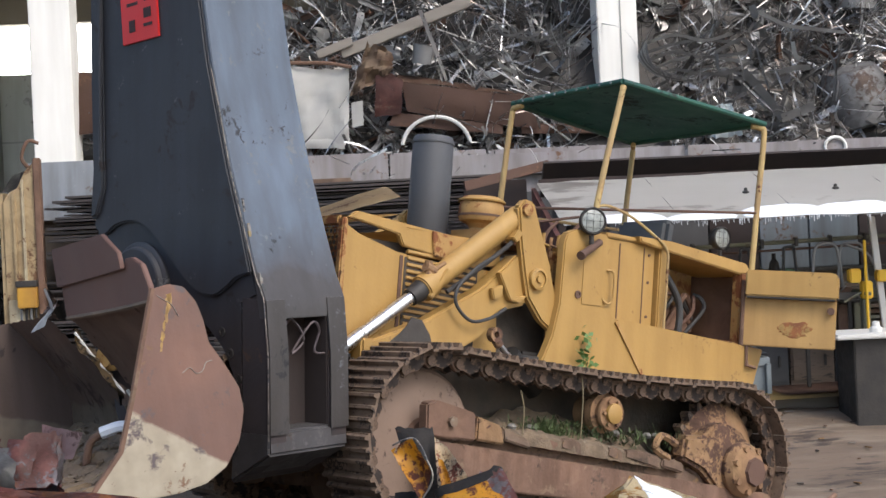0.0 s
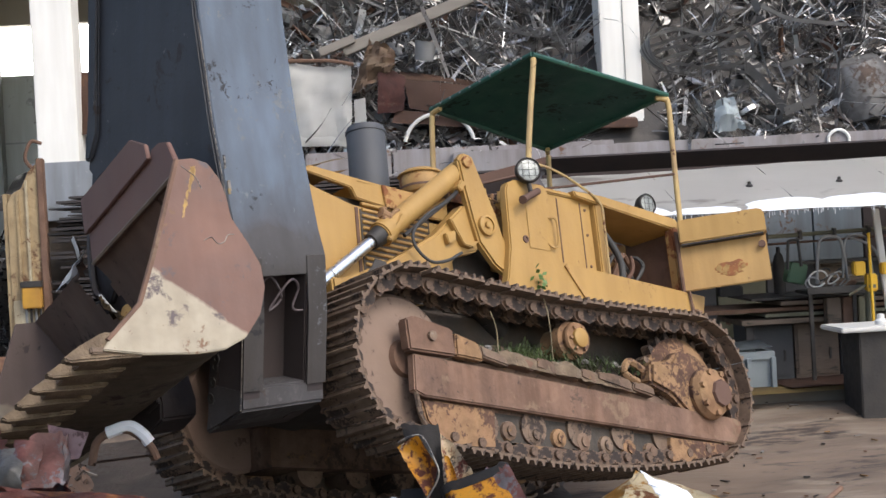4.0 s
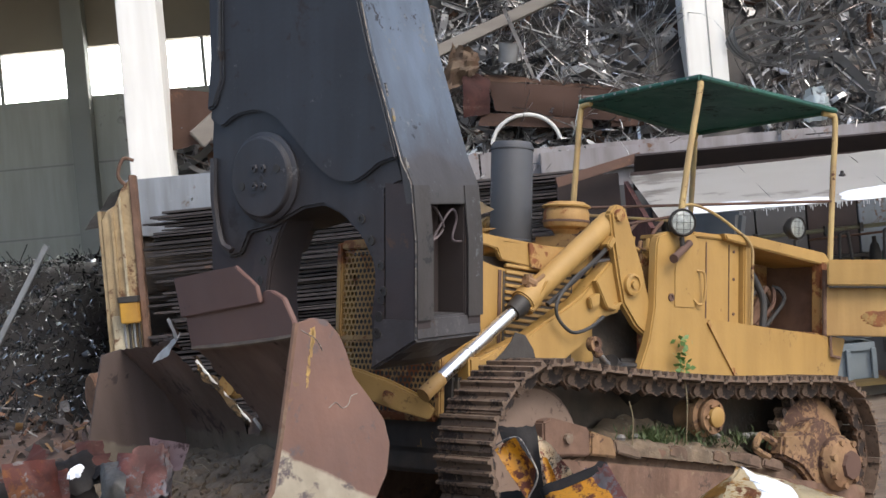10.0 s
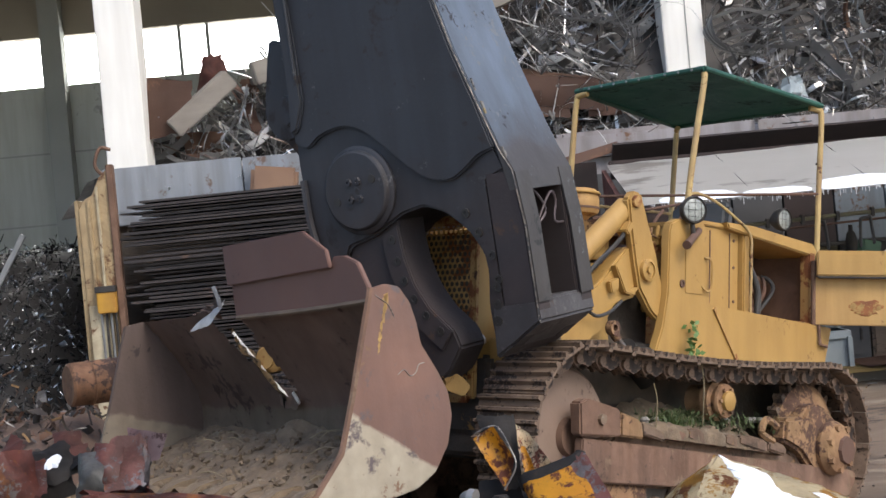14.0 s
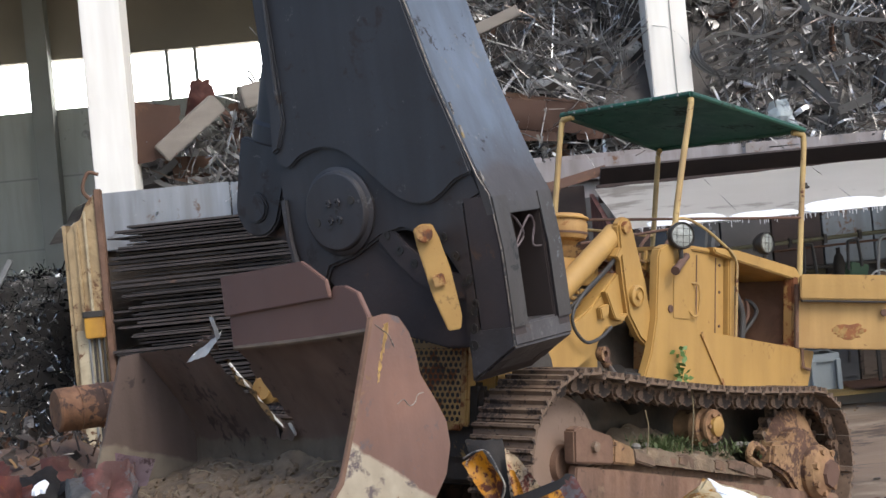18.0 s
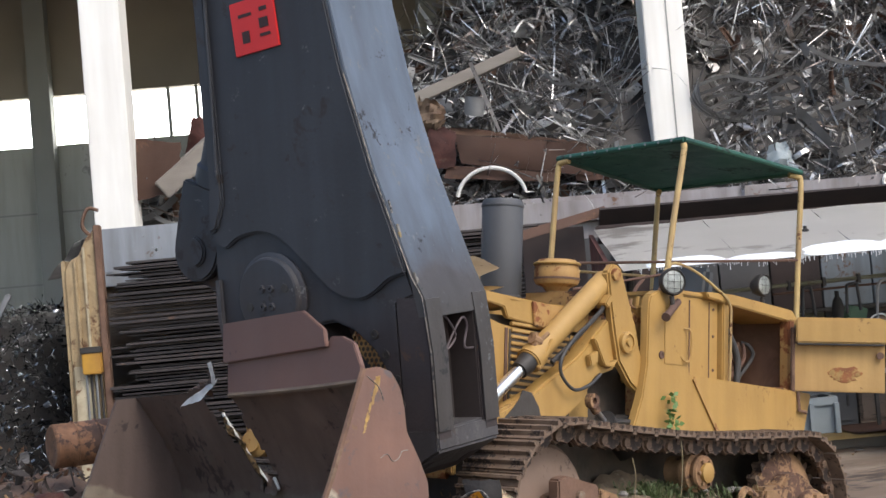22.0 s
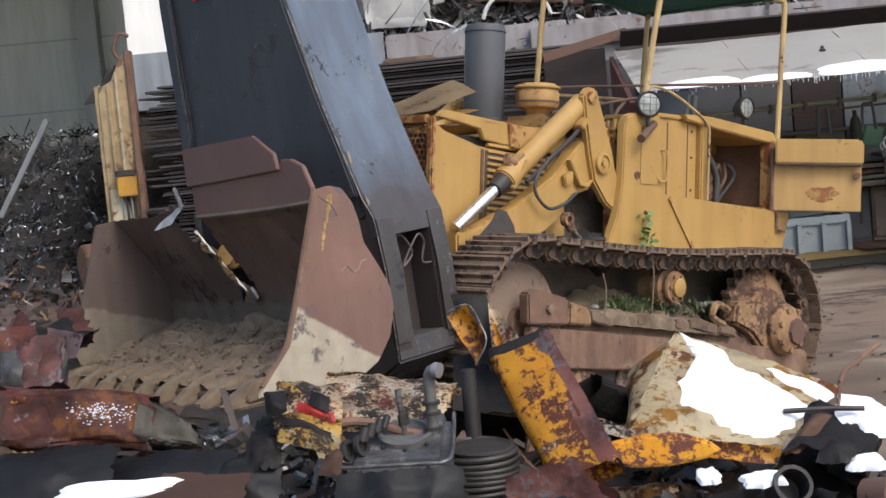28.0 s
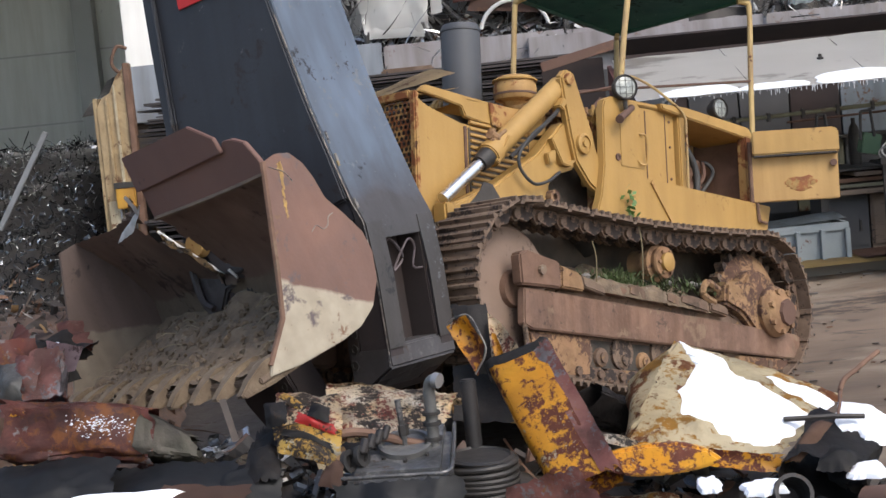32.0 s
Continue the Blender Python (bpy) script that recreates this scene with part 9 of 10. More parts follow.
part("red_flap", sheet((-0.525, 5.520, 0.628), (-0.367, 5.490, 0.569), (-0.373, 5.510, 0.606), (-0.510, 5.540, 0.658), 18, 8, 0.012, 0.008, 40.0, 0.012, 0.1, 7.0, 0.25), surf("scraped red paint", (0.6, 0.03, 0.028), (0.45, 0.03, 0.026), 6.0, (0.3, 0.5), wear=((0.1, 0.05, 0.03), 0.36, 12.0, 0.7, 0.0), bump=0.3, grime=0.3), crumb, "bright red painted flap")
part("black_curl", sheet((-0.626, 5.480, 0.616), (-0.539, 5.460, 0.633), (-0.559, 5.550, 0.706), (-0.645, 5.560, 0.699), 14, 10, 0.02, 0.01, 61.0, 0.03, 0.06, 7.0, 0.25), soot, crumb, "black curled strip")
part("dark_tear", sheet((-0.475, 5.520, 0.645), (-0.393, 5.500, 0.610), (-0.385, 5.560, 0.659), (-0.459, 5.580, 0.685), 14, 8, 0.015, 0.008, 62.0, 0.02, 0.08, 7.0, 0.25), soot, crumb, "black torn strip")
part("lower_curl", sheet((-0.569, 5.430, 0.602), (-0.373, 5.400, 0.519), (-0.382, 5.440, 0.546), (-0.559, 5.470, 0.620), 18, 8, 0.015, 0.008, 63.0, 0.025, 0.06, 6.0, 0.25), soot, crumb, "black curled strip")
part("side_curl", sheet((-0.439, 5.340, 0.414), (-0.351, 5.330, 0.390), (-0.336, 5.380, 0.489), (-0.392, 5.400, 0.504), 12, 12, 0.02, 0.01, 64.0, 0.03, 0.06, 6.0, 0.25), brown_steel, crumb, "brown curled edge")
part("dark_fold", sheet((-0.72, 5.35, 0.42), (-0.58, 5.36, 0.44), (-0.6, 5.62, 0.62), (-0.7, 5.62, 0.6), 22, 22, 0.05, 0.01, 44.0, 0.02, 0.1, 5.0, 0.2), soot, crumb)
eng = root("engine_block", "oily grey gear casing with pipe stubs", "engine")
casting = slab([(-0.34, 5.36), (0.05, 5.34), (0.07, 5.72), (-0.06, 5.8), (-0.24, 5.74)], 0.1, 0.47, 0.03)
for v in casting.verts:
    if v.co.z > 0.3:
        v.co.z += 0.3 * (v.co.y - 5.5)
part("casting", casting, casting_black, eng)
top_ = pose(-0.11, 5.55, 0.482, 17, 0, 0)
part("flange", lathe([(0.0, 0), (0.105, 0), (0.105, 0.024), (0.09, 0.026), (0.086, 0.012), (0.0, 0.012)], 36, top_), engine_grey, eng, "round flange with a rim")
for k in range(8):
    q = Vector((0.118 * math.cos(k * 0.785), 0.118 * math.sin(k * 0.785), 0))
    part("flange_bolt", rod(top_ @ q, top_ @ (q + Vector((0, 0, 0.014))), 0.009, seg=6), black_metal, eng)
part("pipe", tube(curve([(0.0, 5.55, 0.44), (0.0, 5.55, 0.6), (0.0, 5.55, 0.69), (0.012, 5.54, 0.73), (0.035, 5.52, 0.738)]), 0.024, 14), engine_grey, eng, "bent grey pipe")
part("pipe_end", rod((0.025, 5.525, 0.738), (0.046, 5.512, 0.734), 0.03, seg=14), grey_sheet, eng)
for z in (0.5, 0.56, 0.6):
    part("pipe_collar", rod((0.0, 5.55, z), (0.0, 5.55, z + 0.014), 0.036, seg=14), black_metal, eng)
part("stub", rod((-0.11, 5.55, 0.48), (-0.125, 5.55, 0.67), 0.012, seg=10), casting_black, eng)
part("stub_nut", rod((-0.111, 5.55, 0.53), (-0.114, 5.55, 0.57), 0.021, seg=6), black_metal, eng)
for k in range(2):
    part("port_ring", lathe([(0.026, 0), (0.043, 0), (0.043, 0.018), (0.026, 0.018), (0.026, 0.001)], 24, pose(-0.33 + 0.05 * k, 5.42 + 0.02 * k, 0.475 + 0.012 * k, 80, 0, 60)), black_metal, eng, "black ring fitting")
for k in range(4):
    part("fitting", rod((-0.27 + 0.028 * k, 5.43 + 0.014 * k, 0.5 + 0.012 * k), (-0.25 + 0.028 * k, 5.45 + 0.014 * k, 0.55 + 0.012 * k), 0.02 - 0.002 * k, seg=10, bevel=0.005), soot, eng, "oily black fitting")
part("rim_bead", tube(curve([(-0.35, 5.355, 0.425), (-0.2, 5.335, 0.425), (-0.05, 5.335, 0.42), (0.055, 5.34, 0.425), (0.075, 5.5, 0.47), (0.08, 5.7, 0.53)]), 0.008, 8), casting_black, eng, "rounded rim of the casing")
coil = root("spring_stack", "stack of black coil rings round a post", "coil spring")
for k in range(15):
    zc = 0.02 + 0.024 * k
    part("ring", tube([(0.17 + 0.14 * math.cos(a / 28 * 2 * math.pi), 5.72 + 0.14 * math.sin(a / 28 * 2 * math.pi), zc + 0.004 * math.sin(a / 28 * 2 * math.pi + k)) for a in range(29)], 0.013, 8), black_metal, coil)
part("cap", lathe([(0.0, 0), (0.135, 0), (0.138, 0.01), (0.12, 0.016), (0.115, 0.008), (0.0, 0.008)], 30, pose(0.17, 5.72, 0.375, 4, 3, 0)), black_metal, coil, "dark cap plate")
part("sleeve", rod((0.17, 5.72, 0.02), (0.17, 5.72, 0.36), 0.118, seg=24), soot, coil, "black rubber sleeve")
part("core", rod((0.15, 5.84, 0.1), (0.145, 5.88, 0.67), 0.033, seg=16, bevel=0.006), soot, coil)
bagm = surf("black plastic film", (0.012, 0.012, 0.013), (0.02, 0.02, 0.021), 3.0, (0.4, 0.6), bump=0.4, bscale=14)
for k, (x, y, z, w, h, lean) in enumerate(((-1.5, 5.3, 0.48, 0.3, 0.1, 0.14), (-1.0, 5.33, 0.43, 0.25, 0.09, 0.13), (-0.72, 5.36, 0.4, 0.14, 0.1, 0.1), (-0.13, 5.28, 0.28, 0.24, 0.13, 0.03), (0.2, 5.2, 0.16, 0.3, 0.1, 0.12))):
    thing("plastic_bag", sheet((x - w, y - lean, z - h), (x + w, y - lean, z - h), (x + w, y + lean, z + h), (x - w, y + lean, z + h), 40, 24, 0.022, 0.006, k * 9.0, 0.05, 0.06, 3.4, 0.3), bagm, "crumpled black plastic film on the pile", "plastic film", "film on the pile")
curl = root("curled_plate", "black curled sheet round a dark hollow", "plate")
part("curl_wall", folded_tube((1.5, 5.6, 0.19), (1.68, 6.02, 0.28), (0.9, 0.1, -0.25), 0.17, 0.09, 52.0, 0.06, 0.06, 0.01, 16, 44), soot, curl)
part("curl_lip", sheet((1.329, 5.600, 0.283), (1.399, 5.580, 0.281), (1.570, 5.740, 0.376), (1.513, 5.780, 0.390), 22, 8, 0.02, 0.01, 53.0, 0.04, 0.04, 5.0, 0.3), rust_steel, curl, "rusty bent lip")
part("curl_flap", sheet((1.441, 5.500, 0.267), (1.558, 5.450, 0.260), (1.660, 5.600, 0.272), (1.538, 5.620, 0.325), 16, 12, 0.03, 0.01, 57.0, 0.03, 0.05, 5.0, 0.3), black_metal, curl)
thing("bent_rod", tube(curve([(1.4, 5.85, 0.39), (1.6, 5.84, 0.385), (1.72, 5.84, 0.375)]), 0.012, 6), black_metal, "black iron bar lying on the snow", "rod")
thing("bent_rod", tube(curve([(1.62, 5.86, 0.385), (1.64, 5.9, 0.43), (1.645, 5.92, 0.47)]), 0.007, 6), brown_steel, "thin rusty rod standing in the snow", "rod")
thing("bent_rod", tube(curve([(1.74, 6.4, 0.1), (1.76, 6.42, 0.38), (1.86, 6.5, 0.45), (1.98, 6.6, 0.5)]), 0.012, 8), rust_steel, "thick rusty rod sticking out of the pile", "rod")
dark_rng = np.random.default_rng(91)
for k in range(40):
    x, y = (dark_rng.uniform(0.95, 2.0), dark_rng.uniform(5.3, 5.85)) if k % 2 else (dark_rng.uniform(-1.7, 0.9), dark_rng.uniform(5.0, 5.4))
    w, h = dark_rng.uniform(0.1, 0.26), dark_rng.uniform(0.06, 0.16)
    q = pose(x, y, near_height(x, y) + 0.05 + dark_rng.uniform(0, 0.05), dark_rng.uniform(5, 70), dark_rng.uniform(-35, 35), dark_rng.uniform(-80, 80))
    m, l = ((soot, "sooty black crumpled plate in the pile"), (black_metal, "oily black crumpled plate in the pile"), (engine_grey, "oily grey bent plate in the pile"), (rust_steel, "rusty crumpled plate in the pile"))[(0, 1, 2, 0, 1, 3, 1)[k % 7]]
    thing("scrap_plate", sheet(*[q @ Vector(c_) for c_ in ((-w / 2, -h / 2, 0), (w / 2, -h / 2, 0), (w / 2, h / 2, 0), (-w / 2, h / 2, 0))], 12, 9, 0.04, 0.008, k * 5.3, 0.03, 0.05, 5.0, 0.2), m, l, "plate", "dark plates in the pile")
grime = Pieces()
scatter(grime, 1500, ((-1.7, 2.0), (4.9, 6.1)), near_height, (0.03, 0.1), wire=0.15, lift=0.04, flat=0.5, jut=0.5, thin=0.5, sunk=lambda x, y: 0.25 < x < 0.6 and y > 5.35)
grime.done("oily_bits", scrap_dark, "small oily black bits between the scrap", "scrap")
rubble = Pieces()
scatter(rubble, 900, ((-1.5, 0.1), (5.75, 6.9)), near_height, (0.02, 0.08), wire=0.15, lift=0.04, flat=0.5, jut=0.12, thin=0.5)
rubble.done("rubble_bits", scrap_mix, "small grey bits and rubble below the bucket", "scrap")
thing("crushed_pipe", folded_tube((0.62, 6.12, 0.5), (0.82, 6.3, 0.36), (0.8, 0.3, 0.5), 0.085, 0.05, 27.0, 0.08, 0.05, 0.01, 14, 36), soot, "crushed sooty pipe with an open mouth", "pipe")
for k, (x, y, z, r) in enumerate(((1.3, 5.42, 0.17, 0.075), (1.62, 5.45, 0.12, 0.07), (1.12, 5.32, 0.1, 0.06), (0.8, 5.4, 0.14, 0.07))):
    thing("pipe_ring", lathe([(r * 0.8, 0), (r, 0), (r, 0.12), (r * 0.8, 0.12), (r * 0.8, 0.001)], 22, pose(x, y, z, 60 + 20 * k, 20, 40 * k)), (soot, brown_steel, black_metal)[k % 3], "short rusty pipe ring in the pile", "pipe ring", "rings in the pile")
for k in range(34):
    x, y = rng.uniform(-2.8, 1.9), rng.uniform(4.9, 6.9)
    w, h = rng.uniform(0.12, 0.4), rng.uniform(0.08, 0.25)
    deep = 0.28 if x > 1.4 and y > 5.5 or 0.2 < x < 0.66 else 0.0
    q = pose(x, y, near_height(x, y) + 0.05 - deep, rng.uniform(-50, 50), rng.uniform(-30, 30), rng.uniform(0, 180))
    thing("bent_plate", sheet(*[q @ Vector(p) for p in ((-w / 2, -h / 2, 0), (w / 2, -h / 2, 0), (w / 2, h / 2, 0), (-w / 2, h / 2, 0))], 12, 9, 0.04, 0.01, k * 2.9, 0.03, 0.05, 5.0, 0.2), (black_metal, rust_steel, engine_grey, cream_peel, brown_steel, orange_peel, red_peel)[k % 7], ("oily black bent plate", "rusty bent plate", "grey bent plate", "flaked cream bent plate", "brown bent plate", "flaked orange bent plate", "scuffed red bent plate")[k % 7] + " in the scrap pile", "plate", "plates in the pile")
for k in range(16):
    x, y = rng.uniform(-2.6, 1.9), rng.uniform(4.9, 6.6)
    z = near_height(x, y) + 0.04
    a = rng.uniform(0, 6.28)
    l = rng.uniform(0.2, 0.6)
    thing("bent_rod", tube(curve([(x, y, z), (x + l * 0.5 * math.cos(a), y + l * 0.3 * math.sin(a), z + rng.uniform(0.02, 0.1)), (x + l * math.cos(a), y + l * 0.6 * math.sin(a), z + 0.02)]), rng.uniform(0.006, 0.014), 6), (black_metal, brown_steel, grey_sheet)[k % 3], "bent rusty rod in the scrap pile", "rod", "rods in the pile")

# ---- movement ----

LOADER_ROWS = [  # seconds, x, y, z, yaw, pitch, roll
    (0.0, 0.662, 9.272, -0.094, 217.4, 9.4, 0.6),
    (0.5, 0.626, 9.252, -0.040, 218.2, 9.2, 4.9),
    (1.0, 0.591, 9.231, 0.013, 219.0, 9.0, 9.1),
    (1.5, 0.604, 9.204, 0.036, 219.7, 8.9, 11.7),
    (2.0, 0.617, 9.177, 0.058, 220.5, 8.8, 14.2),
    (2.5, 0.605, 9.213, 0.068, 220.4, 9.1, 14.0),
    (4.5, 0.540, 9.414, 0.125, 219.9, 10.4, 13.1),
    (5.0, 0.378, 9.263, 0.133, 213.0, 13.6, 10.4),
    (5.5, 0.351, 9.131, 0.054, 213.5, 14.6, 4.5),
    (6.0, 0.564, 9.057, -0.040, 221.6, 11.7, 1.3),
    (6.5, 0.606, 9.131, -0.093, 226.1, 10.9, -1.3),
    (7.0, 0.663, 9.217, -0.129, 225.7, 9.2, -1.3),
    (7.5, 0.704, 9.280, -0.149, 226.1, 8.6, -1.1),
    (8.0, 0.655, 9.270, -0.145, 224.4, 8.5, -1.0),
    (8.5, 0.566, 9.220, -0.125, 222.4, 8.9, -0.7),
    (9.0, 0.554, 9.217, -0.119, 222.1, 9.6, -0.4),
    (9.5, 0.542, 9.184, -0.125, 222.2, 8.8, -0.6),
    (10.0, 0.599, 9.231, -0.145, 222.2, 8.2, -0.6),
    (10.5, 0.600, 9.207, -0.144, 222.4, 8.2, -0.5),
    (11.0, 0.604, 9.220, -0.147, 222.2, 8.1, -0.5),
    (11.5, 0.604, 9.220, -0.147, 222.2, 8.0, -0.6),
    (12.0, 0.602, 9.183, -0.145, 222.4, 8.1, -0.7),
    (12.5, 0.625, 9.239, -0.149, 222.5, 7.9, -0.7),
    (13.0, 0.658, 9.273, -0.148, 223.2, 8.2, -0.6),
    (13.5, 0.712, 9.288, -0.149, 225.1, 8.5, -0.7),
    (15.5, 0.827, 9.288, -0.121, 229.0, 10.7, -1.8),
    (16.0, 0.817, 9.295, -0.116, 229.1, 11.0, -1.8),
    (16.5, 0.802, 9.267, -0.108, 229.1, 11.4, -1.7),
    (17.0, 0.782, 9.201, -0.092, 228.7, 12.0, -1.7),
    (17.5, 0.757, 9.225, -0.082, 228.7, 12.6, -2.1),
    (18.0, 0.752, 9.316, -0.153, 228.0, 8.6, -1.6),
    (18.5, 0.759, 9.381, -0.175, 226.6, 7.8, -1.6),
    (19.0, 0.758, 9.417, -0.176, 226.7, 7.7, -1.7),
    (19.5, 0.752, 9.427, -0.178, 226.8, 7.6, -1.7),
    (20.0, 0.748, 9.422, -0.181, 226.7, 7.7, -1.7),
    (20.5, 0.749, 9.410, -0.183, 226.7, 7.6, -1.6),
    (21.0, 0.748, 9.440, -0.182, 226.8, 7.7, -1.8),
    (21.5, 0.745, 9.424, -0.182, 226.7, 7.7, -1.8),
    (22.0, 0.737, 9.407, -0.178, 226.6, 7.7, -1.7),
    (22.5, 0.747, 9.412, -0.182, 226.7, 7.7, -1.6),
    (23.0, 0.763, 9.410, -0.168, 226.6, 7.8, -1.6),
    (23.5, 0.761, 9.428, -0.172, 226.5, 7.3, -1.7),
    (24.0, 0.709, 9.424, -0.169, 226.3, 7.3, -1.7),
    (24.5, 0.695, 9.455, -0.176, 226.3, 7.1, -1.4),
    (25.0, 0.714, 9.440, -0.169, 226.4, 7.3, -1.6),
    (25.5, 0.708, 9.434, -0.170, 226.5, 7.7, -1.5),
    (26.0, 0.649, 9.428, -0.169, 226.7, 7.7, -1.6),
    (26.5, 0.603, 9.440, -0.170, 226.9, 7.9, -1.6),
    (28.5, 0.590, 9.403, -0.164, 227.3, 8.1, -1.4),
    (29.0, 0.585, 9.432, -0.145, 227.6, 9.1, -0.7),
    (29.5, 0.549, 9.395, -0.118, 227.5, 10.4, -1.1),
    (30.0, 0.544, 9.365, -0.099, 227.6, 11.5, -0.8),
    (30.5, 0.555, 9.365, -0.083, 227.8, 11.0, 0.9),
    (31.0, 0.560, 9.372, -0.086, 227.8, 11.1, 1.0),
    (31.5, 0.570, 9.380, -0.074, 227.9, 11.0, 2.3),
    (32.0, 0.579, 9.376, -0.056, 227.8, 10.3, 4.8),
]
BUCKET_ROWS = [  # seconds, x, y, z, yaw, pitch, roll
    (0.0, 3.094, 0.023, 0.130, -8.4, -14.1, 2.2),
    (1.0, 3.106, 0.051, 0.120, -8.3, -12.5, 4.3),
    (2.0, 3.064, 0.013, 0.296, -12.5, -4.2, 3.2),
    (5.0, 3.222, 0.410, 0.178, -11.8, -3.2, 4.0),
    (6.0, 3.046, 0.035, 0.104, -9.9, -16.9, 1.7),
    (6.5, 2.984, -0.106, 0.181, -10.9, -11.3, 2.5),
    (7.0, 3.017, -0.057, 0.247, -8.8, -6.3, 2.2),
    (7.5, 3.027, -0.057, 0.247, -9.8, -6.9, 1.8),
    (8.0, 3.015, -0.010, 0.209, -9.7, -10.1, 2.5),
    (8.5, 3.005, 0.045, 0.134, -9.2, -14.9, 2.4),
    (9.0, 3.024, 0.050, 0.075, -9.6, -18.5, 2.0),
    (9.5, 3.000, 0.031, 0.115, -9.9, -16.2, 1.8),
    (10.0, 3.043, 0.057, 0.167, -9.8, -12.9, 1.6),
    (10.5, 3.039, 0.023, 0.170, -10.0, -10.9, 1.6),
    (11.0, 3.059, 0.011, 0.187, -8.6, -9.4, 2.0),
    (11.5, 3.049, -0.000, 0.191, -8.6, -9.4, 2.2),
    (12.0, 3.004, -0.023, 0.191, -8.7, -9.7, 2.5),
    (12.5, 3.061, 0.029, 0.202, -8.8, -8.9, 2.5),
    (13.0, 3.088, 0.051, 0.206, -9.1, -8.6, 2.3),
    (13.5, 3.055, 0.043, 0.232, -9.8, -9.0, 1.7),
    (15.5, 3.051, 0.036, 0.140, -10.2, -15.3, 1.7),
    (16.0, 3.069, 0.061, 0.100, -9.8, -17.4, 1.9),
    (16.5, 3.033, 0.052, 0.049, -9.5, -20.6, 1.6),
    (17.0, 2.970, 0.017, 0.007, -9.1, -23.1, 1.7),
    (17.5, 2.978, -0.023, -0.022, -10.2, -19.1, 2.3),
    (18.0, 3.028, 0.015, 0.227, -10.7, -9.1, 2.4),
    (18.5, 3.090, 0.049, 0.277, -9.5, -4.1, 2.7),
    (19.0, 3.122, 0.022, 0.300, -9.4, -0.8, 3.1),
    (19.5, 3.145, 0.029, 0.312, -9.5, -0.3, 3.0),
    (20.0, 3.159, 0.047, 0.309, -9.5, -0.2, 3.1),
    (20.5, 3.164, 0.062, 0.302, -9.5, -0.3, 3.2),
    (21.0, 3.179, 0.100, 0.290, -9.6, -1.8, 3.0),
    (21.5, 3.161, 0.076, 0.294, -9.8, -1.8, 2.8),
    (22.0, 3.141, 0.062, 0.296, -10.0, -1.3, 2.7),
    (22.5, 3.150, 0.062, 0.302, -10.0, -1.5, 2.7),
    (23.0, 3.149, 0.073, 0.282, -9.8, -1.9, 2.9),
    (23.5, 3.148, 0.070, 0.315, -9.6, -0.9, 2.9),
    (24.0, 3.130, 0.057, 0.311, -9.6, -0.7, 3.0),
    (24.5, 3.148, 0.066, 0.322, -9.6, -0.1, 3.1),
    (25.0, 3.156, 0.056, 0.303, -9.4, -0.8, 3.4),
    (25.5, 3.143, 0.010, 0.277, -9.2, -2.5, 3.2),
    (26.0, 3.096, -0.008, 0.266, -8.9, -3.9, 3.2),
    (26.5, 3.106, 0.012, 0.246, -9.1, -5.7, 3.0),
    (28.5, 3.102, 0.084, 0.202, -9.6, -11.5, 2.6),
    (29.0, 3.141, 0.115, 0.132, -10.2, -14.9, 2.3),
    (29.5, 3.110, 0.139, 0.050, -9.6, -20.0, 2.4),
    (30.0, 3.088, 0.135, -0.011, -9.3, -24.4, 2.1),
    (30.5, 3.095, 0.121, 0.008, -9.9, -23.9, 1.1),
    (31.0, 3.094, 0.118, 0.003, -9.5, -24.1, 2.2),
    (31.5, 3.046, 0.072, -0.007, -9.3, -25.2, 2.6),
    (32.0, 2.976, 0.016, 0.019, -9.4, -26.2, 2.5),
]
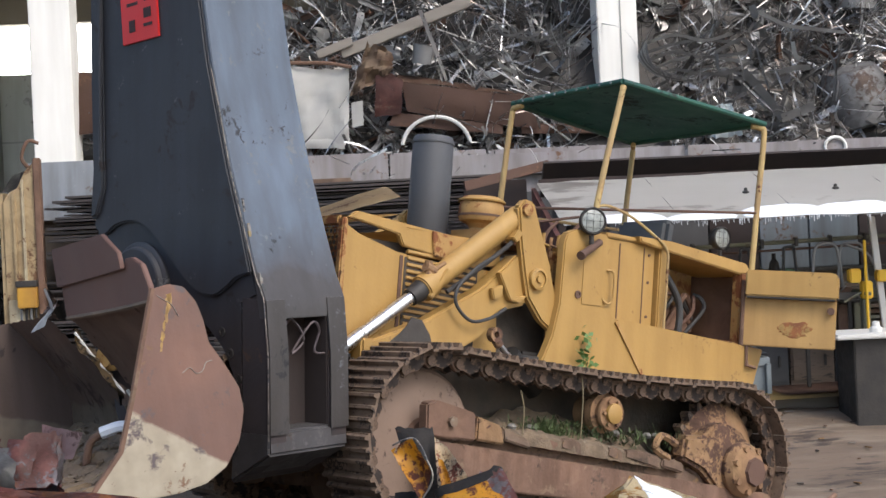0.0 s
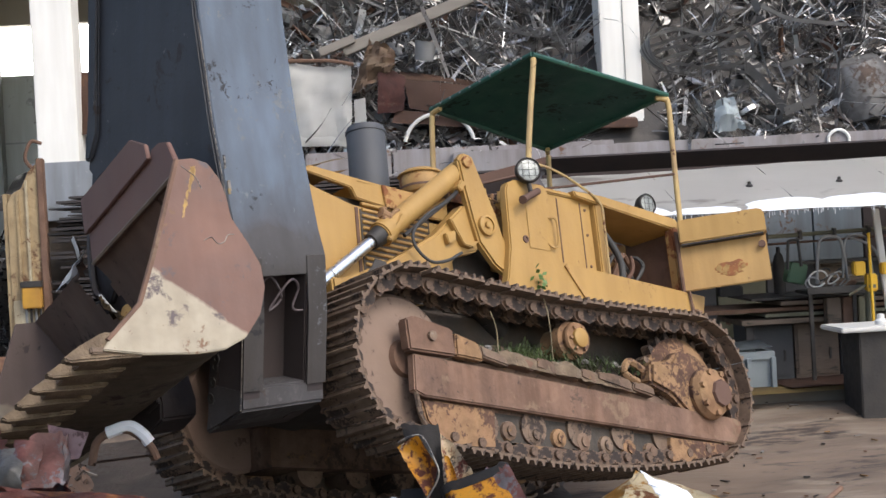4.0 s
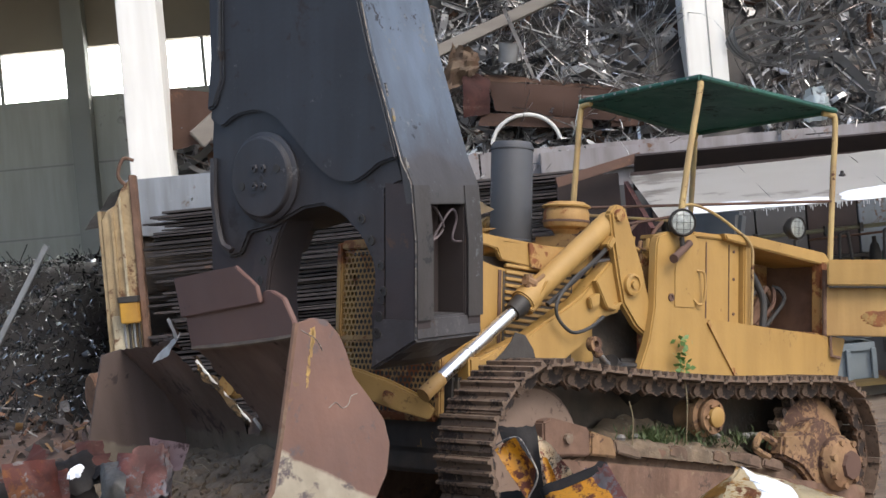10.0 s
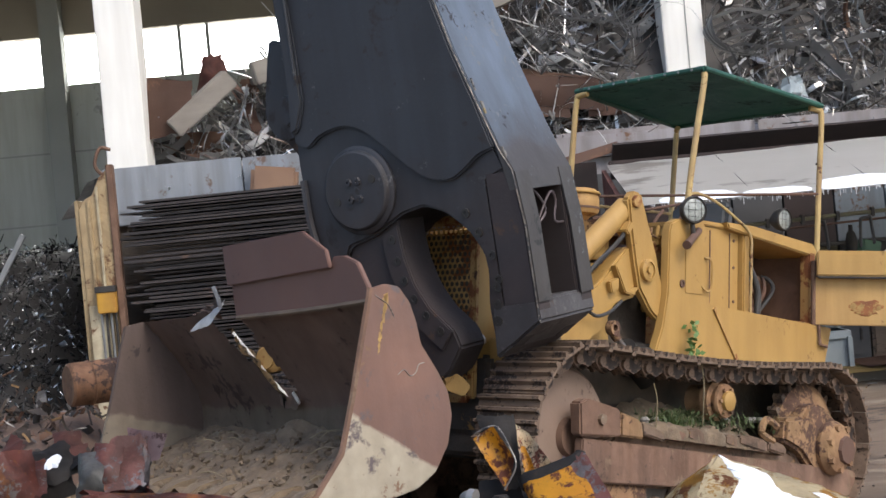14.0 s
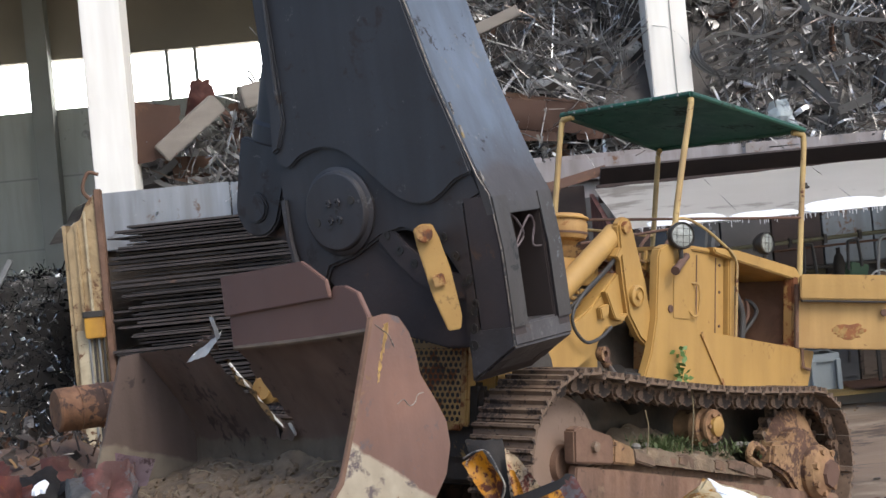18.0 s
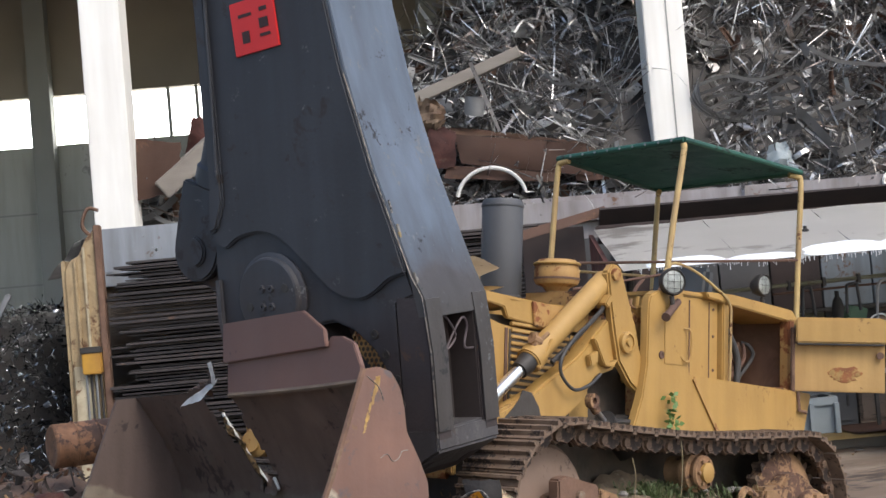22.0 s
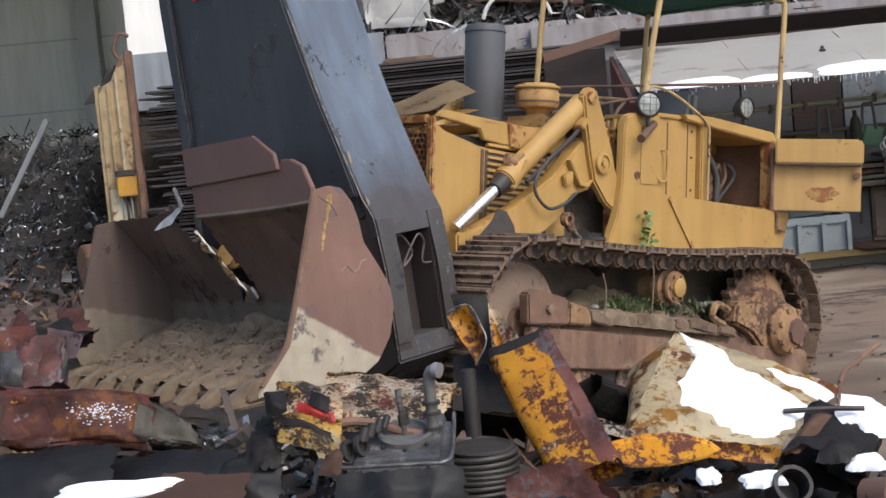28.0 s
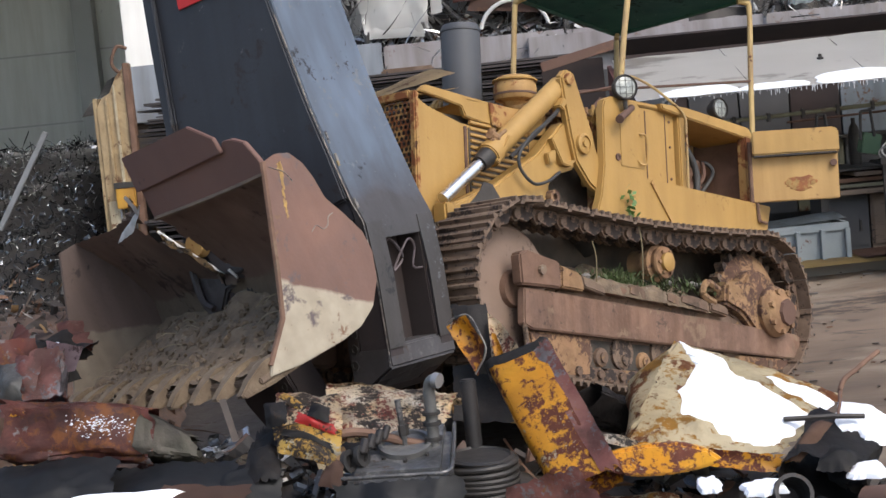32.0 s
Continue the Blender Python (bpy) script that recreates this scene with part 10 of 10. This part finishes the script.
SHEAR_ROWS = [  # seconds, x, y, z, yaw, pitch, roll
    (0.0, -1.135, 7.892, 1.513, -45.6, -2.1, -1.2),
    (1.0, -1.196, 7.800, 1.672, -47.0, -6.8, 1.1),
    (2.0, -1.171, 7.880, 1.712, -47.7, -5.9, -0.4),
    (4.5, -1.252, 7.996, 1.856, -50.2, -8.0, -0.5),
    (5.0, -1.414, 8.013, 1.937, -52.4, -8.4, -3.2),
    (5.5, -1.387, 7.955, 1.849, -51.1, -7.7, -1.8),
    (6.0, -1.120, 7.877, 1.676, -50.0, -4.2, 1.2),
    (6.5, -0.977, 7.812, 1.647, -46.4, -1.9, 2.6),
    (7.0, -0.900, 7.770, 1.685, -44.6, -3.3, 3.7),
    (7.5, -0.863, 7.771, 1.666, -44.4, -2.7, 3.2),
    (8.0, -0.982, 7.803, 1.715, -43.7, -5.0, 2.4),
    (8.5, -1.145, 7.879, 1.899, -45.7, -6.7, -0.6),
    (9.0, -1.270, 7.882, 2.189, -44.6, -9.4, -3.5),
    (9.5, -1.230, 7.781, 2.193, -44.2, -9.2, -4.2),
    (10.0, -0.930, 7.720, 2.103, -37.9, -5.3, -1.7),
    (10.5, -0.680, 7.593, 2.030, -31.1, -1.5, -0.5),
    (11.0, -0.438, 7.645, 1.970, -26.8, 2.3, 1.6),
    (11.5, -0.355, 7.725, 1.962, -26.9, 3.1, 0.8),
    (12.0, -0.345, 7.802, 1.970, -28.6, 2.8, 0.7),
    (12.5, -0.361, 7.772, 1.973, -28.4, 2.7, 1.0),
    (13.0, -0.399, 7.813, 1.965, -33.7, 2.7, 1.8),
    (13.5, -0.381, 7.863, 1.950, -36.4, 2.7, 1.9),
    (15.5, -0.357, 7.971, 1.926, -38.4, 2.6, 2.4),
    (16.0, -0.353, 8.001, 1.923, -39.3, 2.6, 2.8),
    (16.5, -0.350, 7.988, 1.921, -39.5, 2.7, 2.6),
    (17.0, -0.351, 8.002, 1.927, -38.9, 2.4, 2.8),
    (17.5, -0.364, 7.975, 1.935, -39.4, 2.1, 2.7),
    (18.0, -0.409, 7.898, 1.960, -38.3, 1.3, 2.6),
    (18.5, -0.459, 7.838, 1.994, -37.8, 0.5, 1.4),
    (19.0, -0.487, 7.896, 2.031, -36.3, -0.0, 1.1),
    (19.5, -0.523, 7.906, 2.194, -33.5, -1.3, 0.0),
    (20.0, -0.540, 7.850, 2.195, -17.0, -0.4, -0.5),
    (20.5, -0.549, 7.760, 2.187, -17.0, 0.3, -0.9),
    (21.0, -0.633, 7.774, 1.960, -23.3, -1.0, 0.7),
    (21.5, -0.732, 7.842, 1.793, -28.8, -1.2, 0.7),
    (22.0, -0.756, 7.829, 1.745, -37.2, -2.0, 1.9),
    (22.5, -0.766, 7.849, 1.710, -37.4, -1.3, 1.8),
    (23.0, -0.748, 7.748, 1.701, -36.9, -3.0, 3.3),
    (23.5, -0.769, 7.535, 1.688, -35.9, -3.9, 5.1),
    (24.0, -0.826, 7.530, 1.687, -35.6, -4.4, 5.4),
    (24.5, -0.837, 7.695, 1.674, -36.0, -4.4, 5.4),
    (25.0, -0.799, 7.792, 1.642, -35.9, -2.8, 3.9),
    (25.5, -0.786, 7.870, 1.578, -33.2, -0.6, 2.0),
    (26.0, -0.849, 7.890, 1.342, -37.6, 1.0, 3.1),
    (26.5, -0.960, 7.895, 1.234, -39.0, 2.2, 2.9),
    (28.5, -1.008, 7.922, 1.204, -39.0, 2.9, 1.4),
    (29.0, -1.007, 7.950, 1.180, -38.9, 2.3, 1.0),
    (29.5, -1.038, 7.899, 1.142, -39.4, 4.3, 1.7),
    (30.0, -1.044, 7.868, 1.165, -39.5, 5.2, 1.4),
    (30.5, -1.046, 7.849, 1.172, -39.3, 5.3, 1.0),
    (31.0, -1.036, 7.795, 1.197, -39.3, 4.8, -0.2),
    (31.5, -1.054, 7.843, 1.202, -38.5, 4.9, 0.7),
    (32.0, -1.046, 7.785, 1.232, -38.5, 4.6, 0.1),
]
LINK_ROWS = [  # seconds, x, y, z, yaw, pitch, roll
    (0.0, -0.670, 8.522, 0.882, -5.5, -27.3, -1.9),
    (0.5, -0.736, 8.535, 0.933, -5.4, -24.3, -5.2),
    (1.0, -0.803, 8.546, 0.978, -5.1, -21.2, -8.3),
    (1.5, -0.805, 8.531, 0.994, -4.6, -19.4, -10.2),
    (2.0, -0.807, 8.516, 1.008, -4.1, -17.6, -12.0),
    (2.5, -0.815, 8.555, 1.025, -4.2, -17.9, -12.0),
    (4.5, -0.857, 8.777, 1.126, -5.0, -19.5, -12.4),
    (5.0, -1.043, 8.802, 1.230, -12.6, -23.6, -12.8),
    (5.5, -0.989, 8.592, 1.183, -11.9, -28.3, -9.1),
    (6.0, -0.654, 8.256, 1.007, -2.3, -28.5, -4.3),
    (6.5, -0.499, 8.194, 0.927, 3.1, -29.7, -1.5),
    (7.0, -0.476, 8.261, 0.840, 3.3, -28.5, -0.2),
    (7.5, -0.439, 8.309, 0.802, 3.9, -27.9, 0.1),
    (8.0, -0.529, 8.334, 0.803, 2.2, -27.7, 0.0),
    (8.5, -0.658, 8.336, 0.836, -0.0, -27.8, -0.5),
    (9.0, -0.669, 8.351, 0.863, -0.6, -28.1, -1.2),
    (9.5, -0.689, 7.954, 1.083, -0.2, -27.7, -0.5),
    (10.0, -0.643, 7.990, 1.043, 0.0, -27.2, -0.0),
    (10.5, -0.636, 7.964, 1.045, 0.2, -27.2, -0.1),
    (11.0, -0.641, 7.980, 1.039, -0.0, -27.1, 0.0),
    (11.5, -0.639, 7.977, 1.036, 0.1, -27.1, 0.1),
    (12.0, -0.636, 7.937, 1.040, 0.3, -27.2, 0.1),
    (12.5, -0.614, 7.988, 1.030, 0.4, -27.0, 0.3),
    (13.0, -0.561, 8.010, 1.040, 1.1, -27.2, 0.0),
    (13.5, -0.458, 7.990, 1.050, 2.9, -27.5, -0.2),
    (15.5, -0.047, 7.371, 1.483, 0.0, -56.0, 0.0),
    (16.0, -0.019, 7.371, 1.539, 0.0, -61.1, 0.0),
    (17.0, 0.047, 7.371, 1.634, 0.0, -72.0, 0.0),
    (18.0, 0.000, 7.371, 1.794, 0.0, -77.7, 0.0),
    (18.4, 0.019, 7.371, 1.776, 0.0, -80.5, 0.0),
    (18.7, 0.050, 7.850, 1.000, 0.0, -58.0, 0.0),
    (19.0, 0.050, 7.900, 0.200, 0.0, -12.5, 0.0),
    (32.0, 0.050, 7.900, 0.200, 0.0, -12.5, 0.0),
]
ROD_ROWS = [  # seconds, x, y, z, yaw, pitch, roll
    (0.0, 0.662, 9.272, -0.094, 217.4, 9.4, 0.6),
    (0.5, 0.626, 9.252, -0.040, 218.2, 9.2, 4.9),
    (1.0, 0.591, 9.231, 0.013, 219.0, 9.0, 9.1),
    (1.5, 0.604, 9.204, 0.036, 219.7, 8.9, 11.7),
    (2.0, 0.617, 9.177, 0.058, 220.5, 8.8, 14.2),
    (2.5, 0.605, 9.213, 0.068, 220.4, 9.1, 14.0),
    (4.5, 0.540, 9.414, 0.125, 219.9, 10.4, 13.1),
    (5.0, 0.378, 9.263, 0.133, 213.0, 13.6, 10.4),
    (5.5, 0.351, 9.131, 0.054, 213.5, 14.6, 4.5),
    (6.0, 0.564, 9.057, -0.040, 221.6, 11.7, 1.3),
    (6.5, 0.606, 9.131, -0.093, 226.1, 10.9, -1.3),
    (7.0, 0.663, 9.217, -0.129, 225.7, 9.2, -1.3),
    (7.5, 0.704, 9.280, -0.149, 226.1, 8.6, -1.1),
    (8.0, 0.655, 9.270, -0.145, 224.4, 8.5, -1.0),
    (8.5, 0.566, 9.220, -0.125, 222.4, 8.9, -0.7),
    (9.0, 0.554, 9.217, -0.119, 222.1, 9.6, -0.4),
    (9.5, 0.542, 9.184, -0.125, 222.2, 8.8, -0.6),
    (10.0, 0.599, 9.231, -0.145, 222.2, 8.2, -0.6),
    (10.5, 0.600, 9.207, -0.144, 222.4, 8.2, -0.5),
    (11.0, 0.604, 9.220, -0.147, 222.2, 8.1, -0.5),
    (11.5, 0.604, 9.220, -0.147, 222.2, 8.0, -0.6),
    (12.0, 0.602, 9.183, -0.145, 222.4, 8.1, -0.7),
    (12.5, 0.625, 9.239, -0.149, 222.5, 7.9, -0.7),
    (13.0, 0.658, 9.273, -0.148, 223.2, 8.2, -0.6),
    (13.5, 0.712, 9.288, -0.149, 225.1, 8.5, -0.7),
    (14.0, 0.712, 9.288, -0.149, 225.1, 8.5, -0.7),
    (14.5, 0.922, 9.498, -0.936, 225.1, 8.5, -0.7),
    (32.0, 0.908, 9.515, -0.936, 225.1, 8.5, -0.7),
]

JAW_ROWS = [  # seconds, degrees by which the jaw is closed
    (0, 8), (2.5, 8), (8.5, 4), (9, -3), (9.5, -6), (10.5, -5), (12, 2), (13, 9), (13.5, 15), (15.5, 36), (16, 40), (16.5, 44),
    (17, 48), (17.5, 51), (18, 54), (18.5, 57), (19, 59), (19.5, 60), (20, 56), (20.5, 51), (21.5, 45), (22.5, 40), (23, 41), (24.5, 36), (25.5, 22), (26.5, 14), (28.5, 10), (32, 8)]


def ram_pose(a):
    """The jaw's cylinder stands on the jaw's lug and leans to its fixed head."""
    c, s = math.cos(radians(a)), math.sin(radians(a))
    x, z = -0.38 * c - 0.68 * s, -0.38 * s + 0.68 * c
    return pose(x + 0.03, 0.35, z, 0, math.degrees(math.atan2(-0.1 - x, 2.0 - z)), 0)


def motions():
    walk(loader, [(t, at(*r)) for t, *r in LOADER_ROWS])
    walk(bucket, [(t, at(*r)) for t, *r in BUCKET_ROWS])
    walk(shear, [(t, at(*r)) for t, *r in SHEAR_ROWS])
    walk(jaw, [(t, pose(0, 0.25, 0, 0, -a, 0)) for t, a in JAW_ROWS])
    walk(ram, [(t, ram_pose(a)) for t, a in JAW_ROWS])
    walk(link, [(t, at(*r)) for t, *r in LINK_ROWS])
    for ob in (red, lilac):
        walk(ob, [(0, pose(0.3, 0, 0.07)), (19, pose(0.3, 0, 0.07)), (23, pose(0.1, 0, 0.05)), (24.5, pose(0.08, 0, 0.05)), (28.5, pose(0, 0, 0)), (32, pose(0, 0, 0))])
    walk(arch, [(0, pose(-1.235, 7.4, 0.74)), (5.5, pose(-1.235, 7.4, 0.74)), (6.2, pose(-1.235, 7.4, 0.05)), (32, pose(-1.235, 7.4, 0.05))])
    walk(cut_rod, [(t, at(*r)) for t, *r in ROD_ROWS])


motions()
